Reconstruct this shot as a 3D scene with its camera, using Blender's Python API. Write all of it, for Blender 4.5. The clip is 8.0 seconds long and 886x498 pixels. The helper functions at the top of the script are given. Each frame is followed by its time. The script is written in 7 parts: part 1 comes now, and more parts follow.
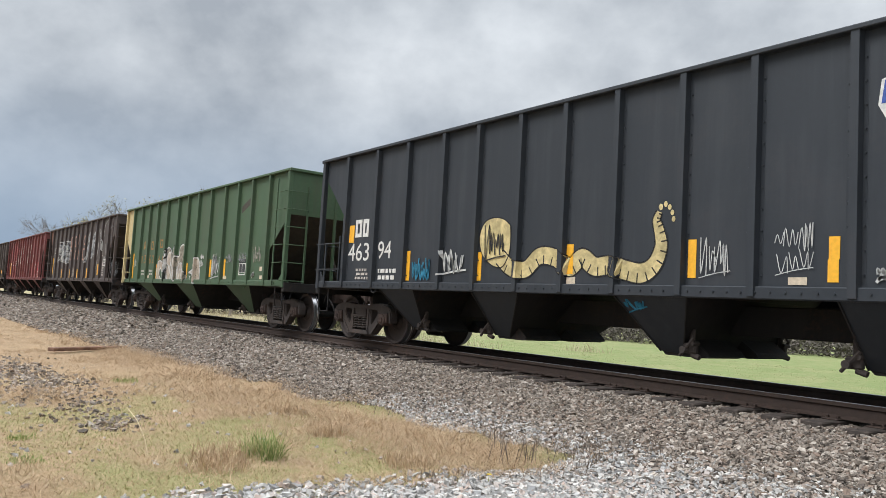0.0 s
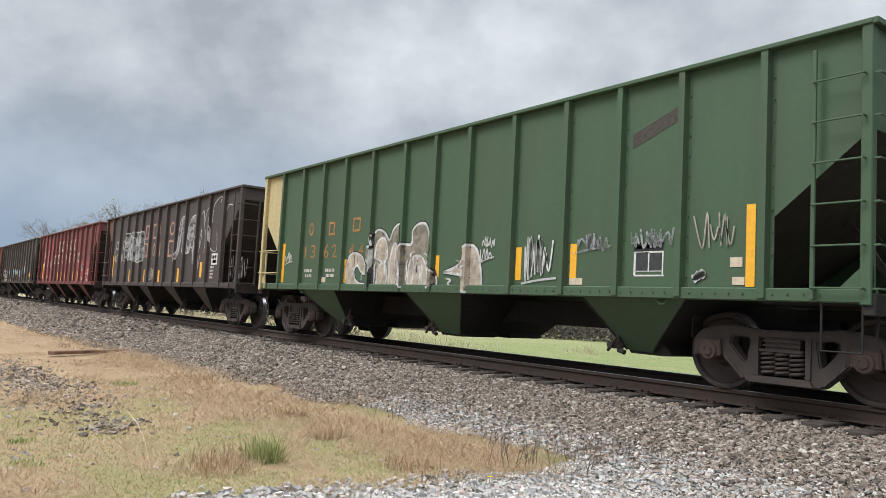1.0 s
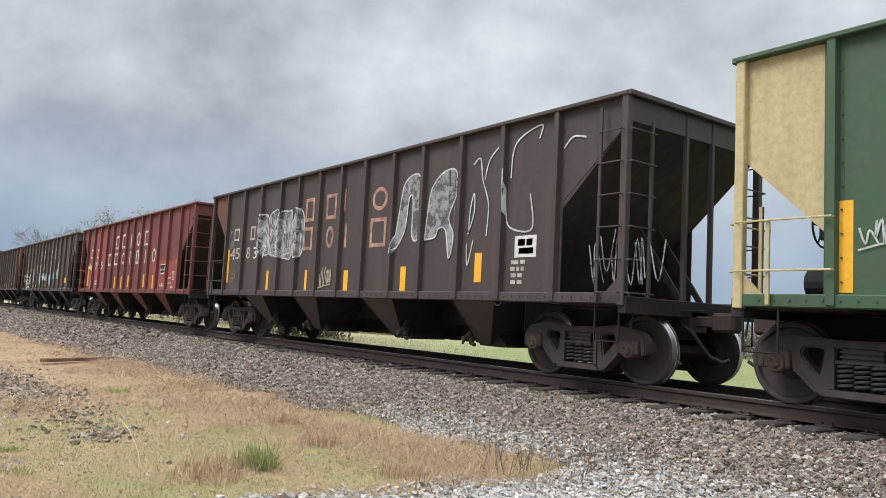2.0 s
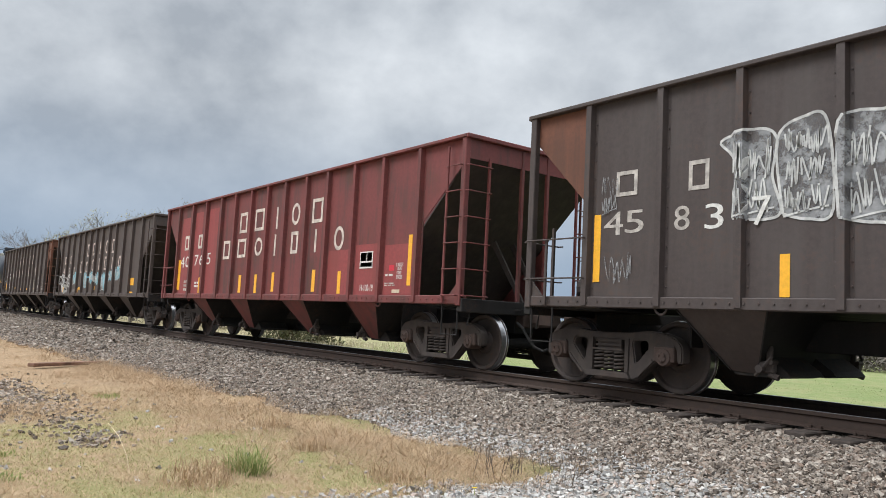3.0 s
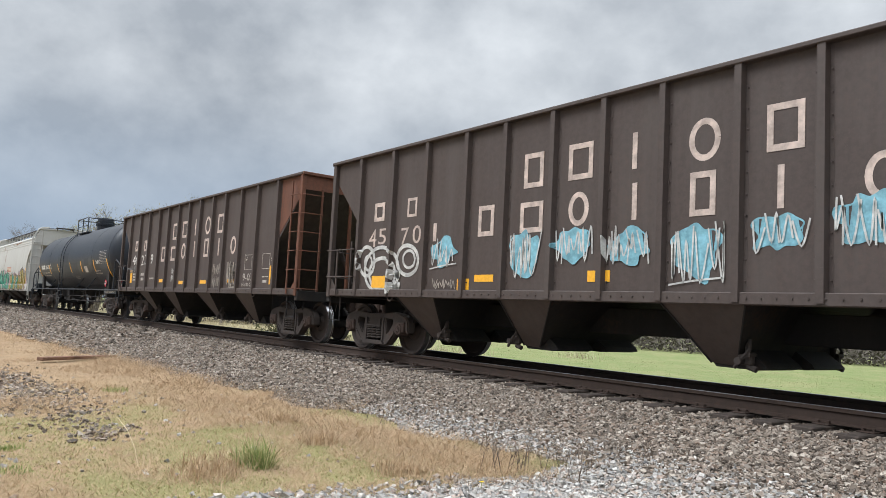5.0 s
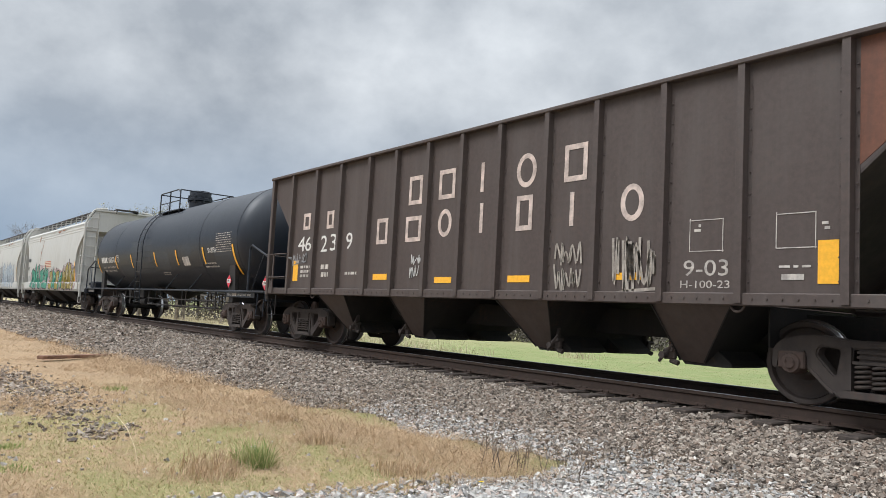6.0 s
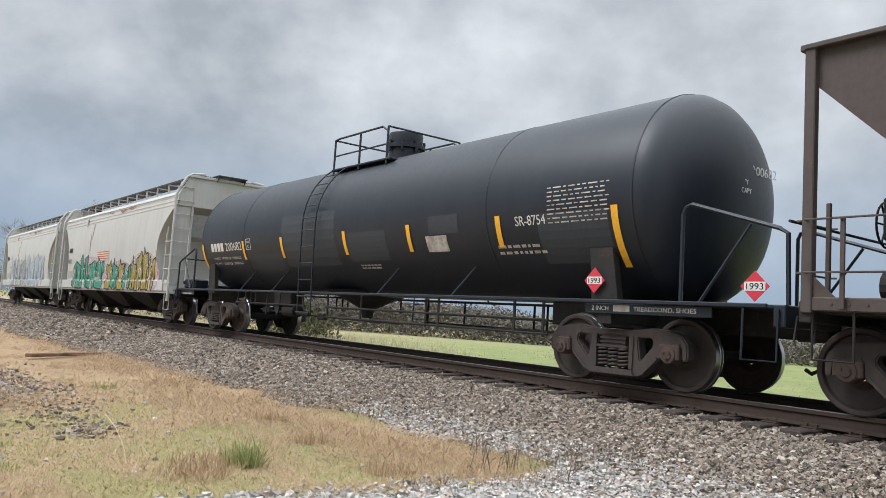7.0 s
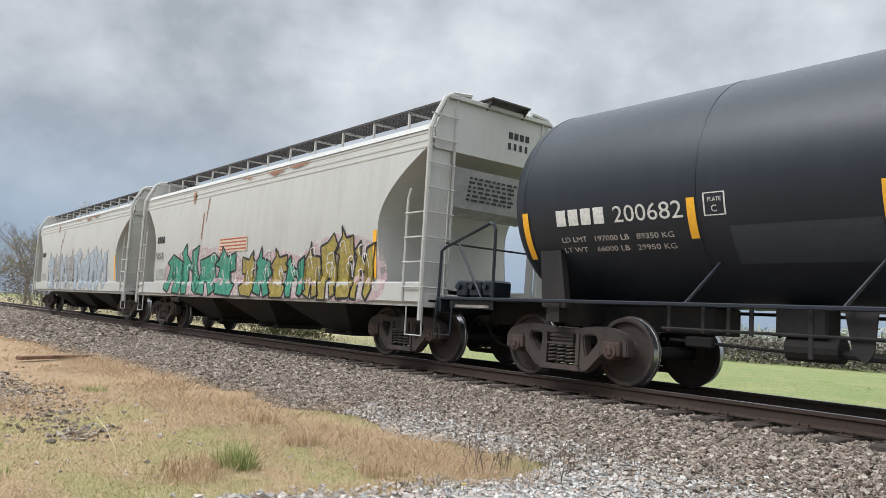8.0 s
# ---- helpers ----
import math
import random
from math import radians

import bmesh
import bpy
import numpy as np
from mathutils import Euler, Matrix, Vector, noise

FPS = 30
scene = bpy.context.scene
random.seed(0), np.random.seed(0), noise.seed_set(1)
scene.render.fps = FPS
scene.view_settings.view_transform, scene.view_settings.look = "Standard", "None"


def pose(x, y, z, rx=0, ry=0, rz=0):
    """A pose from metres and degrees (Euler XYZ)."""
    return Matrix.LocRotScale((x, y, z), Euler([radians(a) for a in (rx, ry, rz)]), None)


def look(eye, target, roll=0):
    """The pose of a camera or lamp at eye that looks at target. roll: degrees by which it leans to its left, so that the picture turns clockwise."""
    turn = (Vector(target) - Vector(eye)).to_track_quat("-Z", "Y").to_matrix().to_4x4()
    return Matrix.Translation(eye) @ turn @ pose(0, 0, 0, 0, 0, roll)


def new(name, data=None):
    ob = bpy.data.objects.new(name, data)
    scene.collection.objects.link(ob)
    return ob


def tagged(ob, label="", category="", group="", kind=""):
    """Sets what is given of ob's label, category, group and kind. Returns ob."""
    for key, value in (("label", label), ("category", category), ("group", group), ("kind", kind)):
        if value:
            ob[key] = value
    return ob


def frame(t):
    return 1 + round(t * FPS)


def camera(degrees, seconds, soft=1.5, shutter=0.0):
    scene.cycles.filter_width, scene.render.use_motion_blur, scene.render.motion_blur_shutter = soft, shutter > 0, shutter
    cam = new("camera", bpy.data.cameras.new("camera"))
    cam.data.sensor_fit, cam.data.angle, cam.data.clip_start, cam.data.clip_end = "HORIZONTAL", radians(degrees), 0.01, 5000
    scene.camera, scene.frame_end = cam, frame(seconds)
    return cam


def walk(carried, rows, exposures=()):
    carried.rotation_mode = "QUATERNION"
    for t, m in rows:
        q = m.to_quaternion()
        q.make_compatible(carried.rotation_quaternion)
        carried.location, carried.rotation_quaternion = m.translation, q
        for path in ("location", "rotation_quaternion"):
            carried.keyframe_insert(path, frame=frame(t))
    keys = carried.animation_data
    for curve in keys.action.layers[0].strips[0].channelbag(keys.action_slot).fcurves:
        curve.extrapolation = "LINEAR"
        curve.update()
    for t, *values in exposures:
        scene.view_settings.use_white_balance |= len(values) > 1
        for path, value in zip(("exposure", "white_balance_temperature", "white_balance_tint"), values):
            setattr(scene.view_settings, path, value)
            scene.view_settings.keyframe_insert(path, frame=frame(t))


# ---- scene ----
# World: x along the track (the train runs towards +x), y across it, z up from the rail tops.
cam = camera(60.3, 8.0, soft=0.6)
EYE = (0.0, -9.12, 0.76)
TURNS = [
    (0.0, 53.568, 4.401, 3.253), (0.5, 53.699, 4.199, 3.253), (1.0, 53.579, 4.574, 3.101),
    (1.5, 53.443, 4.819, 3.068), (3.0, 52.476, 5.417, 2.964), (3.5, 52.361, 5.223, 2.960),
    (4.0, 52.527, 5.090, 2.742), (5.5, 53.070, 4.955, 3.087), (6.0, 52.986, 4.956, 3.149),
    (6.5, 52.715, 5.004, 3.386), (7.0, 52.355, 5.032, 3.572), (7.5, 51.937, 5.070, 3.435),
    (8.0, 51.805, 5.166, 3.423),
]


def aim(yaw, pitch, roll):
    y, p = radians(yaw), radians(pitch)
    way = Vector((-math.sin(y) * math.cos(p), math.cos(y) * math.cos(p), math.sin(p)))
    return look(EYE, Vector(EYE) + way, roll)


walk(cam, [(t, aim(a, b, c)) for t, a, b, c in TURNS])

# ---- light: thick broken cloud, a wide dim sun behind it ----
SUN_EL, SUN_AZ = 52.0, 205.0     # degrees; azimuth clockwise from +y
sun = new("sun", bpy.data.lights.new("sun", "SUN"))
sun.data.energy, sun.data.angle, sun.data.color = 2.55, radians(25), (0.945, 0.97, 1.0)
_e, _a = radians(SUN_EL), radians(SUN_AZ)
_d = Vector((math.sin(_a) * math.cos(_e), math.cos(_a) * math.cos(_e), math.sin(_e)))
sun.matrix_world = look(_d * 100, (0, 0, 0))
scene.view_settings.exposure = 0.0


class Nodes:
    """A small helper to write node trees."""

    def __init__(self, tree):
        self.t = tree

    def n(self, kind):
        return self.t.nodes.new(kind)

    def put(self, socket, v):
        if isinstance(v, bpy.types.NodeSocket):
            self.t.links.new(v, socket)
        elif isinstance(v, (tuple, list)) and len(v) == 3 and socket.type == "RGBA":
            socket.default_value = (*v, 1)
        else:
            socket.default_value = v

    def math(self, op, a, b=0.0, clamp=False):
        m = self.n("ShaderNodeMath")
        m.operation, m.use_clamp = op, clamp
        self.put(m.inputs[0], a)
        self.put(m.inputs[1], b)
        return m.outputs[0]

    def mix(self, f, a, b, blend="MIX"):
        m = self.n("ShaderNodeMix")
        m.data_type, m.blend_type = "RGBA", blend
        self.put(m.inputs[0], f)
        self.put(m.inputs[6], a)
        self.put(m.inputs[7], b)
        return m.outputs[2]

    def noise(self, vec, scale, detail=4.0, rough=0.55, dist=0.0):
        m = self.n("ShaderNodeTexNoise")
        self.put(m.inputs["Vector"], vec)
        for k, v in (("Scale", scale), ("Detail", detail), ("Roughness", rough), ("Distortion", dist)):
            m.inputs[k].default_value = v
        return m.outputs["Fac"]

    def ramp(self, f, lo, hi, smooth=True):
        m = self.n("ShaderNodeMapRange")
        m.interpolation_type = "SMOOTHSTEP" if smooth else "LINEAR"
        self.put(m.inputs[0], f)
        m.inputs[1].default_value, m.inputs[2].default_value = lo, hi
        return m.outputs[0]

    def scale(self, vec, s, loc=(0, 0, 0)):
        m = self.n("ShaderNodeMapping")
        self.put(m.inputs["Vector"], vec)
        m.inputs["Scale"].default_value = s
        m.inputs["Location"].default_value = loc
        return m.outputs[0]


def build_sky():
    world = bpy.data.worlds.new("sky")
    scene.world = world
    world.use_nodes = True
    world.node_tree.nodes.clear()
    k = Nodes(world.node_tree)
    way = k.n("ShaderNodeTexCoord").outputs["Generated"]
    sky = k.n("ShaderNodeTexSky")
    sky.sky_type, sky.sun_disc = "NISHITA", False
    sky.sun_elevation, sky.sun_rotation = radians(SUN_EL), radians(SUN_AZ)
    sep = k.n("ShaderNodeSeparateXYZ")
    k.put(sep.inputs[0], way)
    # heaped cloud: wider than high, a little flattened towards the skyline
    p = k.scale(way, (1.0, 1.0, 1.35))
    big = k.noise(k.scale(p, (1, 1, 1), (3.1, 0.4, 0)), 2.1, 3, 0.5, 0.0)
    mid = k.noise(k.scale(p, (1, 1, 1), (7.7, 2.2, 0)), 4.6, 9, 0.50, 0.0)
    fine = k.noise(p, 14.0, 7, 0.58, 0.0)
    f = k.math("ADD", k.math("MULTIPLY", big, 0.45), k.math("ADD", k.math("MULTIPLY", mid, 0.42), k.math("MULTIPLY", fine, 0.13)))
    shade = k.ramp(f, 0.35, 0.585, False)
    cloud = k.mix(shade, (0.33, 0.365, 0.41), (0.74, 0.78, 0.82))
    low = k.ramp(sep.outputs[2], 0.30, 0.02)                   # towards the skyline: bluer and darker
    cloud = k.mix(k.math("MULTIPLY", low, 0.80), cloud, (0.215, 0.305, 0.43))
    # an overcast sky is about three times as bright overhead as at the skyline
    over = k.math("ADD", 1.0, k.math("MULTIPLY", k.ramp(sep.outputs[2], 0.42, 1.0, False), 2.9))
    c2 = k.n("ShaderNodeVectorMath")
    c2.operation = "SCALE"
    k.put(c2.inputs[0], cloud)
    k.put(c2.inputs["Scale"], over)
    bg1 = k.n("ShaderNodeBackground")
    k.put(bg1.inputs[0], c2.outputs[0])
    bg1.inputs[1].default_value = 1.25
    bg2 = k.n("ShaderNodeBackground")
    k.put(bg2.inputs[0], sky.outputs[0])
    bg2.inputs[1].default_value = 0.05
    mixs = k.n("ShaderNodeMixShader")
    mixs.inputs[0].default_value = 0.95
    k.put(mixs.inputs[1], bg2.outputs[0])
    k.put(mixs.inputs[2], bg1.outputs[0])
    out = k.n("ShaderNodeOutputWorld")
    k.put(out.inputs[0], mixs.outputs[0])


build_sky()

# ---- materials ----


def material(name):
    m = bpy.data.materials.new(name)
    m.use_nodes = True
    m.node_tree.nodes.clear()
    k = Nodes(m.node_tree)
    out = k.n("ShaderNodeOutputMaterial")
    b = k.n("ShaderNodeBsdfPrincipled")
    k.put(out.inputs[0], b.outputs[0])
    return m, k, b


def bump(k, b, h, strength, dist):
    n = k.n("ShaderNodeBump")
    n.inputs["Strength"].default_value, n.inputs["Distance"].default_value = strength, dist
    k.put(n.inputs["Height"], h)
    k.put(b.inputs["Normal"], n.outputs[0])


def paint(name, base, grime, rust=(0.10, 0.045, 0.025), grimy=0.5, rusty=0.25, rough=0.6, metal=0.0, spec=0.35, calm=1.0):
    """Weathered paint on steel: dirt running down in streaks, patches of rust and fine chips."""
    m, k, b = material(name)
    co = k.n("ShaderNodeTexCoord").outputs["Object"]
    rnd = k.n("ShaderNodeObjectInfo").outputs["Random"]
    shift = k.n("ShaderNodeVectorMath")
    k.put(shift.inputs[0], co)
    mul = k.n("ShaderNodeCombineXYZ")
    k.put(mul.inputs[0], k.math("MULTIPLY", rnd, 37.0))
    k.put(mul.inputs[2], k.math("MULTIPLY", rnd, 11.0))
    k.put(shift.inputs[1], mul.outputs[0])
    v = shift.outputs[0]
    streak = k.noise(k.scale(v, (5.0, 5.0, 0.35)), 1.0, 6, 0.6, 0.3)
    blot = k.noise(v, 0.8, 5, 0.6, 0.5)
    fine = k.noise(v, 14.0, 6, 0.65)
    speck = k.noise(v, 60.0, 3, 0.6)
    tone = k.mix(k.ramp(fine, 0.3, 0.7), tuple(c * (1 - 0.14 * calm) for c in base), tuple(min(1, c * (1 + 0.12 * calm)) for c in base))
    g = k.math("MULTIPLY", k.ramp(k.math("ADD", k.math("MULTIPLY", streak, 0.6), k.math("MULTIPLY", blot, 0.4)), 0.42, 0.68), grimy)
    col = k.mix(g, tone, grime)
    r = k.math("MULTIPLY", k.ramp(k.math("ADD", k.math("MULTIPLY", blot, 0.55), k.math("MULTIPLY", fine, 0.45)), 0.52, 0.66), rusty)
    col = k.mix(r, col, rust)
    col = k.mix(k.math("MULTIPLY", k.ramp(speck, 0.62, 0.72), 0.35 * calm), col, tuple(min(1, c * 1.5 + 0.02) for c in base))
    k.put(b.inputs["Base Color"], col)
    k.put(b.inputs["Roughness"], k.math("ADD", rough - 0.08, k.math("MULTIPLY", fine, 0.2)))
    b.inputs["Metallic"].default_value = metal
    b.inputs["Specular IOR Level"].default_value = spec
    bump(k, b, k.math("ADD", k.math("MULTIPLY", blot, 1.0), k.math("MULTIPLY", fine, 0.15 * calm)), 0.35 * calm, 0.02)
    return m


def plain(name, base, rough=0.7, metal=0.0, vary=0.25, scale=20.0):
    m, k, b = material(name)
    co = k.n("ShaderNodeTexCoord").outputs["Object"]
    f = k.noise(co, scale, 5, 0.6)
    k.put(b.inputs["Base Color"], k.mix(k.ramp(f, 0.3, 0.7), tuple(c * (1 - vary) for c in base), tuple(min(1, c * (1 + vary)) for c in base)))
    b.inputs["Roughness"].default_value, b.inputs["Metallic"].default_value = rough, metal
    bump(k, b, f, 0.2, 0.01)
    return m


def islands(name, colours, rough=0.85, scale=30.0, dirt=0.4):
    """Pieces of one mesh in a range of colours, one to each piece."""
    m, k, b = material(name)
    geo = k.n("ShaderNodeNewGeometry")
    r = k.n("ShaderNodeValToRGB")
    r.color_ramp.interpolation = "LINEAR"
    e = r.color_ramp.elements
    while len(e) < len(colours):
        e.new(0.5)
    for i, c in enumerate(colours):
        e[i].position = i / (len(colours) - 1)
        e[i].color = (*c, 1)
    k.put(r.inputs[0], geo.outputs["Random Per Island"])
    co = k.n("ShaderNodeTexCoord").outputs["Object"]
    f = k.noise(co, scale, 4, 0.6)
    k.put(b.inputs["Base Color"], k.mix(k.math("MULTIPLY", k.ramp(f, 0.35, 0.7), dirt), r.outputs[0], (0.12, 0.10, 0.085)))
    b.inputs["Roughness"].default_value = rough
    b.inputs["Specular IOR Level"].default_value = 0.25
    return m


M = {}
M["black"] = paint("black_car_paint", (0.025, 0.029, 0.035), (0.042, 0.046, 0.052), grimy=0.6, rusty=0.05, calm=0.5)
M["green"] = paint("green_car_paint", (0.058, 0.102, 0.054), (0.068, 0.078, 0.052), grimy=0.45, rusty=0.10, calm=0.5)
M["brown"] = paint("dark_brown_car_paint", (0.062, 0.047, 0.043), (0.085, 0.072, 0.066), grimy=0.6, rusty=0.3)
M["red"] = paint("red_car_paint", (0.175, 0.047, 0.044), (0.080, 0.043, 0.039), grimy=0.9, rusty=0.4)
M["umber"] = paint("umber_car_paint", (0.070, 0.052, 0.046), (0.095, 0.080, 0.072), grimy=0.5, rusty=0.12)
M["rust"] = paint("rusty_end_paint", (0.15, 0.060, 0.035), (0.05, 0.03, 0.025), grimy=0.5, rusty=0.3)
M["cream"] = paint("cream_end_paint", (0.52, 0.42, 0.22), (0.25, 0.18, 0.10), grimy=0.35, rusty=0.1)
# grime, kept near-black so the colour also carries shade below the cars
M["under"] = paint("underframe_grime_and_shade", (0.018, 0.0165, 0.016), (0.034, 0.029, 0.026), grimy=0.6, rusty=0.3, rough=0.8)
M["truck"] = paint("truck_casting_grime", (0.052, 0.042, 0.038), (0.085, 0.068, 0.058), grimy=0.7, rusty=0.3, rough=0.85)
M["bearing"] = paint("rusty_bearing", (0.070, 0.047, 0.039), (0.05, 0.035, 0.03), grimy=0.5, rusty=0.4, rough=0.8)
M["wheel"] = paint("wheel_steel", (0.055, 0.042, 0.037), (0.038, 0.031, 0.028), grimy=0.6, rusty=0.4, rough=0.7, metal=0.1)
M["tread"] = plain("worn_bright_steel", (0.42, 0.42, 0.43), 0.28, 0.9, 0.1)
M["tank"] = paint("black_tank_paint", (0.010, 0.014, 0.022), (0.019, 0.024, 0.033), grimy=0.5, rusty=0.0, rough=0.44, spec=0.42, calm=0.4)
M["patch"] = paint("repainted_tank_patch", (0.034, 0.040, 0.048), (0.042, 0.047, 0.055), grimy=0.4, rusty=0.0, rough=0.55, spec=0.4)
M["grey"] = paint("pale_grey_hopper_paint", (0.445, 0.44, 0.415), (0.31, 0.29, 0.25), rust=(0.25, 0.10, 0.04), grimy=0.30, rusty=0.06, rough=0.6, calm=0.2)
M["grating"] = plain("dark_steel_grating", (0.05, 0.045, 0.045), 0.8)
M["white"] = plain("white_stencil_paint", (0.62, 0.60, 0.56), 0.7, 0, 0.15)
M["faded"] = plain("faded_stencil_paint", (0.42, 0.38, 0.34), 0.75, 0, 0.35, 8)
M["ochre"] = plain("faded_orange_lettering", (0.30, 0.15, 0.045), 0.75, 0, 0.35, 8)
M["yellow"] = plain("yellow_reflector", (0.85, 0.42, 0.03), 0.4, 0, 0.08)
M["placard"] = plain("red_placard", (0.55, 0.03, 0.05), 0.5, 0, 0.1)
M["ink"] = plain("black_print", (0.01, 0.01, 0.012), 0.6)
M["beige"] = plain("beige_label", (0.55, 0.45, 0.33), 0.7, 0, 0.15)
M["pale"] = plain("weathered_white_paint", (0.55, 0.48, 0.42), 0.75, 0, 0.3, 6)
M["rose"] = plain("worn_pale_rose_paint", (0.50, 0.40, 0.35), 0.75, 0, 0.3, 6)
M["rusty"] = plain("rust_stained_paint", (0.36, 0.20, 0.15), 0.8, 0, 0.5, 5)
M["patchdark"] = plain("dark_stencil_field", (0.035, 0.035, 0.035), 0.7)
M["brownpatch"] = plain("dark_brown_overpaint", (0.05, 0.04, 0.03), 0.75)
M["freshred"] = paint("fresher_red_paint", (0.27, 0.060, 0.058), (0.17, 0.05, 0.042), grimy=0.45, rusty=0.15)
M["greypatch"] = plain("grey_overpaint", (0.30, 0.30, 0.29), 0.7, 0, 0.15, 5)
M["emblem"] = plain("blue_emblem_paint", (0.03, 0.07, 0.28), 0.6, 0, 0.2)
M["rail"] = paint("rusty_rail", (0.055, 0.036, 0.028), (0.035, 0.025, 0.02), grimy=0.6, rusty=0.3, rough=0.75)
M["railtop"] = plain("polished_rail_top", (0.33, 0.33, 0.34), 0.35, 0.85, 0.15)
M["tie"] = plain("weathered_creosoted_timber", (0.058, 0.044, 0.036), 0.9, 0, 0.4, 6)

# ---- mesh helpers ----


def part(name, bm, mat, parent=None, label="", at=None):
    if isinstance(bm, bpy.types.Mesh):
        me = bm
    else:
        me = bpy.data.meshes.new(name)
        bmesh.ops.recalc_face_normals(bm, faces=bm.faces)
        bm.to_mesh(me)
        bm.free()
        me.materials.append(mat)
    ob = new(name, me)
    if parent is not None:
        ob.parent = parent
    if at is not None:
        ob.matrix_basis = at
    if label:
        tagged(ob, label)
    return ob


def box(bm, x0, x1, y0, y1, z0, z1):
    v = [bm.verts.new((x, y, z)) for x in (x0, x1) for y in (y0, y1) for z in (z0, z1)]
    for f in ((0, 1, 3, 2), (4, 6, 7, 5), (0, 4, 5, 1), (2, 3, 7, 6), (0, 2, 6, 4), (1, 5, 7, 3)):
        bm.faces.new([v[i] for i in f])
    return v


def chamfer_box(bm, x0, x1, y0, y1, z0, z1, c=0.01):
    sub = bmesh.new()
    box(sub, x0, x1, y0, y1, z0, z1)
    bmesh.ops.bevel(sub, geom=sub.edges[:], offset=c, segments=1, affect="EDGES")
    merge(bm, sub)


def merge(bm, sub):
    remap = {v: bm.verts.new(v.co) for v in sub.verts}
    for f in sub.faces:
        bm.faces.new([remap[v] for v in f.verts])
    sub.free()


def prism(bm, outline, y0, y1):
    """A plate: an outline in x and z, from y0 to y1."""
    a = [bm.verts.new((x, y0, z)) for x, z in outline]
    b = [bm.verts.new((x, y1, z)) for x, z in outline]
    bm.faces.new(a)
    bm.faces.new(b[::-1])
    n = len(a)
    for i in range(n):
        bm.faces.new((a[i], b[i], b[(i + 1) % n], a[(i + 1) % n]))


def rod(bm, p0, p1, r, n=8, r1=None):
    p0, p1 = Vector(p0), Vector(p1)
    way = (p1 - p0).normalized()
    side = way.orthogonal().normalized()
    other = way.cross(side)
    rings = []
    for p, q in ((p0, r), (p1, r if r1 is None else r1)):
        rings.append([bm.verts.new(p + (side * math.cos(i * math.tau / n) + other * math.sin(i * math.tau / n)) * q) for i in range(n)])
    for i in range(n):
        bm.faces.new((rings[0][i], rings[0][(i + 1) % n], rings[1][(i + 1) % n], rings[1][i]))
    bm.faces.new(rings[0][::-1])
    bm.faces.new(rings[1])


def pipe(bm, pts, r, n=7):
    """A bent pipe through the points, with joined rings."""
    pts = [Vector(p) for p in pts]
    rings = []
    side = None
    for i, p in enumerate(pts):
        way = (pts[min(i + 1, len(pts) - 1)] - pts[max(i - 1, 0)]).normalized()
        side = way.orthogonal().normalized() if side is None else (side - way * side.dot(way)).normalized()
        other = way.cross(side)
        rings.append([bm.verts.new(p + (side * math.cos(j * math.tau / n) + other * math.sin(j * math.tau / n)) * r) for j in range(n)])
    for a, b in zip(rings, rings[1:]):
        for j in range(n):
            bm.faces.new((a[j], a[(j + 1) % n], b[(j + 1) % n], b[j]))
    bm.faces.new(rings[0][::-1])
    bm.faces.new(rings[-1])


def lathe(bm, profile, n=32, axis="y", at=(0, 0, 0), closed=True):
    """profile: (radius, along). Turned about the axis."""
    rings = []
    for r, h in profile:
        ring = []
        for i in range(n):
            a = i * math.tau / n
            c, s = math.cos(a) * r, math.sin(a) * r
            p = (c, h, s) if axis == "y" else ((h, c, s) if axis == "x" else (c, s, h))
            ring.append(bm.verts.new(Vector(p) + Vector(at)))
        rings.append(ring)
    pairs = list(zip(rings, rings[1:]))
    if closed:
        pairs.append((rings[-1], rings[0]))
    for a, b in pairs:
        for i in range(n):
            bm.faces.new((a[i], a[(i + 1) % n], b[(i + 1) % n], b[i]))
    if not closed:
        bm.faces.new(rings[0][::-1])
        bm.faces.new(rings[-1])


def smooth(ob, angle=35):
    me = ob.data
    me.shade_smooth()
    me.set_sharp_from_angle(angle=radians(angle))
    return ob

# ---- ground and track ----
SPEED = 13.02


def ground_height(x, y):
    """Ballast shoulders fall to the field on both sides; a low gravel pad lies before the grass."""
    a = abs(y)
    if y < 0:
        z = -0.248 - 0.492 * min(max((a - 1.30) / 2.35, 0), 1) ** 1.12
        z -= 0.06 * min(max((a - 4) / 6, 0), 1)
    else:
        z = -0.30 - 0.56 * min(max((a - 1.45) / 2.4, 0), 1)
    near = 1.0 if a > 2 else 0.3
    return z + near * 0.035 * noise.noise(Vector((x * 0.5, y * 0.5, 3.0)))


def grass_edge(x, y):
    """Above 0 where the dry grass grows on the near side, below 0 on stones."""
    wob = 0.35 * noise.noise(Vector((x * 0.6, y * 0.6, 9.0))) + 0.2 * noise.noise(Vector((x * 2.1, y * 2.1, 4.0)))
    d = min(-3.15 - 0.055 * max(-x - 8, 0) - y, (-5.35 + 0.10 * (y + 4.5)) - x)
    return d + wob


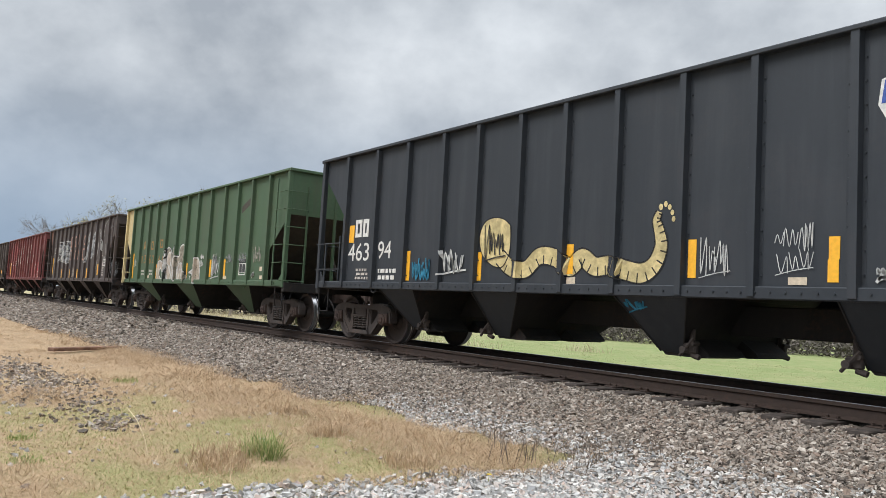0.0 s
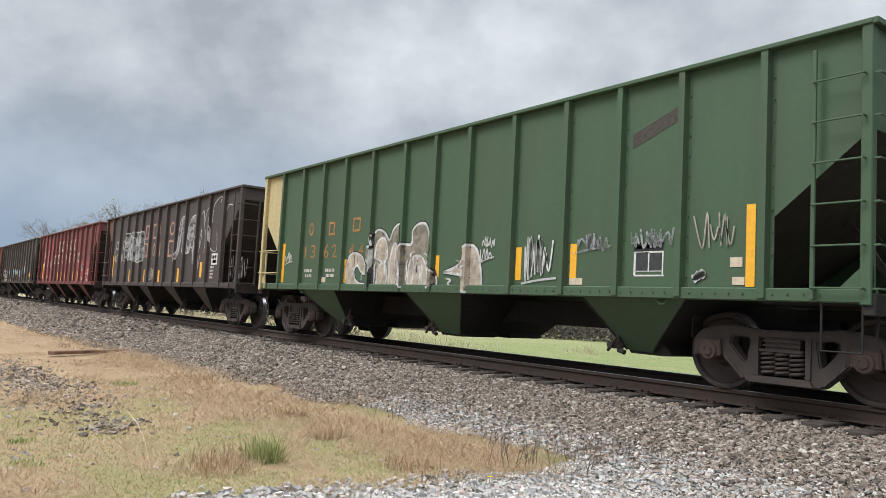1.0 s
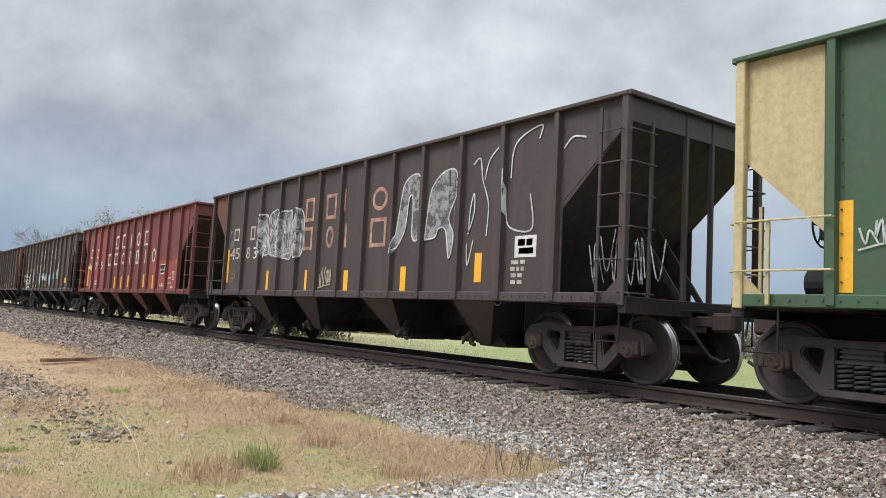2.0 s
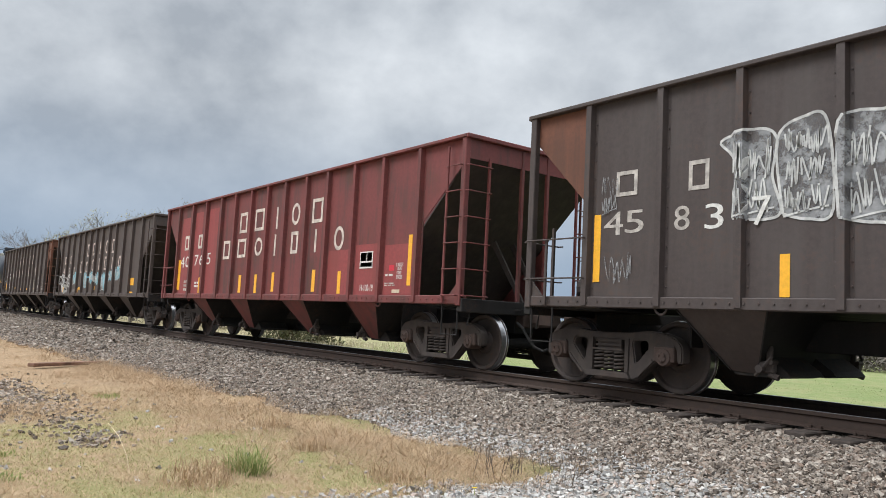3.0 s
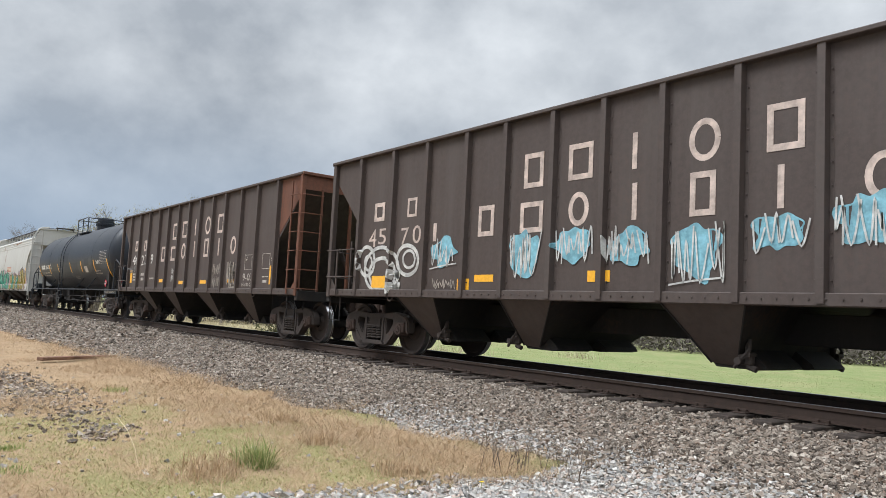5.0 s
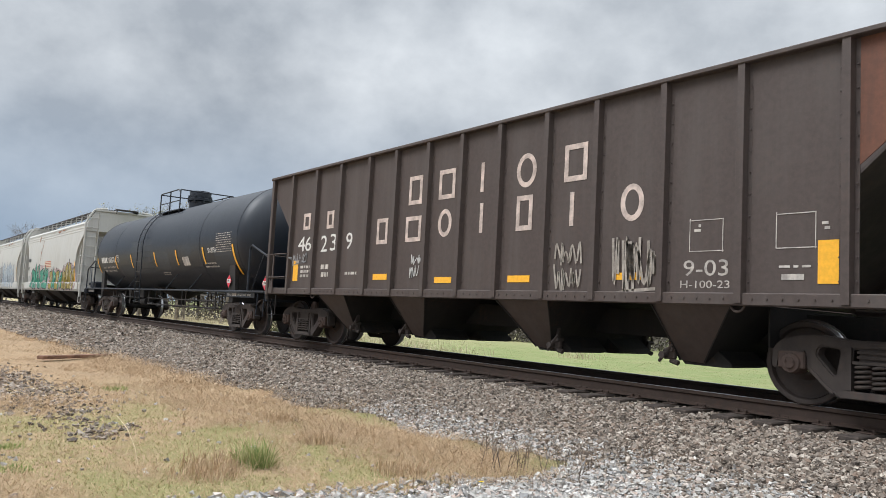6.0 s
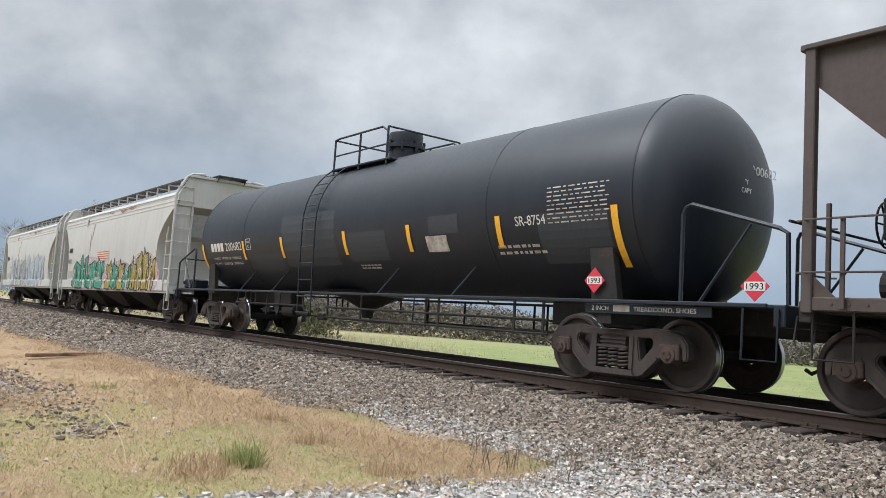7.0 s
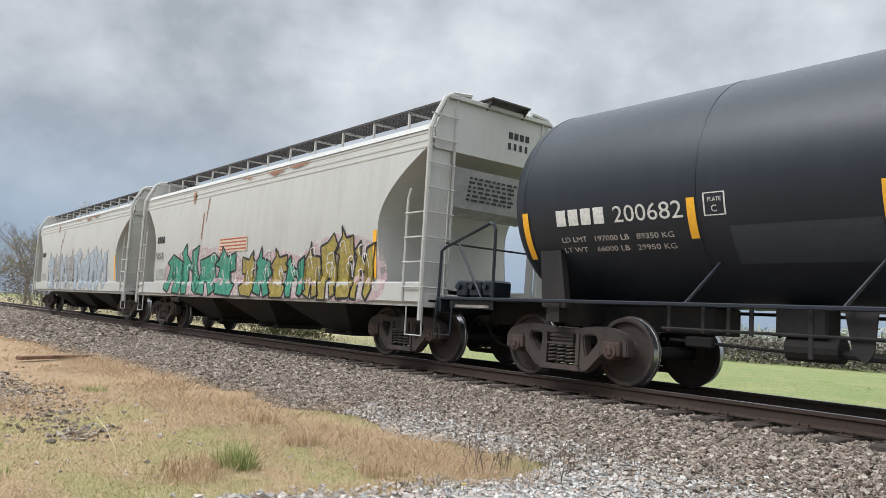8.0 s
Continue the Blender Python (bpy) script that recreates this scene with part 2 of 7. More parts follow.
def ground_material():
    m, k, b = material("field_and_verge")
    co = k.n("ShaderNodeTexCoord").outputs["Object"]
    sep = k.n("ShaderNodeSeparateXYZ")
    k.put(sep.inputs[0], co)
    n1 = k.noise(co, 0.5, 5, 0.6, 0.4)
    n2 = k.noise(co, 3.0, 6, 0.65)
    n3 = k.noise(co, 26.0, 6, 0.7)
    straw = k.mix(n3, (0.21, 0.135, 0.078), (0.50, 0.36, 0.225))
    straw = k.mix(k.math("MULTIPLY", k.ramp(n2, 0.42, 0.62), 0.55), straw, k.mix(n3, (0.14, 0.10, 0.062), (0.34, 0.25, 0.155)))
    moss = k.mix(n3, (0.175, 0.165, 0.066), (0.335, 0.31, 0.145))
    verge = k.mix(k.math("MULTIPLY", k.ramp(n1, 0.40, 0.6), k.ramp(sep.outputs[0], -16.0, -9.0)), straw, moss)
    green = k.mix(n3, (0.125, 0.165, 0.058), (0.225, 0.265, 0.105))
    worn = k.math("ADD", k.math("MULTIPLY", n1, 0.5), k.math("MULTIPLY", n2, 0.5))
    green = k.mix(k.math("MULTIPLY", k.ramp(worn, 0.40, 0.62), 0.48), green, (0.31, 0.275, 0.15))
    field = k.ramp(sep.outputs[1], 3.0, 4.2)
    col = k.mix(field, verge, green)
    # far down the line on the other side the field is dry
    dry = k.math("MULTIPLY", k.ramp(sep.outputs[0], -24.0, -60.0), k.ramp(sep.outputs[1], 60.0, 25.0))
    col = k.mix(k.math("MULTIPLY", dry, 0.8), col, (0.34, 0.28, 0.17))
    # ground tone darkened to paint in the shadowed gaps between loose stones
    stones = k.mix(n3, (0.055, 0.047, 0.040), (0.17, 0.15, 0.13))
    hump = k.ramp(k.math("ABSOLUTE", sep.outputs[1]), 3.5, 3.0)
    col = k.mix(hump, col, stones)
    pad = k.math("MULTIPLY", k.ramp(k.math("ADD", sep.outputs[0], k.math("MULTIPLY", n2, 0.8)), -5.3, -4.8), k.math("MULTIPLY", k.ramp(k.math("ADD", sep.outputs[0], k.math("MULTIPLY", n2, 3.0)), 13.0, 11.0), k.ramp(sep.outputs[1], 3.0, 2.5)))
    col = k.mix(pad, col, stones)
    k.put(b.inputs["Base Color"], col)
    b.inputs["Roughness"].default_value = 0.95
    b.inputs["Specular IOR Level"].default_value = 0.15
    bump(k, b, k.math("ADD", n3, n2), 0.7, 0.05)
    return m


def build_ground():
    xs = [-2500, -900, -400, -200, -120] + [-80 + i * 2 for i in range(20)] + [-40 + 0.4 * i for i in range(121)] + [10, 16, 30, 60, 150, 500, 1500]
    ys = [-900, -300, -100, -40, -25, -16] + [-12 + 0.3 * i for i in range(61)] + [7, 9, 12, 18, 30, 60, 120, 300, 900, 2500]
    verts = [(x, y, ground_height(x, y)) for x in xs for y in ys]
    ny = len(ys)
    faces = [(i * ny + j, (i + 1) * ny + j, (i + 1) * ny + j + 1, i * ny + j + 1) for i in range(len(xs) - 1) for j in range(ny - 1)]
    me = bpy.data.meshes.new("ground")
    me.from_pydata(verts, [], faces)
    me.materials.append(ground_material())
    me.shade_smooth()
    ob = new("ground", me)
    tagged(ob, "level ground with straw-coloured verge and green field beyond the track", "ground", kind="structure")


build_ground()

RAIL = [(-0.070, -0.175), (0.070, -0.175), (0.070, -0.162), (0.012, -0.140), (0.009, -0.055), (0.036, -0.040), (0.037, -0.006), (0.030, 0.0),
        (-0.030, 0.0), (-0.037, -0.006), (-0.036, -0.040), (-0.009, -0.055), (-0.012, -0.140), (-0.070, -0.162)]


TIE_X = []


def build_track():
    track = tagged(new("railway_track"), "single railway track of rusty rails on dark timber ties", "track", kind="structure")
    for y in (-0.755, 0.755):
        bm = bmesh.new()
        rings = [[bm.verts.new((x, y + a, z)) for a, z in RAIL] for x in (-400.0, -120.0, -60.0, -30.0, -10.0, 10.0, 60.0)]
        n = len(RAIL)
        for r, s in zip(rings, rings[1:]):
            for i in range(n):
                bm.faces.new((r[i], r[(i + 1) % n], s[(i + 1) % n], s[i]))
        bm.faces.new(rings[0])
        bm.faces.new(rings[-1][::-1])
        rail = part("rail", bm, M["rail"], track, "rusty steel rail")
        bm = bmesh.new()
        box(bm, -400, 60, y - 0.027, y + 0.027, 0.0005, 0.003)
        part("running_surface", bm, M["railtop"], rail, "polished rail head")
    rng = random.Random(5)
    bm = bmesh.new()
    chamfer_box(bm, -0.115, 0.115, -1.30, 1.30, -0.175, 0.0, 0.012)
    tie_mesh = bpy.data.meshes.new("tie")
    bm.to_mesh(tie_mesh)
    bm.free()
    tie_mesh.materials.append(M["tie"])
    bm = bmesh.new()
    for s in (-1, 1):
        chamfer_box(bm, -0.09, 0.09, s * 0.755 - 0.18, s * 0.755 + 0.18, 0.0, 0.016, 0.005)
        for dx in (-0.055, 0.055):
            for dy in (-0.10, 0.10):
                chamfer_box(bm, dx - 0.012, dx + 0.012, s * 0.755 + dy - 0.018, s * 0.755 + dy + 0.018, 0.014, 0.045, 0.004)
    plate_mesh = bpy.data.meshes.new("tie_plate")
    bm.to_mesh(plate_mesh)
    bm.free()
    plate_mesh.materials.append(M["rail"])
    x = 8.0
    while x > -110:
        TIE_X.append(x)
        at = pose(x, rng.uniform(-0.05, 0.05), -0.193 + rng.uniform(-0.010, 0.006), 0, 0, rng.uniform(-1.5, 1.5))
        t = part("tie", tie_mesh, None, track, at=at)
        part("tie_plate", plate_mesh, None, t)
        x -= 0.50 + rng.uniform(-0.03, 0.03)


build_track()

# ---- running gear ----


def plate_with_holes(outer, holes, y0, y1, bevel):
    """A cast plate: an outline in x and z with openings through it, from y0 to y1, its edges rounded."""
    bm = bmesh.new()
    loops = []
    for line in [outer, *holes]:
        vs = [bm.verts.new((x, y0, z)) for x, z in line]
        loops.append([bm.edges.new((vs[i], vs[(i + 1) % len(vs)])) for i in range(len(vs))])
    bmesh.ops.triangle_fill(bm, edges=[e for l in loops for e in l], use_beauty=True, normal=(0, -1, 0))
    grown = bmesh.ops.extrude_face_region(bm, geom=bm.faces[:], use_keep_orig=True)
    for v in grown["geom"]:
        if isinstance(v, bmesh.types.BMVert):
            v.co.y = y1
    bmesh.ops.recalc_face_normals(bm, faces=bm.faces)
    edges = [e for e in bm.edges if len(e.link_faces) == 2 and e.calc_face_angle() > 1.2]
    bmesh.ops.bevel(bm, geom=edges, offset=bevel, segments=2, affect="EDGES")
    return bm


def rounded(pts, r=0.03, n=3):
    """The corners of a closed outline rounded off."""
    out = []
    m = len(pts)
    for i in range(m):
        p, a, b = Vector(pts[i]), Vector(pts[i - 1]), Vector(pts[(i + 1) % m])
        q = min(r, (a - p).length * 0.45, (b - p).length * 0.45)
        u, v = p + (a - p).normalized() * q, p + (b - p).normalized() * q
        for k in range(n + 1):
            t = k / n
            out.append(tuple(u * (1 - t) ** 2 + p * 2 * t * (1 - t) + v * t * t))
    return out


def side_frame_mesh():
    half = [(0.30, 0.735), (0.62, 0.775), (0.84, 0.755), (1.04, 0.70), (1.13, 0.60), (1.135, 0.40), (1.055, 0.385), (1.03, 0.575), (0.76, 0.575), (0.745, 0.40), (0.67, 0.345), (0.43, 0.135)]
    outer = rounded(half + [(-x, z) for x, z in half[::-1]], 0.05, 3)
    windows = []
    for s in (-1, 1):
        w = rounded([(s * 0.385, 0.635), (s * 0.60, 0.650), (s * 0.635, 0.565), (s * 0.435, 0.345)], 0.045, 3)
        windows.append(w if s > 0 else w[::-1])
    pocket = rounded([(-0.265, 0.215), (0.265, 0.215), (0.265, 0.640), (-0.265, 0.640)], 0.03, 2)
    bm = plate_with_holes(outer, [*windows, pocket], -0.085, 0.085, 0.018)
    # spring seat, column wear ribs, pads over the bearings, cast ribs along the diagonals
    prism(bm, [(-0.37, 0.150), (0.37, 0.150), (0.33, 0.222), (-0.33, 0.222)], -0.135, 0.13)
    for s in (-1, 1):
        prism(bm, [(s * 0.27, 0.23), (s * 0.325, 0.23), (s * 0.335, 0.66), (s * 0.27, 0.66)], -0.105, 0.10)
        prism(bm, [(s * 0.76, 0.55), (s * 1.03, 0.55), (s * 1.03, 0.60), (s * 0.76, 0.60)], -0.11, 0.10)
        prism(bm, [(s * 0.44, 0.185), (s * 0.475, 0.175), (s * 0.70, 0.385), (s * 0.685, 0.42)], -0.100, -0.08)
    # bolster end over the springs: a ribbed box
    prism(bm, [(-0.25, 0.495), (0.25, 0.495), (0.25, 0.525), (-0.25, 0.525)], -0.125, 0.10)
    prism(bm, [(-0.20, 0.525), (0.20, 0.525), (0.20, 0.645), (-0.20, 0.645)], -0.085, 0.10)
    for z in (0.565, 0.615):
        prism(bm, [(-0.215, z - 0.012), (0.215, z - 0.012), (0.215, z + 0.012), (-0.215, z + 0.012)], -0.105, 0.0)
    me = bpy.data.meshes.new("side_frame")
    bmesh.ops.recalc_face_normals(bm, faces=bm.faces)
    bm.to_mesh(me)
    bm.free()
    me.materials.append(M["truck"])
    me.shade_smooth()
    me.set_sharp_from_angle(angle=radians(38))
    return me


def spring_mesh():
    bm = bmesh.new()
    turns, n, m = 5.0, 14, 6
    pts = []
    for i in range(int(turns * n) + 1):
        a = i * math.tau / n
        pts.append((0.076 * math.cos(a), 0.076 * math.sin(a), 0.235 + 0.250 * i / (turns * n)))
    pipe(bm, pts, 0.0175, m)
    me = bpy.data.meshes.new("spring")
    bmesh.ops.recalc_face_normals(bm, faces=bm.faces)
    bm.to_mesh(me)
    bm.free()
    me.materials.append(M["truck"])
    me.shade_smooth()
    return me


def bearing_mesh():
    bm = bmesh.new()
    lathe(bm, [(0.0, -0.17), (0.055, -0.17), (0.065, -0.155), (0.10, -0.15), (0.115, -0.12), (0.12, 0.06), (0.0, 0.06)], 18, "y", closed=False)
    for i in range(3):
        a = i * math.tau / 3 + 0.5
        rod(bm, (0.045 * math.cos(a), -0.185, 0.045 * math.sin(a)), (0.045 * math.cos(a), -0.168, 0.045 * math.sin(a)), 0.014, 6)
    chamfer_box(bm, -0.150, 0.150, -0.13, 0.07, -0.06, 0.125, 0.015)
    me = bpy.data.meshes.new("bearing")
    bmesh.ops.recalc_face_normals(bm, faces=bm.faces)
    bm.to_mesh(me)
    bm.free()
    me.materials.append(M["bearing"])
    return me


def wheel_mesh():
    """A wheel turned about y with its outer face towards -y."""
    bm = bmesh.new()
    lathe(bm, [(0.445, -0.055), (0.457, -0.045), (0.459, 0.045), (0.466, 0.052), (0.482, 0.066), (0.480, 0.080), (0.466, 0.086), (0.41, 0.086), (0.395, 0.072),
               (0.20, 0.035), (0.14, 0.070), (0.10, 0.075), (0.10, -0.060), (0.135, -0.065), (0.150, -0.050), (0.19, 0.005), (0.38, -0.005), (0.398, -0.050), (0.408, -0.055)], 40, "y")
    me = bpy.data.meshes.new("wheel")
    bmesh.ops.recalc_face_normals(bm, faces=bm.faces)
    bm.to_mesh(me)
    bm.free()
    me.materials.append(M["wheel"])
    me.materials.append(M["tread"])
    for p in me.polygons:
        r = math.hypot(p.center.x, p.center.z)
        if r > 0.452 and abs(p.normal.y) < 0.75:
            p.material_index = 1
    me.shade_smooth()
    me.set_sharp_from_angle(angle=radians(30))
    return me


GEAR = dict(side=side_frame_mesh(), spring=spring_mesh(), bearing=bearing_mesh(), wheel=wheel_mesh())
_bm = bmesh.new()
rod(_bm, (0, -0.85, 0), (0, 0.85, 0), 0.085, 12)
GEAR["axle"] = bpy.data.meshes.new("axle")
_bm.to_mesh(GEAR["axle"])
_bm.free()
GEAR["axle"].materials.append(M["under"])
WHEELSETS = []


def trucks(car, centres):
    for c in centres:
        bm = bmesh.new()
        chamfer_box(bm, c - 0.2, c + 0.2, -0.98, 0.98, 0.50, 0.72, 0.02)
        chamfer_box(bm, c - 0.28, c + 0.28, -0.35, 0.35, 0.70, 0.86, 0.02)
        part("bolster", bm, M["under"], car, "cast steel truck bolster")
        for s in (-1, 1):
            f = part("side_frame", GEAR["side"], None, car, "grimy cast steel side frame with coil springs", pose(c, s * 1.0, 0, 0, 0, 0 if s < 0 else 180))
            for dx in (-0.165, 0.0, 0.165):
                part("spring", GEAR["spring"], None, f, at=pose(dx, -0.045, 0))
            for dx in (-0.889, 0.889):
                part("bearing", GEAR["bearing"], None, f, "rust-brown bearing cap", pose(dx, 0, 0.457))
            # brake beam hanger and shoe behind the frame
            for q in (-1, 1):
                bm = bmesh.new()
                prism(bm, [(c + q * 0.36, 0.36), (c + q * 0.42, 0.32), (c + q * 0.44, 0.62), (c + q * 0.40, 0.66)], s * 0.72 - 0.05, s * 0.72 + 0.05)
                rod(bm, (c + q * 0.38, s * 0.72, 0.42), (c + q * 0.38, 0, 0.42), 0.035, 6)
                part("brake_beam", bm, M["under"], car)
        for dx in (-0.889, 0.889):
            w = part("wheelset", GEAR["axle"], None, car, "dark axle with two rust-brown steel wheels", pose(c + dx, 0, 0.457))
            for s in (-1, 1):
                part("wheel", GEAR["wheel"], None, w, at=pose(0, s * 0.765, 0, 0, 0, 0 if s < 0 else 180))
            WHEELSETS.append(w)


def coupler(car, x, s):
    """Coupler and draft gear at the end x, which faces s."""
    bm = bmesh.new()
    chamfer_box(bm, min(x - s * 0.5, x + s * 0.15), max(x - s * 0.5, x + s * 0.15), -0.19, 0.19, 0.72, 1.02, 0.02)
    chamfer_box(bm, min(x, x + s * 0.45), max(x, x + s * 0.45), -0.07, 0.07, 0.80, 0.95, 0.02)
    chamfer_box(bm, min(x + s * 0.40, x + s * 0.74), max(x + s * 0.40, x + s * 0.74), -0.13, 0.11, 0.74, 1.0, 0.04)
    part("coupler", bm, M["bearing"], car, "rusty cast coupler")
    bm = bmesh.new()
    pts = [(x + s * 0.15, -0.35, 0.80), (x + s * 0.30, -0.36, 0.72), (x + s * 0.42, -0.33, 0.55), (x + s * 0.52, -0.28, 0.42), (x + s * 0.66, -0.22, 0.36), (x + s * 0.74, -0.20, 0.40)]
    pipe(bm, pts, 0.024, 7)
    part("air_hose", bm, M["under"], car, "black rubber air hose")
    bm = bmesh.new()
    pipe(bm, [(x + s * 0.25, -0.05, 1.02), (x + s * 0.12, -0.5, 1.0), (x + s * 0.08, -1.30, 0.98), (x + s * 0.08, -1.36, 0.72)], 0.012, 6)
    part("uncoupling_lever", bm, M["under"], car)

# ---- lettering, reflectors and sprayed paint ----


def letters(text, size, mat, parent, x, y, z, name="lettering", width=None, turn=None, label=""):
    """Stencilled characters on a side that faces -y, with the lower left corner at (x, z)."""
    cu = bpy.data.curves.new(name, "FONT")
    cu.body, cu.size, cu.extrude, cu.resolution_u = text, size * 1.38, 0.0015, 3
    tmp = new("draft", cu)
    me = bpy.data.meshes.new_from_object(tmp.evaluated_get(bpy.context.evaluated_depsgraph_get()))
    bpy.data.objects.remove(tmp)
    bpy.data.curves.remove(cu)
    n = len(me.vertices)
    co = np.zeros(n * 3)
    me.vertices.foreach_get("co", co)
    co = co.reshape(-1, 3)
    if n:
        co[:, 0] -= co[:, 0].min()
        co[:, 1] -= co[:, 1].min()
        if width:
            co[:, 0] *= width / max(co[:, 0].max(), 1e-6)
        me.vertices.foreach_set("co", co.ravel())
    me.materials.clear()
    me.materials.append(mat)
    ob = new(name, me)
    ob.parent = parent
    ob.matrix_basis = pose(x, y, z, 90, 0, 0) if turn is None else turn
    if label:
        tagged(ob, label)
    return ob


def plates(name, rects, mat, parent, y, label=""):
    """Thin painted rectangles (x0, x1, z0, z1) on a side that faces -y."""
    bm = bmesh.new()
    for x0, x1, z0, z1 in rects:
        box(bm, x0, x1, y - 0.004, y + 0.001, z0, z1)
    return part(name, bm, mat, parent, label)


def frame_mark(bm, x, z, w, h, t, y):
    """A hollow upright rectangle, the size of a capital."""
    for r in ((x, x + t, z, z + h), (x + w - t, x + w, z, z + h), (x + t, x + w - t, z + h - t, z + h), (x + t, x + w - t, z, z + t)):
        box(bm, r[0], r[1], y - 0.004, y + 0.001, r[2], r[3])


def stroke(bm, pts, w, deep, taper=False):
    """A sprayed line of width w through points (x, z), laid at the depth deep(x) of the side."""
    n = len(pts)
    left, right = [], []
    for i, (x, z) in enumerate(pts):
        a, c = pts[max(i - 1, 0)], pts[min(i + 1, n - 1)]
        dx, dz = c[0] - a[0], c[1] - a[1]
        q = math.hypot(dx, dz) or 1.0
        h = w / 2 * (1.0 - 0.8 * abs(2 * i / max(n - 1, 1) - 1) ** 3 if taper else 1.0)
        left.append(bm.verts.new((x - dz / q * h, deep(x - dz / q * h, z), z + dx / q * h)))
        right.append(bm.verts.new((x + dz / q * h, deep(x + dz / q * h, z), z - dx / q * h)))
    for i in range(n - 1):
        bm.faces.new((left[i], right[i], right[i + 1], left[i + 1]))


def curve_points(ctrl, steps=8):
    """A smooth line through the control points."""
    out = []
    n = len(ctrl)
    for i in range(n - 1):
        p0, p1, p2, p3 = ctrl[max(i - 1, 0)], ctrl[i], ctrl[i + 1], ctrl[min(i + 2, n - 1)]
        for j in range(steps):
            t = j / steps
            out.append(tuple(0.5 * (2 * p1[k] + (p2[k] - p0[k]) * t + (2 * p0[k] - 5 * p1[k] + 4 * p2[k] - p3[k]) * t * t + (3 * p1[k] - p0[k] - 3 * p2[k] + p3[k]) * t ** 3) for k in (0, 1)))
    out.append(tuple(ctrl[-1]))
    return out


def filled(bm, pts, deep, rows=1):
    """A filled sprayed shape with the outline pts, in thin upright strips that follow the side."""
    xs = [p[0] for p in pts]
    x0, x1 = min(xs), max(xs)
    n = max(6, int((x1 - x0) / 0.03))
    spans = []
    for i in range(n + 1):
        x = x0 + (x1 - x0) * (i + 0.01) / (n + 0.02)
        hits = []
        for a, c in zip(pts, pts[1:] + pts[:1]):
            if (a[0] <= x) != (c[0] <= x):
                hits.append(a[1] + (c[1] - a[1]) * (x - a[0]) / (c[0] - a[0]))
        hits.sort()
        spans.append((x, list(zip(hits[::2], hits[1::2]))))
    for (xa, sa), (xb, sb) in zip(spans, spans[1:]):
        for (l0, h0), (l1, h1) in zip(sa, sb):
            for r in range(rows):
                f, g = r / rows, (r + 1) / rows
                quad = ((xa, l0 + (h0 - l0) * f), (xb, l1 + (h1 - l1) * f), (xb, l1 + (h1 - l1) * g), (xa, l0 + (h0 - l0) * g))
                bm.faces.new([bm.verts.new((x, deep(x, z), z)) for x, z in quad])


def scribble(seed, x0, x1, z0, z1, count):
    """Loose sprayed strokes that fill a rectangle: hooks, loops and dashes in uneven rows, with no letters in them."""
    rng = random.Random(seed)
    rows = max(1, min(4, round(1.3 * (z1 - z0) / max(x1 - x0, 0.05))))
    lines = []
    high = (z1 - z0) / rows
    for r in range(rows):
        base = z0 + high * r
        x = x0 + rng.uniform(0, 0.1) * (x1 - x0)
        end = x1 - rng.uniform(0, 0.15) * (x1 - x0)
        mean = (x1 - x0) / max(2, count)
        while x < end - mean * 0.4:
            w = mean * rng.uniform(0.7, 1.9)
            n = rng.choice((3, 4, 4, 5, 6))
            low, top = base + high * rng.uniform(0.02, 0.25), base + high * rng.uniform(0.62, 0.98)
            ctrl = []
            for i in range(n):
                u = i / (n - 1)
                z = (low if (i + r) % 2 else top) + rng.uniform(-0.16, 0.16) * high
                ctrl.append((min(x1, x + w * (u + rng.uniform(-0.22, 0.22))), max(z0, min(z1, z))))
            lines.append(curve_points(ctrl, 5))
            x += w * rng.uniform(0.65, 1.1)
    if rng.random() < 0.5:
        lines.append(curve_points([(x0, z0 - 0.02), ((x0 + x1) / 2, z0 + 0.03), (x1, z0 + 0.06)], 6))
    return lines


def ring(cx, cz, rx, rz, n=28, a0=0.0, a1=360.0):
    return [(cx + rx * math.cos(radians(a0 + (a1 - a0) * i / n)), cz + rz * math.sin(radians(a0 + (a1 - a0) * i / n))) for i in range(n + 1)]


def spray(name, rgb, rough=0.75, thin=0.72, solid=1.0):
    m, k, b = material(name)
    co = k.n("ShaderNodeTexCoord").outputs["Object"]
    f = k.noise(co, 9.0, 6, 0.65)
    k.put(b.inputs["Base Color"], k.mix(k.ramp(f, 0.35, 0.7), tuple(c * 0.7 for c in rgb), rgb))
    b.inputs["Roughness"].default_value = rough
    # thin paint lets the side show through in places
    k.put(b.inputs["Alpha"], k.math("ADD", thin, k.math("MULTIPLY", k.ramp(k.noise(co, 5.0, 7, 0.65), 0.38, 0.58), solid - thin)))
    return m


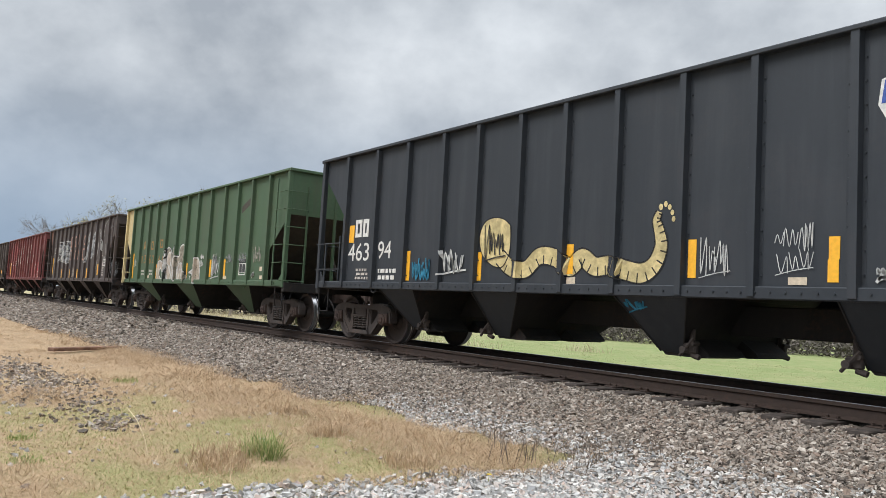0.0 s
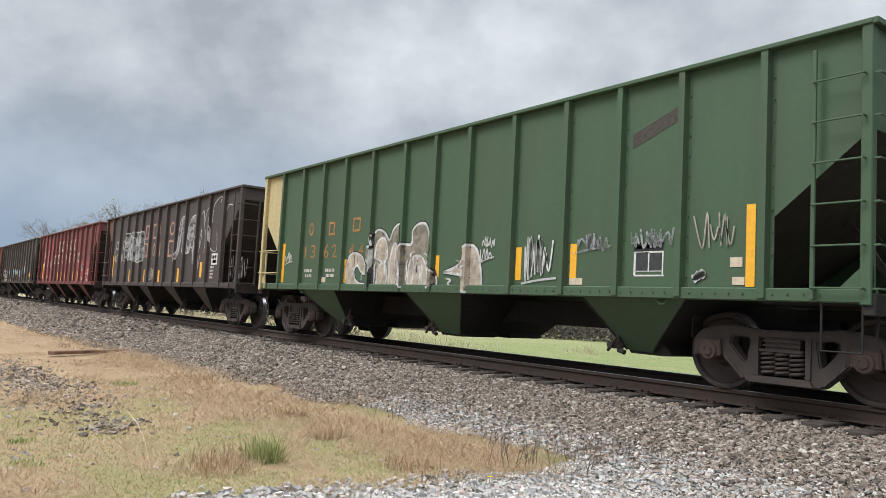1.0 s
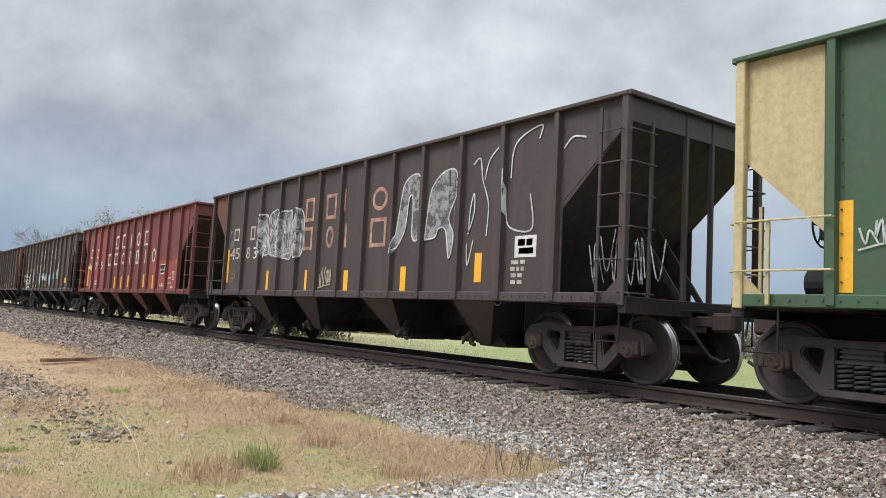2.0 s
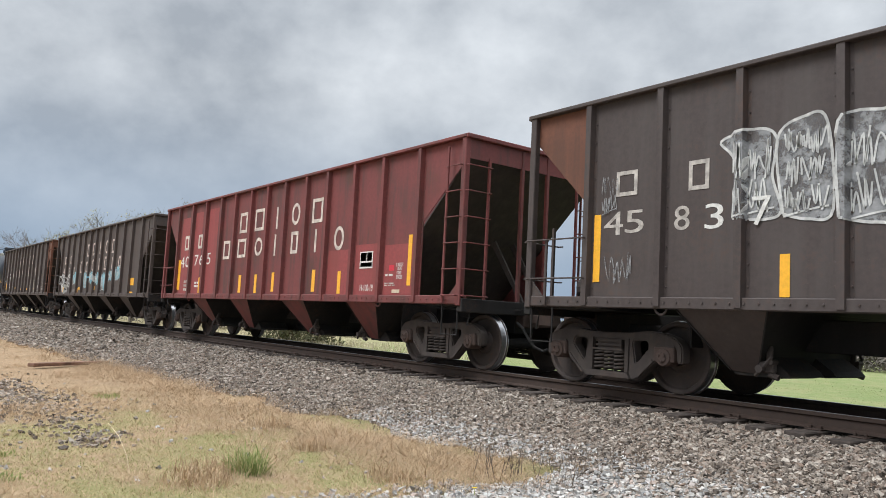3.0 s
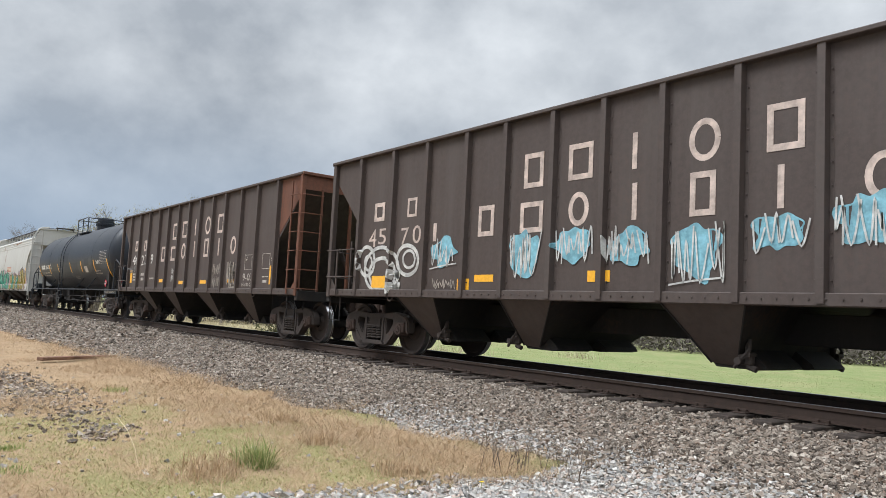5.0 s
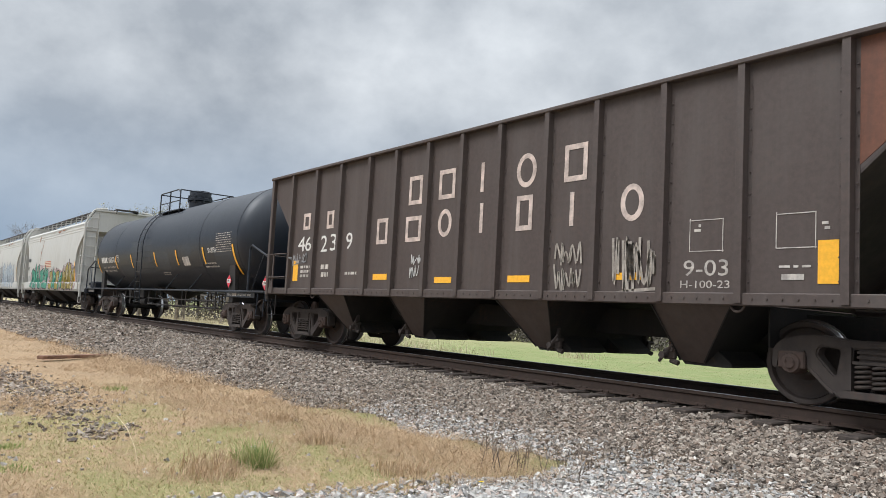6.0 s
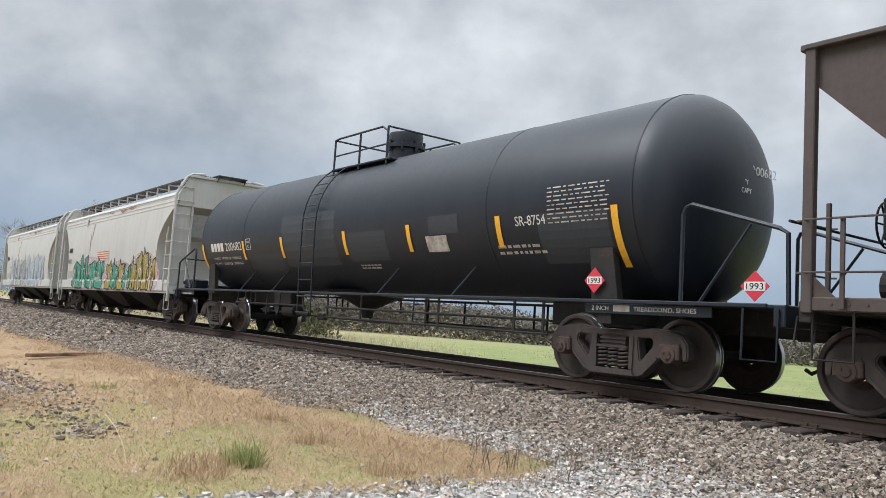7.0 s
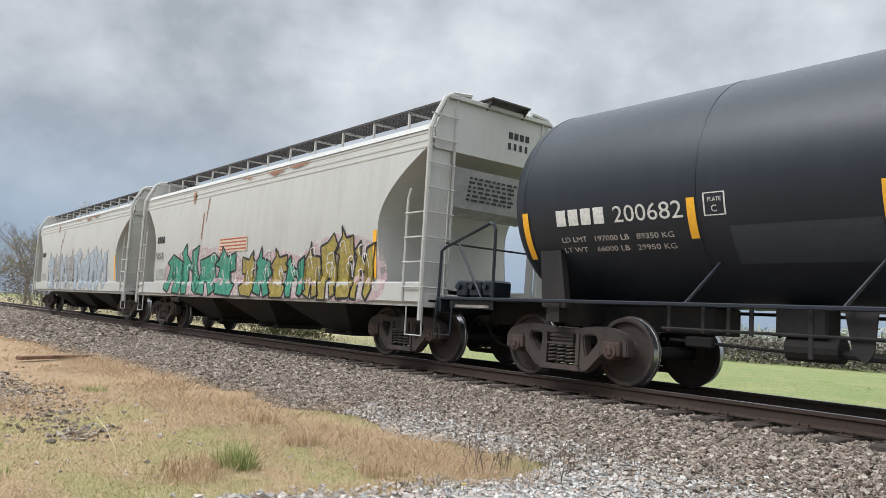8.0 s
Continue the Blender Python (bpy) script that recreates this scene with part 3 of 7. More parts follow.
G = {
    "white": spray("white_spray", (0.66, 0.65, 0.62)), "silver": spray("silver_spray", (0.36, 0.36, 0.36), thin=0.2, solid=0.9), "tan": spray("tan_spray", (0.52, 0.43, 0.34)),
    "cream": spray("cream_yellow_spray", (0.70, 0.56, 0.27)), "ink": spray("black_spray", (0.012, 0.012, 0.014)), "sky": spray("light_blue_spray", (0.24, 0.52, 0.62)),
    "teal": spray("teal_spray", (0.05, 0.30, 0.20)), "blue": spray("blue_spray", (0.02, 0.20, 0.32)), "olive": spray("olive_gold_spray", (0.36, 0.28, 0.06)),
    "pink": spray("pink_spray", (0.70, 0.48, 0.50), thin=0.05, solid=0.55), "grey": spray("pale_blue_grey_spray", (0.40, 0.46, 0.52)), "red": spray("faded_red_spray", (0.45, 0.10, 0.08)),
    "rust": spray("rust_run", (0.30, 0.12, 0.05)), "purple": spray("dusty_mauve_spray", (0.40, 0.35, 0.30)), "umber": spray("brown_grey_spray", (0.27, 0.235, 0.18), thin=0.6),
}

# ---- open-top hopper cars ----
HL = 14.62          # body length
TOPZ, SILLZ = 3.785, 1.04
SKIN, POST = 1.50, 1.585
POSTS = [1.10, 2.24, 3.29, 4.38, 5.31, 6.31, 7.24, 8.17, 9.18, 10.11, 11.18, 12.21, 13.35]
POSTS_GREEN = [1.06, 2.12, 3.09, 4.05, 5.12, 6.24, 7.19, 8.13, 9.21, 10.30, 11.26, 12.21, 13.27]
ACTIVE = [POSTS]      # the posts of the car that is being painted
# discharge bays: rear and front edge at the sill, rear edge and length at the foot, side of the latch
BAYS = ((2.47, 3.60, 2.84, 0.34, 1), (5.24, 6.34, 5.24, 0.34, -1), (8.17, 9.27, 8.50, 0.34, 1), (11.02, 12.10, 11.06, 0.34, -1))
BAYS_GREEN = ((2.10, 3.76, 3.02, 0.42, 1), (6.37, 8.03, 6.72, 0.60, -1), (10.64, 12.30, 10.98, 0.42, -1))


def side_depth(x, z=0.0):
    """Depth (y) just outside the side at x from the car's rear end: on a post or on the sheet between."""
    for p in ACTIVE[0]:
        if abs(x - p) < 0.060:
            return -POST - 0.004
    return -SKIN - 0.004


def hopper_car(name, label, body, post, end_mat, end_panels=None, brake_end=0, length=HL, top=TOPZ, front=(3.42, 2.36), rear=(3.42, 2.36), ladder=0.42, posts=tuple(POSTS), rear_mat=None, bays=BAYS):
    """An open-top coal hopper. Its own x runs from 0 at the rear end."""
    car = tagged(new(name), label, "hopper car", "cars of the train")
    rear_mat = rear_mat or post
    # side sheets, one panel between each two posts
    edges = [0.0, *posts, length]
    for s in (-1, 1):
        y0, y1 = (-SKIN, -SKIN + 0.012) if s < 0 else (SKIN - 0.012, SKIN)
        for i, (a, b) in enumerate(zip(edges, edges[1:])):
            bm = bmesh.new()
            first, last = i == 0, i == len(edges) - 2
            if first:
                prism(bm, [(0.02, rear[0]), (b, rear[1]), (b, top - 0.06), (0.02, top - 0.06)], y0, y1)
            elif last:
                prism(bm, [(a, front[1]), (length - 0.02, front[0]), (length - 0.02, top - 0.06), (a, top - 0.06)], y0, y1)
            else:
                prism(bm, [(a, SILLZ + 0.10), (b, SILLZ + 0.10), (b, top - 0.06), (a, top - 0.06)], y0, y1)
            mat = body
            if end_panels and (first and end_panels[0] or last and end_panels[1]):
                mat = end_panels[0] if first else end_panels[1]
            part("side_panel", bm, mat, car)
        bm = bmesh.new()
        w, d = 0.055, POST - SKIN + 0.01
        # hat-section post, flanges against the sheet
        prof = [(-w - 0.045, 0.0), (-w - 0.045, 0.012), (-w, 0.012), (-w + 0.012, d), (w - 0.012, d), (w, 0.012), (w + 0.045, 0.012), (w + 0.045, 0.0)]
        lo = [bm.verts.new((x, s * (SKIN - 0.01 + q), SILLZ + 0.03)) for x, q in prof]
        hi = [bm.verts.new((x, s * (SKIN - 0.01 + q), top - 0.05)) for x, q in prof]
        for i in range(len(prof)):
            j = (i + 1) % len(prof)
            bm.faces.new((lo[i], lo[j], hi[j], hi[i]))
        bm.faces.new(lo)
        bm.faces.new(hi[::-1])
        p0 = part("side_post", bm, post, car, at=pose(posts[0], 0, 0))
        for x in posts[1:]:
            part("side_post", p0.data, None, car, at=pose(x, 0, 0))
        # rivets along sill and post flanges on the seen side
        if s < 0:
            bm = bmesh.new()
            for x in [0.3 + 0.17 * i for i in range(int((length - 0.5) / 0.17))]:
                rod(bm, (x, -1.556, SILLZ + 0.075), (x, -1.572, SILLZ + 0.075), 0.014, 5)
            for x in posts:
                for z in [1.3 + 0.24 * i for i in range(10)]:
                    for q in (-0.082, 0.082):
                        rod(bm, (x + q, -SKIN - 0.0, z), (x + q, -SKIN - 0.022, z), 0.011, 5)
            tagged(part("rivets", bm, post, car), kind="stuff")
        bm = bmesh.new()
        chamfer_box(bm, 0, length, min(s * 1.47, s * 1.60), max(s * 1.47, s * 1.60), top - 0.058, top, 0.010)
        part("top_chord", bm, post, car)
        bm = bmesh.new()
        chamfer_box(bm, 0.0, length, min(s * 1.42, s * 1.56), max(s * 1.42, s * 1.56), SILLZ, SILLZ + 0.14, 0.012)
        part("side_sill", bm, post, car)
        for x in (0.055, length - 0.055):
            bm = bmesh.new()
            chamfer_box(bm, x - 0.055, x + 0.055, min(s * 1.48, s * 1.58), max(s * 1.48, s * 1.58), SILLZ - 0.02, top - 0.05, 0.01)
            part("corner_post", bm, end_mat if x > 1 else rear_mat, car)
    # ends
    for e, x0, d in ((0, 0.0, 1.0), (1, length, -1.0)):
        def X(q):
            return x0 + d * q
        em = end_mat if e else body
        hi, lo = front if e else rear
        bm = bmesh.new()
        a, b = sorted((X(0.02), X(0.035)))
        box(bm, a, b, -1.48, 1.48, hi - 0.02, top - 0.05)
        part("end_sheet", bm, em, car)
        bm = bmesh.new()
        q0, q1 = (0.02, hi), (2.55, 1.08)
        t = 0.02
        prism(bm, [(X(q0[0]), q0[1]), (X(q1[0]), q1[1]), (X(q1[0] + t), q1[1] + t), (X(q0[0] + t), q0[1] + t)], -1.488, 1.488)
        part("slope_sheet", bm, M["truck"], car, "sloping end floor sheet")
        bm = bmesh.new()
        a, b = sorted((X(-0.05), X(0.07)))
        chamfer_box(bm, a, b, -1.588, 1.588, top - 0.066, top + 0.004, 0.010)
        part("end_chord", bm, em, car)
        for y in ((-0.30, 0.30) if e else (0.62,)):
            bm = bmesh.new()
            a, b = sorted((X(0.0), X(0.07)))
            chamfer_box(bm, a, b, y - 0.030, y + 0.030, 1.10, top - 0.08, 0.008)
            part("end_post", bm, em, car)
        # sloping braces under the slope sheet
        for y in (0.15, 0.62):
            bm = bmesh.new()
            prism(bm, [(X(0.30), 1.1), (X(0.40), 1.1), (X(1.25), 2.22), (X(1.15), 2.28)], y - 0.02, y + 0.02)
            part("brace", bm, M["truck"], car)
        bm = bmesh.new()
        a, b = sorted((X(-0.02), X(1.25)))
        chamfer_box(bm, a, b, -1.42, 1.42, SILLZ - 0.02, SILLZ + 0.06, 0.01)
        part("end_platform", bm, M["under"], car)
        bm = bmesh.new()
        a, b = sorted((X(-0.03), X(0.10)))
        chamfer_box(bm, a, b, -1.55, 1.55, SILLZ - 0.12, SILLZ + 0.10, 0.012)
        part("end_sill", bm, M["under"], car)
        # side ladder and end ladder at the near and far corners
        for s in (-1, 1):
            y = s * 1.585
            bm = bmesh.new()
            xr = X(ladder if e else 0.42)
            chamfer_box(bm, xr - 0.022, xr + 0.022, min(y, y + s * 0.03), max(y, y + s * 0.03), SILLZ + 0.02, (3.35 if e == 0 else 3.62) - (1.4 if e == 0 else 0), 0.005)
            part("ladder_rail", bm, end_mat if e else rear_mat, car)
            heights = [1.18 + 0.42 * i for i in range(6)] if e else [1.42, 1.95]
            for z in heights:
                bm = bmesh.new()
                x_in = X(ladder) if e else X(1.1)
                pipe(bm, [(x_in, y, z), (x_in, y + s * 0.05, z), (X(0.06), y + s * 0.05, z), (X(0.06), y, z)], 0.011, 6)
                part("rung", bm, end_mat if e else rear_mat, car)
                bm = bmesh.new()
                xe = X(-0.06)
                y_in = s * (1.05 if e else 0.85)
                pipe(bm, [(X(0.02), s * 1.55, z), (xe, s * 1.55, z), (xe, y_in, z), (X(0.02), y_in, z)], 0.011, 6)
                part("rung", bm, end_mat if e else rear_mat, car)
            bm = bmesh.new()
            y_in = s * 1.05
            a, b = sorted((X(0.0), X(0.045)))
            chamfer_box(bm, a, b, y_in - 0.022, y_in + 0.022, SILLZ, 3.45 if e else 2.2, 0.005)
            part("ladder_rail", bm, end_mat if e else rear_mat, car)
            # stirrup step under the corner
            bm = bmesh.new()
            pipe(bm, [(X(0.10), s * 1.52, SILLZ), (X(0.10), s * 1.52, 0.56), (X(0.50), s * 1.52, 0.56), (X(0.50), s * 1.52, SILLZ)], 0.014, 6)
            part("step", bm, M["under"], car)
        # corner gusset
        for s in (-1, 1):
            bm = bmesh.new()
            prism(bm, [(X(0.0), SILLZ + 0.05), (X(0.42), SILLZ + 0.05), (X(0.10), SILLZ + 0.36), (X(0.0), SILLZ + 0.36)], s * 1.535 - 0.008, s * 1.535 + 0.008)
            part("gusset", bm, end_mat if e else rear_mat, car)
        coupler(car, X(0.12), -d)
    # brake gear at the brake end
    xb, d = (0.0, 1.0) if brake_end == 0 else (length, -1.0)
    bm = bmesh.new()
    lathe(bm, [(0.27, -0.015), (0.285, 0.0), (0.27, 0.015), (0.255, 0.0)], 24, "x", (xb - d * 0.02, 0.45, 2.15))
    for i in range(6):
        a = i * math.tau / 6
        rod(bm, (xb - d * 0.02, 0.45, 2.15), (xb - d * 0.02, 0.45 + 0.265 * math.cos(a), 2.15 + 0.265 * math.sin(a)), 0.012, 5)
    part("brake_wheel", bm, M["under"], car, "spoked hand brake wheel")
    bm = bmesh.new()
    chamfer_box(bm, min(xb + d * 0.02, xb + d * 0.2), max(xb + d * 0.02, xb + d * 0.2), 0.25, 0.65, 1.95, 2.45, 0.02)
    rod(bm, (xb + d * 0.1, 0.45, 1.1), (xb + d * 0.1, 0.45, 2.0), 0.014, 6)
    part("hand_brake", bm, M["under"], car)
    bm = bmesh.new()
    rod(bm, (xb + d * 0.55, -0.95, 1.32), (xb + d * 0.95, -0.95, 1.32), 0.16, 14)
    chamfer_box(bm, min(xb + d * 0.5, xb + d * 0.8), max(xb + d * 0.5, xb + d * 0.8), -0.6, -0.2, 1.10, 1.42, 0.02)
    part("brake_cylinder", bm, M["under"], car)
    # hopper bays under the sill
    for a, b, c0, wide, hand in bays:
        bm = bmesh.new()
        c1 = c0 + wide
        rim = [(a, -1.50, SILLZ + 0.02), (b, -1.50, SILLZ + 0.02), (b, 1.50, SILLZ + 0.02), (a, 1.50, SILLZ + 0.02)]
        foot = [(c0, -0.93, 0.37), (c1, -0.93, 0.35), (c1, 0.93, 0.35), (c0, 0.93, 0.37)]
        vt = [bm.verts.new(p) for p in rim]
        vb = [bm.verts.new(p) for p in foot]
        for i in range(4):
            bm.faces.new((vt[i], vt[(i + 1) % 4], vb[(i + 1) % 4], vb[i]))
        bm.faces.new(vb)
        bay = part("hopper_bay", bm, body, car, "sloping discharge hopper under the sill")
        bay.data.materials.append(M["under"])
        # faces turned fore, aft and down are painted near-black as shade
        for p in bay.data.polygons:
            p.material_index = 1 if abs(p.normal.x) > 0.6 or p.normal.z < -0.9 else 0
        sol = bay.modifiers.new("plate", "SOLIDIFY")
        sol.thickness = 0.012
        # rolled lip along the sloping edges of the side sheets
        for s in (-1, 1):
            for u, v in ((a, c0), (b, c1)):
                bm = bmesh.new()
                pipe(bm, [(u, s * 1.503, SILLZ), ((u + v) / 2, s * 1.218, (SILLZ + 0.36) / 2 + 0.01), (v, s * 0.935, 0.37)], 0.013, 5)
                part("edge_lip", bm, M["under"], bay)
        # the doors: a deep pan on each side of the centre sill, slung forward of the foot
        for y0, y1 in ((-0.98, -0.16), (0.16, 0.98)):
            bm = bmesh.new()
            prism(bm, [(c0 - 0.02, 0.40), (c0 + 0.05, 0.325), (c0 + 0.58, 0.320), (c0 + 0.70, 0.345), (c0 + 0.66, 0.40), (c1 + 0.04, 0.60)], y0 * 0.93, y1 * 0.93)
            part("discharge_door", bm, M["under"], bay)
        for s in (-1, 1):
            bm = bmesh.new()
            y = s * 0.97
            q = c0 - 0.10 if hand < 0 else c1 + 0.16
            chamfer_box(bm, q - 0.09, q + 0.09, min(y, y + s * 0.09), max(y, y + s * 0.09), 0.37, 0.50, 0.02)
            rod(bm, (q - 0.04, y, 0.42), (q - 0.04, y + s * 0.17, 0.42), 0.045, 9)
            rod(bm, (q + 0.07, y, 0.50), (q + 0.07, y + s * 0.13, 0.50), 0.030, 8)
            pipe(bm, [(q - 0.11, y + s * 0.11, 0.34), (q - 0.02, y + s * 0.14, 0.43), (q + 0.08, y + s * 0.12, 0.55), (q + 0.05, y + s * 0.06, 0.66)], 0.022, 6)
            chamfer_box(bm, q - 0.02, q + 0.04, min(y, y + s * 0.06), max(y, y + s * 0.06), 0.48, 0.68, 0.012)
            rod(bm, (q + 0.02, y + s * 0.05, 0.36), (q + 0.13, y + s * 0.05, 0.33), 0.035, 7)
            part("gate_latch", bm, M["truck"], bay, "knotted cast gate latch")
    # ridge sheets between the bays, centre sill
    for a, b in zip([q[1] for q in bays], [q[0] for q in bays[1:]]):
        m = (a + b) / 2
        bm = bmesh.new()
        prism(bm, [(a, SILLZ + 0.02), (m, SILLZ + 1.0), (b, SILLZ + 0.02), (b - 0.03, SILLZ + 0.02), (m, SILLZ + 0.96), (a + 0.03, SILLZ + 0.02)], -1.486, 1.486)
        part("ridge_sheet", bm, M["under"], car)
    bm = bmesh.new()
    chamfer_box(bm, 0.15, length - 0.15, -0.22, 0.22, 0.62, 1.0, 0.015)
    part("center_sill", bm, M["under"], car)
    # deep dark cross plates over the trucks that block the view behind the wheels
    for x in (2.35, length - 2.35):
        bm = bmesh.new()
        box(bm, x - 0.01, x + 0.01, -1.02, 1.02, 0.60, SILLZ)
        part("cross_plate", bm, M["under"], car)
    for x in (2.26, length - 2.45):
        bm = bmesh.new()
        pipe(bm, [(x + 0.085 * math.cos(q), -1.50, SILLZ + 0.02 + 0.085 * math.sin(q)) for q in [math.pi * (1 + i / 10) for i in range(11)]], 0.015, 6)
        part("tow_loop", bm, post, car, "steel roping loop under the sill")
    trucks(car, (1.15, length - 1.15))
    return car

# ---- tank car ----
TR, TZ, TH = 1.47, 2.56, 8.12     # radius, axis height, half length of the tank


def on_tank(x, angle, out=0.003):
    """A point on the barrel; angle in degrees below the axis on the -y side (negative: above)."""
    a = radians(angle)
    return Vector((x, -(TR + out) * math.cos(a), TZ - (TR + out) * math.sin(a)))


def tank_patch(bm, x0, x1, a0, a1, n=6, out=0.003):
    cols = []
    for x in (x0, x1):
        cols.append([bm.verts.new(on_tank(x, a0 + (a1 - a0) * i / n, out)) for i in range(n + 1)])
    for i in range(n):
        bm.faces.new((cols[0][i], cols[1][i], cols[1][i + 1], cols[0][i + 1]))


STRUTS = (-4.75, -2.95, 1.55, 3.75)


def tank_car():
    car = tagged(new("tank_car"), "black cylindrical tank car with yellow reflector strips", "tank car", "cars of the train")
    bm = bmesh.new()
    prof = [(0.0, -TH)]
    for i in range(1, 9):
        a = i / 8 * math.pi / 2
        prof.append((TR * math.sin(a), -TH + 0.72 - 0.72 * math.cos(a)))
    prof = prof[:-1] + [(TR, -TH + 0.72), (TR, -4.6), (TR, 0.0), (TR, 4.6), (TR, TH - 0.72)] + [(r, -h) for r, h in prof[1:-1]][::-1] + [(0.0, TH)]
    prof[0], prof[-1] = (0.02, -TH), (0.02, TH)
    lathe(bm, prof, 72, "x", (0, 0, TZ), closed=False)
    smooth(part("tank", bm, M["tank"], car, "black painted tank barrel with domed ends"), 50)
    for x in (-TH + 0.72, -4.6, 4.6, TH - 0.72):
        bm = bmesh.new()
        lathe(bm, [(TR + 0.004, x - 0.012), (TR + 0.007, x), (TR + 0.004, x + 0.012), (TR - 0.01, x)], 72, "x", (0, 0, TZ))
        smooth(part("weld_seam", bm, M["tank"], car))
    for x0, x1, a0, a1 in ((-2.5, -0.1, -9, 37), (0.35, 1.75, 11, 34), (3.1, 3.9, 5, 17), (5.7, 7.0, 10, 40), (-4.2, -2.6, 23, 42)):
        bm = bmesh.new()
        tank_patch(bm, x0, x1, a0, a1)
        part("paint_patch", bm, M["patch"], car, "greyer repainted patch")
    # reflector strips
    for x in (-7.38, -4.66, -2.52, 0.28, 2.50, 4.87, 7.12):
        bm = bmesh.new()
        tank_patch(bm, x - 0.055, x + 0.055, 9, 36 if x < -7 else (43 if x > 7 else 28), 6, 0.012)
        part("reflector", bm, M["yellow"], car, "yellow reflector strip")
    for s in (-1, 1):
        bm = bmesh.new()
        chamfer_box(bm, -9.2, 9.2, min(s * 1.36, s * 1.42), max(s * 1.36, s * 1.42), 1.06, 1.11, 0.01)
        chamfer_box(bm, 6.60, 8.50, min(s * 1.30, s * 1.332), max(s * 1.30, s * 1.332), 0.93, 1.058, 0.004)
        chamfer_box(bm, -9.15, -8.10, min(s * 1.30, s * 1.332), max(s * 1.30, s * 1.332), 0.93, 1.058, 0.004)
        part("side_sill", bm, M["tank"], car)
        for x in STRUTS:
            bm = bmesh.new()
            p = on_tank(x + 0.30, 41)
            pipe(bm, [(x, s * 1.38, 1.08), (p.x, s * abs(p.y), p.z)], 0.020, 6)
            part("strut", bm, M["tank"], car)
        # hand rails slung below the sill on flat hangers; near-black colour holds the barrel's shade
        for x0, x1, z in ((-5.1, -1.4, 0.80), (-0.5, 5.9, 0.80), (-0.5, 5.9, 0.60)):
            bm = bmesh.new()
            pipe(bm, [(x0, s * 1.30, z), (x1, s * 1.30, z)], 0.018, 6)
            part("hand_rail", bm, M["under"], car)
        for x in (-5.0, -4.54, -4.22, -3.95, -3.30, -1.5, -0.4, 0.9, 3.0, 3.35, 5.2, 5.8):
            bm = bmesh.new()
            chamfer_box(bm, x - 0.024, x + 0.024, s * 1.30 - 0.012, s * 1.30 + 0.012, 0.56 if x > -0.5 or x == -3.30 else 0.76, 1.07, 0.004)
            part("hanger", bm, M["under"], car)
        bm = bmesh.new()
        prism(bm, [(-2.98, 1.08), (-2.66, 1.08), (-2.70, 0.66), (-2.78, 0.55), (-2.90, 0.66)], s * 1.27 - 0.012, s * 1.27 + 0.012)
        part("hanger", bm, M["under"], car)
        # ladder from the sill to the top platform
        bm = bmesh.new()
        for x in (-1.30, -0.72):
            pts = [(x, s * 1.52, 0.62), (x, s * 1.55, 1.6)]
            for q in range(0, -60, -8):
                p = on_tank(x, q, 0.09)
                pts.append((p.x, s * abs(p.y), p.z))
            pipe(bm, pts, 0.018, 6)
        lad = part("ladder", bm, M["tank"], car, "curved black ladder up the barrel")
        for z in (0.66, 1.0, 1.35, 1.7, 2.05, 2.4):
            bm = bmesh.new()
            rod(bm, (-1.30, s * 1.56, z), (-0.72, s * 1.56, z), 0.012, 6)
            part("rung", bm, M["tank"], lad)
        for q in (-4, -14, -24, -34, -44):
            bm = bmesh.new()
            p = on_tank(0, q, 0.09)
            rod(bm, (-1.30, s * abs(p.y), p.z), (-0.72, s * abs(p.y), p.z), 0.012, 6)
            part("rung", bm, M["tank"], lad)
    # platform, rail and manway on top
    bm = bmesh.new()
    for s in (-1, 1):
        chamfer_box(bm, -1.30, 1.0, min(s * 0.45, s * 0.95), max(s * 0.45, s * 0.95), TZ + 1.24, TZ + 1.28, 0.008)
    part("platform", bm, M["tank"], car, "black walkway round the manway")
    for s in (-1, 1):
        y = s * 0.92
        zb, zt = TZ + 1.28, TZ + 1.93
        for x in (-1.25, -0.2, 0.85):
            bm = bmesh.new()
            pipe(bm, [(x, y, zb - 0.12), (x, y, zt)], 0.024, 6)
            part("rail_post", bm, M["tank"], car)
        bm = bmesh.new()
        pipe(bm, [(-1.25, y, zt), (-1.1, y, zt + 0.02), (0.65, y, zt + 0.02), (0.85, y, zt - 0.10)], 0.022, 6)
        pipe(bm, [(-1.25, y, zt - 0.36), (0.85, y, zt - 0.36)], 0.018, 6)
        part("guard_rail", bm, M["tank"], car)
    for x in (-1.25, 0.85):
        bm = bmesh.new()
        pipe(bm, [(x, -0.92, TZ + 1.93), (x, 0.92, TZ + 1.93)], 0.022, 6)
        part("guard_rail", bm, M["tank"], car)
    bm = bmesh.new()
    lathe(bm, [(0.02, TZ + 2.03), (0.36, TZ + 2.03), (0.37, TZ + 1.99), (0.36, TZ + 1.80), (0.42, TZ + 1.78), (0.42, TZ + 1.70), (0.36, TZ + 1.68), (0.36, TZ + 1.42), (0.02, TZ + 1.42)], 24, "z", (0.15, 0, 0), closed=False)
    dome = smooth(part("manway", bm, M["tank"], car, "round bolted manway dome"))
    for i in range(8):
        bm = bmesh.new()
        a = i * math.tau / 8
        rod(bm, (0.15 + 0.40 * math.cos(a), 0.40 * math.sin(a), TZ + 1.62), (0.15 + 0.40 * math.cos(a), 0.40 * math.sin(a), TZ + 1.86), 0.03, 6)
        part("bolt", bm, M["tank"], dome)
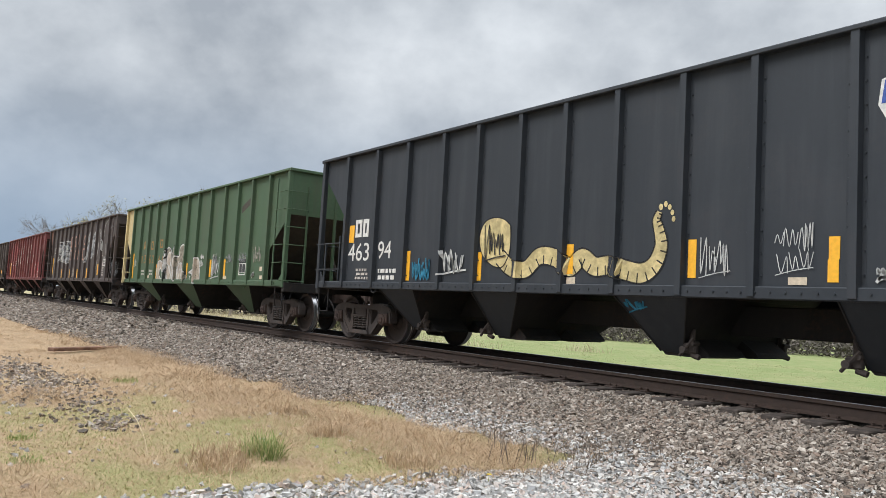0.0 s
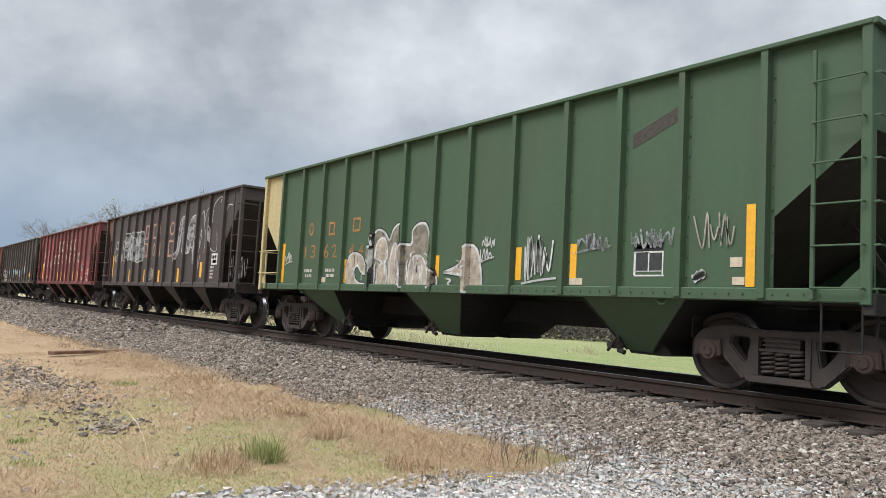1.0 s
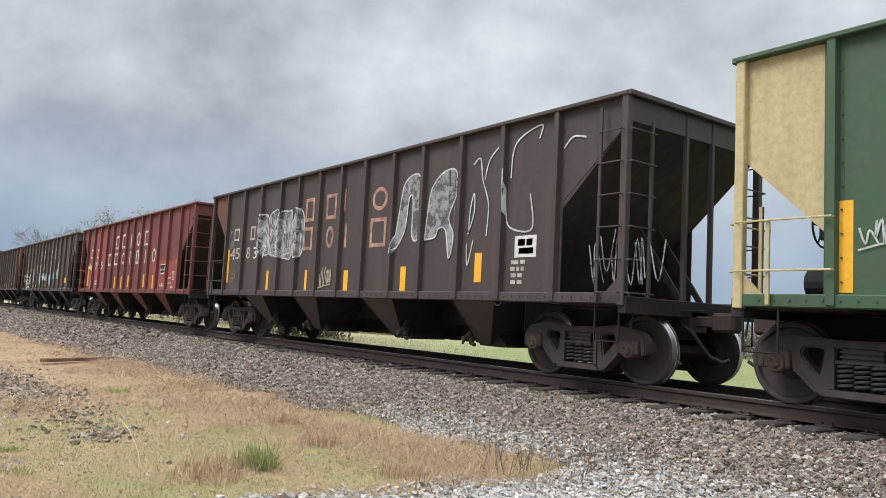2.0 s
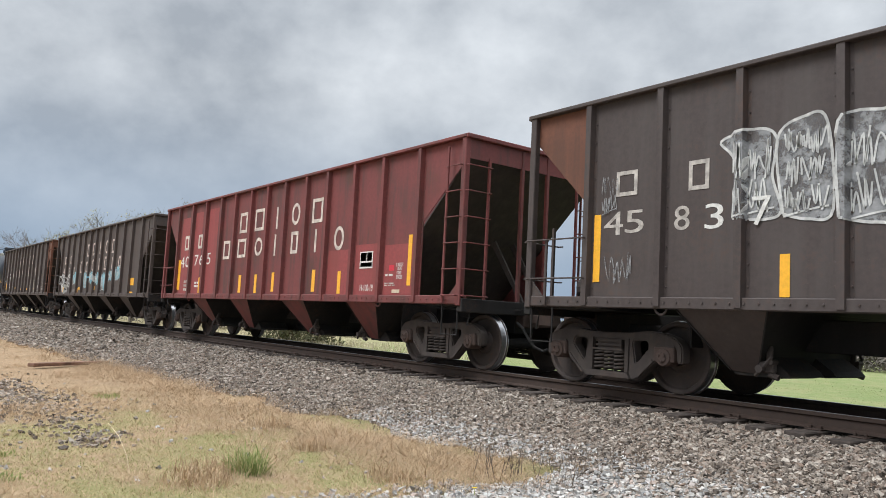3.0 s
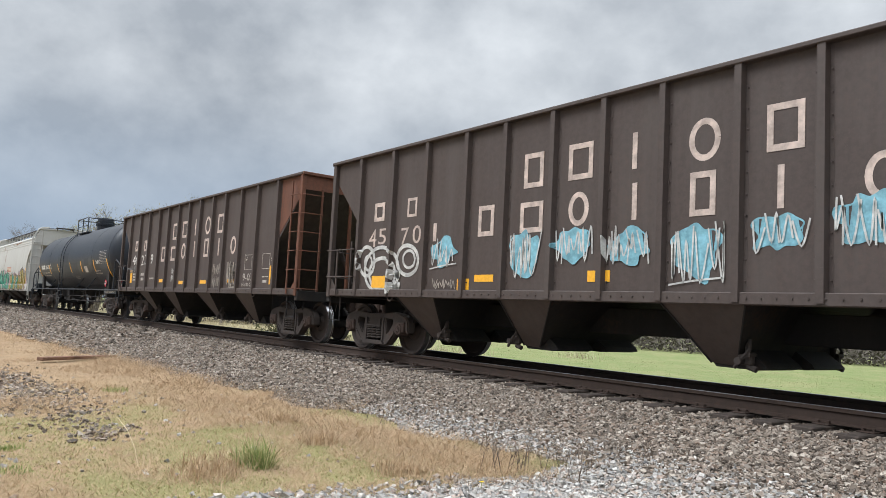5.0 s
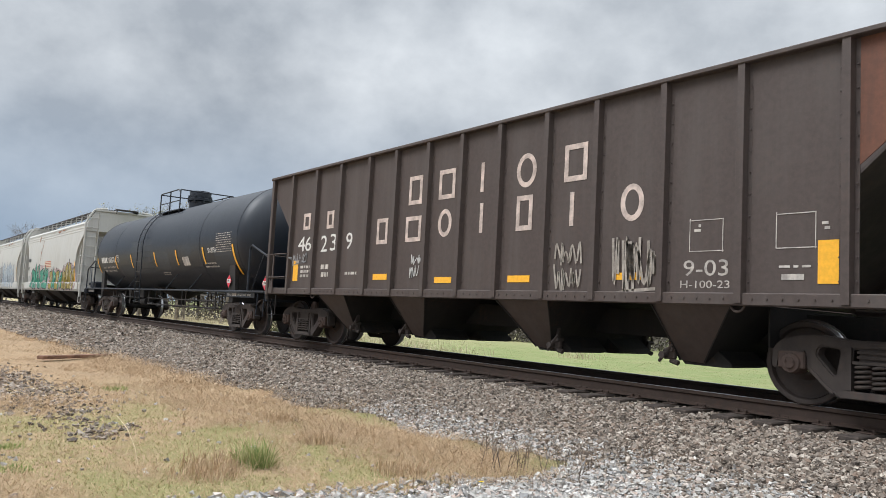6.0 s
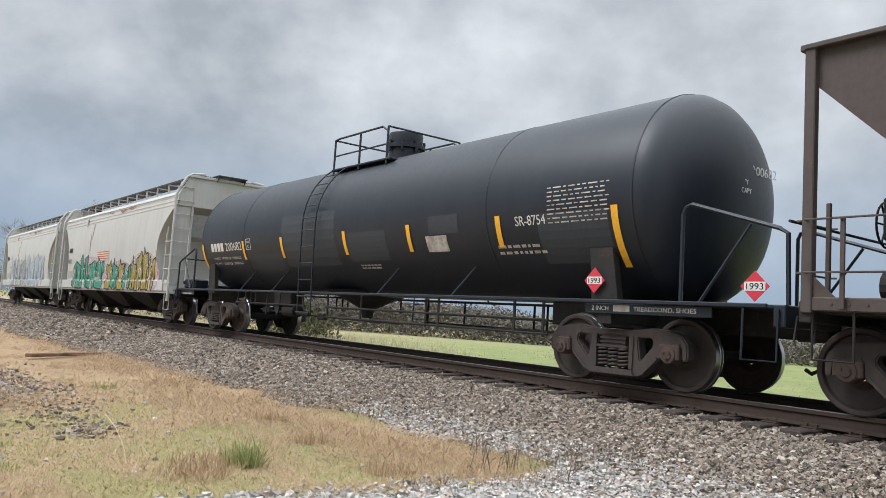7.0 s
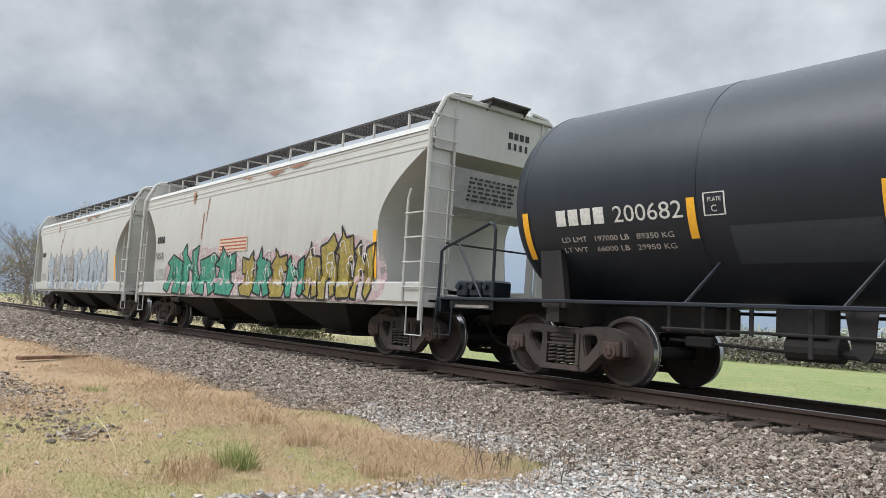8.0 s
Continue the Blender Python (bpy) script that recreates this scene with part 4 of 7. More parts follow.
    for e in (-1, 1):
        bm = bmesh.new()
        chamfer_box(bm, min(e * 5.0, e * 9.35), max(e * 5.0, e * 9.35), -0.30, 0.30, 0.74, 1.10, 0.02)
        part("center_sill", bm, M["under"], car)
    # brake cylinder, rods and levers under the barrel
    bm = bmesh.new()
    rod(bm, (-3.95, -0.45, 0.66), (-3.35, -0.45, 0.66), 0.15, 14)
    chamfer_box(bm, -4.05, -3.45, -0.62, -0.28, 0.78, 1.12, 0.03)
    rod(bm, (-3.35, -0.45, 0.62), (-2.75, -0.45, 0.60), 0.05, 8)
    part("brake_cylinder", bm, M["under"], car)
    bm = bmesh.new()
    pipe(bm, [(-5.6, -0.40, 0.66), (-3.9, -0.42, 0.60), (0.0, -0.40, 0.56), (5.6, -0.30, 0.62)], 0.022, 6)
    chamfer_box(bm, -5.35, -4.95, -0.46, -0.36, 0.58, 0.72, 0.02)
    chamfer_box(bm, -2.35, -2.05, -0.46, -0.34, 0.50, 0.64, 0.02)
    part("brake_rod", bm, M["under"], car)
    # bottom outlet under a sloped sump
    bm = bmesh.new()
    lathe(bm, [(0.02, 0.62), (0.12, 0.62), (0.14, 0.80), (0.5, 0.98), (1.0, 1.20), (0.02, 1.20)], 16, "z", (-0.9, 0, 0), closed=False)
    part("outlet", bm, M["under"], car)
    # saddles and bolster plates, shade below the barrel painted in as near-black
    for x in (-6.9, 6.9):
        bm = bmesh.new()
        for s in (-1, 1):
            prism(bm, [(x - 0.23, 1.0), (x + 0.22, 1.0), (x + 0.08, 1.80), (x - 0.30, 1.80)], s * 1.225 - 0.055, s * 1.225 + 0.055)
        box(bm, x - 0.12, x + 0.12, -1.3, 1.3, 0.80, 1.12)
        part("saddle", bm, M["under"], car)
    for e in (-1, 1):
        bm = bmesh.new()
        chamfer_box(bm, min(e * 7.6, e * 9.4), max(e * 7.6, e * 9.4), -1.40, 1.40, 1.06, 1.10, 0.008)
        part("end_platform", bm, M["tank"], car)
        bm = bmesh.new()
        chamfer_box(bm, min(e * 9.28, e * 9.42), max(e * 9.28, e * 9.42), -1.42, 1.42, 0.86, 1.10, 0.012)
        part("end_sill", bm, M["tank"], car)
        for s in (-1, 1):
            bm = bmesh.new()
            y = s * 1.36
            pipe(bm, [(e * 8.10, y, 1.1), (e * 8.10, y, 2.15), (e * 8.14, y, 2.23), (e * 8.22, y, 2.26), (e * 9.3, y, 1.92), (e * 9.4, y, 1.86), (e * 9.42, y, 1.1)], 0.026, 7)
            pipe(bm, [(e * 8.35, y, 1.1), (e * 8.98, y, 1.99)], 0.02, 6)
            part("hand_rail", bm, M["tank"], car, "bent black end hand rail")
            bm = bmesh.new()
            pipe(bm, [(e * 8.95, s * 1.44, 1.05), (e * 8.95, s * 1.46, 0.50), (e * 9.35, s * 1.46, 0.50), (e * 9.35, s * 1.44, 1.05)], 0.014, 6)
            part("step", bm, M["tank"], car)
        bm = bmesh.new()
        pipe(bm, [(e * 9.38, -1.3, 2.0), (e * 9.38, 1.3, 2.0)], 0.018, 6)
        part("hand_rail", bm, M["under"], car)
        coupler(car, e * 9.4, e)
    bm = bmesh.new()
    for q in range(3):
        chamfer_box(bm, -9.05 + q * 0.32, -8.8 + q * 0.32, -1.30, -0.9, 1.12, 1.38, 0.03)
        rod(bm, (-8.95 + q * 0.32, -1.32, 1.28), (-8.95 + q * 0.32, -1.36, 1.28), 0.05, 8)
    part("brake_valve", bm, M["tank"], car, "black brake valve on the end platform")
    # lettering on the barrel
    def text(t, size, x, angle, width=None, mat=None):
        p = on_tank(x, angle, 0.004)
        letters(t, size, mat or M["white"], car, 0, 0, 0, width=width, turn=Matrix.Translation(p) @ pose(0, 0, 0, 90 + angle, 0, 0))
    text("200682", 0.22, -5.80, 17.8, 1.02)
    bm = bmesh.new()
    for i in range(4):
        tank_patch(bm, -6.79 + i * 0.22, -6.62 + i * 0.22, 9.3, 17.8, 3, 0.005)
    part("owner_mark", bm, M["white"], car, "white owner mark shown as plain bars")
    text("LD LMT   197000 LB   89350 KG", 0.075, -6.75, 26.8, 1.8, M["faded"])
    text("LT WT    66000 LB   29950 KG", 0.075, -6.75, 32.6, 1.8, M["faded"])
    text("PLATE", 0.05, -4.44, 11.5, 0.17)
    text("C", 0.08, -4.40, 16.2)
    bm = bmesh.new()
    for x0, x1, a0, a1 in ((-4.50, -4.22, 7.4, 7.9), (-4.50, -4.22, 17.4, 17.9), (-4.50, -4.48, 7.4, 17.9), (-4.24, -4.22, 7.4, 17.9)):
        tank_patch(bm, x0, x1, a0, a1, 3, 0.005)
    part("marking", bm, M["white"], car)
    text("SR-8754", 0.15, 5.25, 16, 0.62)
    rng = random.Random(8)
    bm = bmesh.new()
    for row in range(9):
        x = 5.92
        while x < 7.0:
            w = rng.uniform(0.04, 0.16)
            tank_patch(bm, x, min(x + w, 7.04), -4 + row * 2.4, -3.3 + row * 2.4, 1, 0.005)
            x += w + 0.04
    for row in range(2):
        x = 4.77
        while x < 5.7:
            w = rng.uniform(0.05, 0.18)
            tank_patch(bm, x, x + w, 27 + row * 4, 28.8 + row * 4, 1, 0.005)
            x += w + 0.04
        x = 0.6
        while x < 1.3:
            w = rng.uniform(0.05, 0.18)
            tank_patch(bm, x, x + w, 37 + row * 2.5, 38.2 + row * 2.5, 1, 0.005)
            x += w + 0.03
    tagged(part("small_print", bm, M["faded"], car, "rows of small white data print shown as bars"), kind="stuff")
    bm = bmesh.new()
    tank_patch(bm, 2.98, 3.56, 18, 29, 3, 0.006)
    part("notice", bm, M["faded"], car, "pale paper notice")
    # hazard diamonds
    for m in (pose(6.74, -1.33, 1.36, 90, 0, 0), pose(9.0, -1.30, 1.30, 90, 0, 0)):
        bm = bmesh.new()
        for s, zz in ((0.172, 0.0),):
            v = [bm.verts.new((a, b, c)) for c in (-0.006, 0.0) for a, b in ((-s, 0), (0, -s), (s, 0), (0, s))]
            bm.faces.new(v[:4][::-1])
            bm.faces.new(v[4:])
            for i in range(4):
                bm.faces.new((v[i], v[(i + 1) % 4], v[4 + (i + 1) % 4], v[4 + i]))
        pl = part("placard", bm, M["placard"], car, "red diamond hazard placard", m)
        bm = bmesh.new()
        box(bm, -0.125, 0.125, -0.05, 0.05, 0.001, 0.003)
        part("placard_panel", bm, M["white"], pl)
        letters("1993", 0.075, M["ink"], pl, 0, 0, 0, width=0.2, turn=pose(-0.10, -0.037, 0.004))
    for k, (q, r) in enumerate((("200682", 0.13), ("CAPY", 0.07), ("CAPY", 0.07))):
        letters(q, r, M["white"], car, 0, 0, 0, width=(0.52, 0.2, 0.2)[k], turn=pose(TH - 0.045 + 0.02 * k, (0.16, -0.18, -0.14)[k], (2.88, 2.72, 2.60)[k], 90, 0, 84))
    letters("2 INCH", 0.06, M["white"], car, 6.72, -1.335, 0.97, width=0.28)
    letters("TREADCOND. SHOES", 0.06, M["white"], car, 7.40, -1.335, 0.97, width=0.9)
    plates("marking", [(7.08, 7.34, 0.96, 1.04)], M["faded"], car, -1.335)
    plates("marking", [(-9.0, -8.2, 0.95, 0.99)], M["faded"], car, -1.335)
    trucks(car, (-6.9, 6.9))
    return car


# ---- covered hopper cars ----
CH = 7.62       # half length
EAVE = 3.98


def covered_hopper(label):
    car = tagged(new("covered_hopper_car"), label, "covered hopper", "cars of the train")
    # side outline in x and z: the ends sweep inward below the eaves
    def inset(z):
        if z > 3.72:
            return 0.05
        if z > 2.35:
            return 0.05 + 1.42 * math.sin((3.72 - z) / (3.72 - 2.35) * math.pi / 2) ** 0.9
        return 1.47 - 0.12 * math.sin((2.35 - z) / 1.0 * math.pi / 2) ** 2
    def belly(z):
        q = (z - 1.30) / (EAVE - 1.30)
        return 1.50 + 0.09 * math.sin(max(0, min(1, q)) * math.pi) - 0.03 * q
    zs = [1.30 + (EAVE - 1.30) * i / 28 for i in range(29)]
    bm = bmesh.new()
    for s in (-1, 1):
        rows = []
        for z in zs:
            a = CH - inset(z)
            rows.append([bm.verts.new((x, s * belly(z), z)) for x in (-a, -a * 0.6, 0, a * 0.6, a)])
        for r, t in zip(rows, rows[1:]):
            for i in range(4):
                bm.faces.new((r[i], r[i + 1], t[i + 1], t[i]))
    side = smooth(part("side_sheet", bm, M["grey"], car, "pale grey curved side sheets"), 40)
    # roof
    bm = bmesh.new()
    prof = [(-1.50, EAVE - 0.02), (-1.42, EAVE + 0.10), (-1.1, EAVE + 0.22), (-0.6, EAVE + 0.34), (0, EAVE + 0.38), (0.6, EAVE + 0.34), (1.1, EAVE + 0.22), (1.42, EAVE + 0.10), (1.50, EAVE - 0.02)]
    a = [bm.verts.new((-CH + 0.05, y, z)) for y, z in prof]
    b = [bm.verts.new((CH - 0.05, y, z)) for y, z in prof]
    for i in range(len(prof) - 1):
        bm.faces.new((a[i], b[i], b[i + 1], a[i + 1]))
    bm.faces.new(a)
    bm.faces.new(b[::-1])
    part("roof", bm, M["grey"], car)
    for z in (EAVE - 0.32, EAVE - 0.20, EAVE - 0.06):
        bm = bmesh.new()
        for s in (-1, 1):
            yy = s * (belly(z) + 0.012)
            chamfer_box(bm, -CH + 0.03, CH - 0.03, min(yy, yy - s * 0.04), max(yy, yy - s * 0.04), z - 0.028, z + 0.028, 0.01)
        part("eave_rib", bm, M["grey"], car)
    # side sill band
    for s in (-1, 1):
        bm = bmesh.new()
        chamfer_box(bm, -CH + 0.1, CH - 0.1, min(s * 1.44, s * 1.57), max(s * 1.44, s * 1.57), 0.99, 1.34, 0.02)
        box(bm, -CH + 0.1, CH - 0.1, s * 1.50 - 0.02, s * 1.50 + 0.02, 0.93, 0.99)
        part("side_sill", bm, M["grey"], car)
    # end slope sheets
    for e in (-1, 1):
        bm = bmesh.new()
        box(bm, min(e * (CH - 0.10), e * (CH - 0.07)), max(e * (CH - 0.10), e * (CH - 0.07)), -1.46, 1.46, 3.64, EAVE + 0.1)
        part("end_sheet", bm, M["grey"], car)
        bm = bmesh.new()
        x0, x1 = sorted((e * (CH - 0.06), e * (CH - 0.035)))
        rim = [(-1.47, 3.62), (1.47, 3.62), (1.47, 4.02), (1.22, 4.52), (-1.22, 4.52), (-1.47, 4.02)]
        va, vb = [bm.verts.new((x0, y, z)) for y, z in rim], [bm.verts.new((x1, y, z)) for y, z in rim]
        bm.faces.new(va)
        bm.faces.new(vb[::-1])
        for i in range(6):
            bm.faces.new((va[i], vb[i], vb[(i + 1) % 6], va[(i + 1) % 6]))
        part("end_wall", bm, M["grey"], car, "flat pale grey end wall")
        bm = bmesh.new()
        chamfer_box(bm, min(e * (CH - 0.08), e * (CH + 0.02)), max(e * (CH - 0.08), e * (CH + 0.02)), -1.24, 1.24, 4.52, 4.60, 0.01)
        part("end_beam", bm, M["grey"], car)
        bm = bmesh.new()
        for i in range(4):
            box(bm, min(e * (CH - 0.03), e * (CH - 0.025)), max(e * (CH - 0.03), e * (CH - 0.025)), 0.20 + 0.14 * i, 0.30 + 0.14 * i, 4.10, 4.22)
            box(bm, min(e * (CH - 0.03), e * (CH - 0.025)), max(e * (CH - 0.03), e * (CH - 0.025)), 0.20 + 0.14 * i, 0.26 + 0.14 * i, 3.90, 4.02)
        tagged(part("owner_mark", bm, M["ink"], car, "black owner mark shown as plain bars"), kind="stuff")
        bm = bmesh.new()
        rows = []
        for z in zs:
            yy = belly(z) - 0.004
            x = e * (CH - inset(z) - 0.012)
            rows.append([bm.verts.new((x, q * yy, z)) for q in (-1, -0.5, 0, 0.5, 1)])
        for r, q in zip(rows, rows[1:]):
            for i in range(4):
                bm.faces.new((r[i], r[i + 1], q[i + 1], q[i]))
        part("slope_sheet", bm, M["grey"], car)
        bm = bmesh.new()
        prism(bm, [(e * (CH - 0.16), 3.40), (e * (CH - 0.13), 3.40), (e * (CH - 0.30), 2.72), (e * (CH - 0.62), 2.60), (e * (CH - 0.62), 2.63), (e * (CH - 0.33), 2.75)], -1.06, 1.06)
        part("end_panel", bm, M["greypatch"], car, "darker grey recessed end panel")
        bm = bmesh.new()
        rng = random.Random(31)
        for row in range(6):
            z = 3.26 - row * 0.075
            x = e * (CH - 0.13 - (3.40 - z) * 0.25 + 0.006)
            y = -0.55
            while y < 0.55:
                w = rng.uniform(0.05, 0.16)
                box(bm, x - 0.003, x + 0.003, y, min(y + w, 0.6), z - 0.018, z + 0.018)
                y += w + 0.05
        tagged(part("small_print", bm, M["ink"], car, "rows of small black data print shown as bars"), kind="stuff")
        for y in (-1.32, 1.32):
            bm = bmesh.new()
            prism(bm, [(e * (CH - 0.10), 1.1), (e * (CH - 0.075), 1.1), (e * (CH - 0.075), 3.66), (e * (CH - 0.10), 3.66)], y - 0.22, y + 0.22)
            part("end_stanchion", bm, M["grey"], car)
        for y in (-1.05, 1.05):
            bm = bmesh.new()
            prism(bm, [(e * (CH - 0.30), 1.1), (e * (CH - 0.10), 1.1), (e * (CH - 0.10), 3.66), (e * (CH - 0.22), 3.66)], y - 0.012, y + 0.012)
            part("end_gusset", bm, M["grey"], car)
        bm = bmesh.new()
        chamfer_box(bm, min(e * (CH - 1.5), e * CH), max(e * (CH - 1.5), e * CH), -1.45, 1.45, 1.0, 1.06, 0.01)
        part("end_platform", bm, M["grey"], car)
        bm = bmesh.new()
        chamfer_box(bm, min(e * (CH - 0.12), e * CH), max(e * (CH - 0.12), e * CH), -1.56, 1.56, 0.92, 1.16, 0.012)
        part("end_sill", bm, M["grey"], car)
        for s in (-1, 1):
            bm = bmesh.new()
            x = e * (CH - 0.03)
            pipe(bm, [(x, s * 1.58, 0.70), (x, s * 1.58, 3.95), (x, s * 1.50, 4.15), (x, s * 1.30, 4.52), (x, s * 1.15, 4.62), (x, 0.75 * s, 4.66)], 0.045, 7)
            part("corner_post", bm, M["grey"], car, "pale grey bent corner post")
            bm = bmesh.new()
            pipe(bm, [(x, s * 1.05, 1.0), (x, s * 1.05, 4.55)], 0.026, 6)
            pipe(bm, [(e * (CH - 0.55), s * 1.585, 1.0), (e * (CH - 0.55), s * 1.585, 2.75), (e * (CH - 0.50), s * 1.57, 2.95)], 0.024, 6)
            lad = part("ladder", bm, M["grey"], car, "pale grey steel ladder")
            for i in range(8):
                bm = bmesh.new()
                z = 1.25 + 0.42 * i
                rod(bm, (x + e * 0.04, s * 1.60, z), (x + e * 0.04, s * 1.03, z), 0.014, 6)
                part("rung", bm, M["grey"], lad)
            for i in range(4):
                bm = bmesh.new()
                z = 1.25 + 0.42 * i
                rod(bm, (x, s * 1.61, z), (e * (CH - 0.57), s * 1.61, z), 0.014, 6)
                part("rung", bm, M["grey"], lad)
            bm = bmesh.new()
            pipe(bm, [(e * (CH - 0.05), s * 1.52, 0.95), (e * (CH - 0.05), s * 1.52, 0.45), (e * (CH - 0.5), s * 1.52, 0.45), (e * (CH - 0.5), s * 1.52, 0.95)], 0.016, 6)
            part("step", bm, M["grey"], car)
        # crossover platform at the roof end
        bm = bmesh.new()
        chamfer_box(bm, min(e * (CH - 0.35), e * (CH + 0.16)), max(e * (CH - 0.35), e * (CH + 0.16)), -0.40, 0.55, 4.66, 4.70, 0.008)
        for y in (-0.36, 0.51):
            prism(bm, [(e * (CH - 0.1), 4.50), (e * (CH - 0.02), 4.50), (e * (CH + 0.14), 4.66), (e * (CH - 0.1), 4.66)], y - 0.015, y + 0.015)
        part("roof_platform", bm, M["grating"], car, "steel grating crossover platform")
        coupler(car, e * (CH - 0.05), e)
    # running boards of steel grating on brackets along the roof
    for s in (-1, 1):
        bm = bmesh.new()
        y0, y1 = sorted((s * 0.42, s * 0.98))
        for i in range(9):
            y = y0 + (y1 - y0) * i / 8
            box(bm, -CH + 0.1, CH - 0.1, y - 0.006, y + 0.006, 4.60, 4.645)
        x = -CH + 0.1
        while x < CH - 0.1:
            box(bm, x - 0.006, x + 0.006, y0, y1, 4.605, 4.64)
            x += 0.11
        part("running_board", bm, M["grating"], car, "dark steel grating walkway on the roof")
        for i in range(13):
            x = -CH + 0.35 + i * (2 * CH - 0.7) / 12
            bm = bmesh.new()
            prism(bm, [(x - 0.02, 4.05), (x + 0.02, 4.05), (x + 0.02, 4.60), (x - 0.02, 4.60)], s * 0.96 - 0.02, s * 0.96 + 0.02)
            chamfer_box(bm, x - 0.02, x + 0.02, min(s * 0.42, s * 0.98), max(s * 0.42, s * 0.98), 4.565, 4.60, 0.005)
            part("bracket", bm, M["grey"], car)
    for i in range(4):
        bm = bmesh.new()
        x = -CH + 2.0 + i * 3.75
        chamfer_box(bm, x - 0.75, x + 0.75, -0.36, 0.36, EAVE + 0.34, EAVE + 0.50, 0.03)
        part("hatch", bm, M["grey"], car)
    # hoppers beneath
    bm = bmesh.new()
    chamfer_box(bm, -CH + 0.1, CH - 0.1, -0.25, 0.25, 0.66, 1.0, 0.02)
    part("center_sill", bm, M["under"], car)
    for c in (-3.4, 0.0, 3.4):
        bm = bmesh.new()
        vt = [bm.verts.new((c + a, b, 1.02)) for a, b in ((-1.5, -1.42), (1.5, -1.42), (1.5, 1.42), (-1.5, 1.42))]
        vb = [bm.verts.new((c + a, b, 0.36)) for a, b in ((-0.45, -0.55), (0.45, -0.55), (0.45, 0.55), (-0.45, 0.55))]
        for i in range(4):
            bm.faces.new((vt[i], vt[(i + 1) % 4], vb[(i + 1) % 4], vb[i]))
        bm.faces.new(vb)
        bm.faces.new(vt[::-1])
        bay = part("hopper_bay", bm, M["under"], car)
        bm = bmesh.new()
        chamfer_box(bm, c - 0.55, c + 0.55, -0.62, 0.62, 0.28, 0.38, 0.02)
        rod(bm, (c + 0.3, -0.95, 0.36), (c + 0.3, 0.95, 0.36), 0.04, 8)
        part("outlet_gate", bm, M["under"], bay)
    trucks(car, (-6.42, 6.42))
    return car

# ---- the train, from front to rear: rear-end places at the start ----


train = []
UPLABEL = "open-top coal hopper car, "
car_a = hopper_car("hopper_car", UPLABEL + "black with a yellow sprayed worm", M["black"], M["black"], M["black"])
car_b = hopper_car("hopper_car", UPLABEL + "green with cream rear corner and bubble graffiti", M["green"], M["green"], M["green"], (M["cream"], None), length=14.40, top=3.825, front=(2.76, 1.86), rear=(2.70, 1.72), ladder=0.56, posts=tuple(POSTS_GREEN), rear_mat=M["cream"], bays=BAYS_GREEN)
car_c = hopper_car("hopper_car", UPLABEL + "dark brown with silver block graffiti", M["brown"], M["brown"], M["brown"], (M["rust"], None))
car_d = hopper_car("hopper_car", UPLABEL + "weathered red with faded pale lettering", M["red"], M["red"], M["red"])
car_e = hopper_car("hopper_car", UPLABEL + "dark brown with white and light blue graffiti", M["umber"], M["umber"], M["umber"])
car_f = hopper_car("hopper_car", UPLABEL + "dark brown with a rust-red front end", M["umber"], M["umber"], M["rust"], (None, M["rust"]))
car_g = tank_car()
car_h = covered_hopper("pale grey covered hopper car with green and gold graffiti")
car_i = covered_hopper("pale grey covered hopper car with faded blue graffiti")
STARTS = [(car_a, -14.74), (car_b, -30.80), (car_c, -46.93), (car_d, -63.02), (car_e, -78.98), (car_f, -95.00),
          (car_g, -104.65), (car_h, -121.85), (car_i, -138.45)]
# ---- details on the cars ----


def mark(car, kind, r, mat, label):
    """A plain painted shape the size of a capital: a bar, a ring or a hollow frame."""
    x0, x1, z0, z1 = r
    t = 0.075 if z1 - z0 > 0.35 else 0.05
    y = -SKIN - 0.003
    bm = bmesh.new()
    if kind == "bar":
        m = (x0 + x1) / 2
        box(bm, m - t / 2, m + t / 2, y - 0.003, y + 0.001, z0, z1)
    elif kind in ("ring", "open"):
        pts = ring((x0 + x1) / 2, (z0 + z1) / 2, (x1 - x0) / 2 - t / 2, (z1 - z0) / 2 - t / 2, 24)
        stroke(bm, pts, t, lambda x, z: y)
    else:
        frame_mark(bm, x0, z0, x1 - x0, z1 - z0, t, y)
    return part("owner_mark", bm, mat, car, label)


def tag(car, seed, r, n, colour, width):
    """An unreadable sprayed tag in the rectangle r."""
    bm = bmesh.new()
    for line in scribble(seed, *r, n):
        stroke(bm, line, width, lambda x, z: side_depth(x) - 0.0142)
    return tagged(part("graffiti_tag", bm, G[colour], car, "unreadable sprayed tag"), kind="stuff")


def print_bars(car, r, rows, seed, mat="faded"):
    rng = random.Random(seed)
    x0, x1, z0, z1 = r
    h = (z1 - z0) / rows
    rects = []
    for i in range(rows):
        x = x0 + rng.uniform(0, 0.06)
        while x < x1 - 0.03:
            q = min(rng.uniform(0.05, 0.16), x1 - x)
            rects.append((x, x + q, z0 + h * (i + 0.2), z0 + h * (i + 0.8)))
            x += q + 0.04
    plates("small_print", rects, M[mat], car, -SKIN - 0.002, "small stencilled data shown as bars")


LAYER = [0.0]


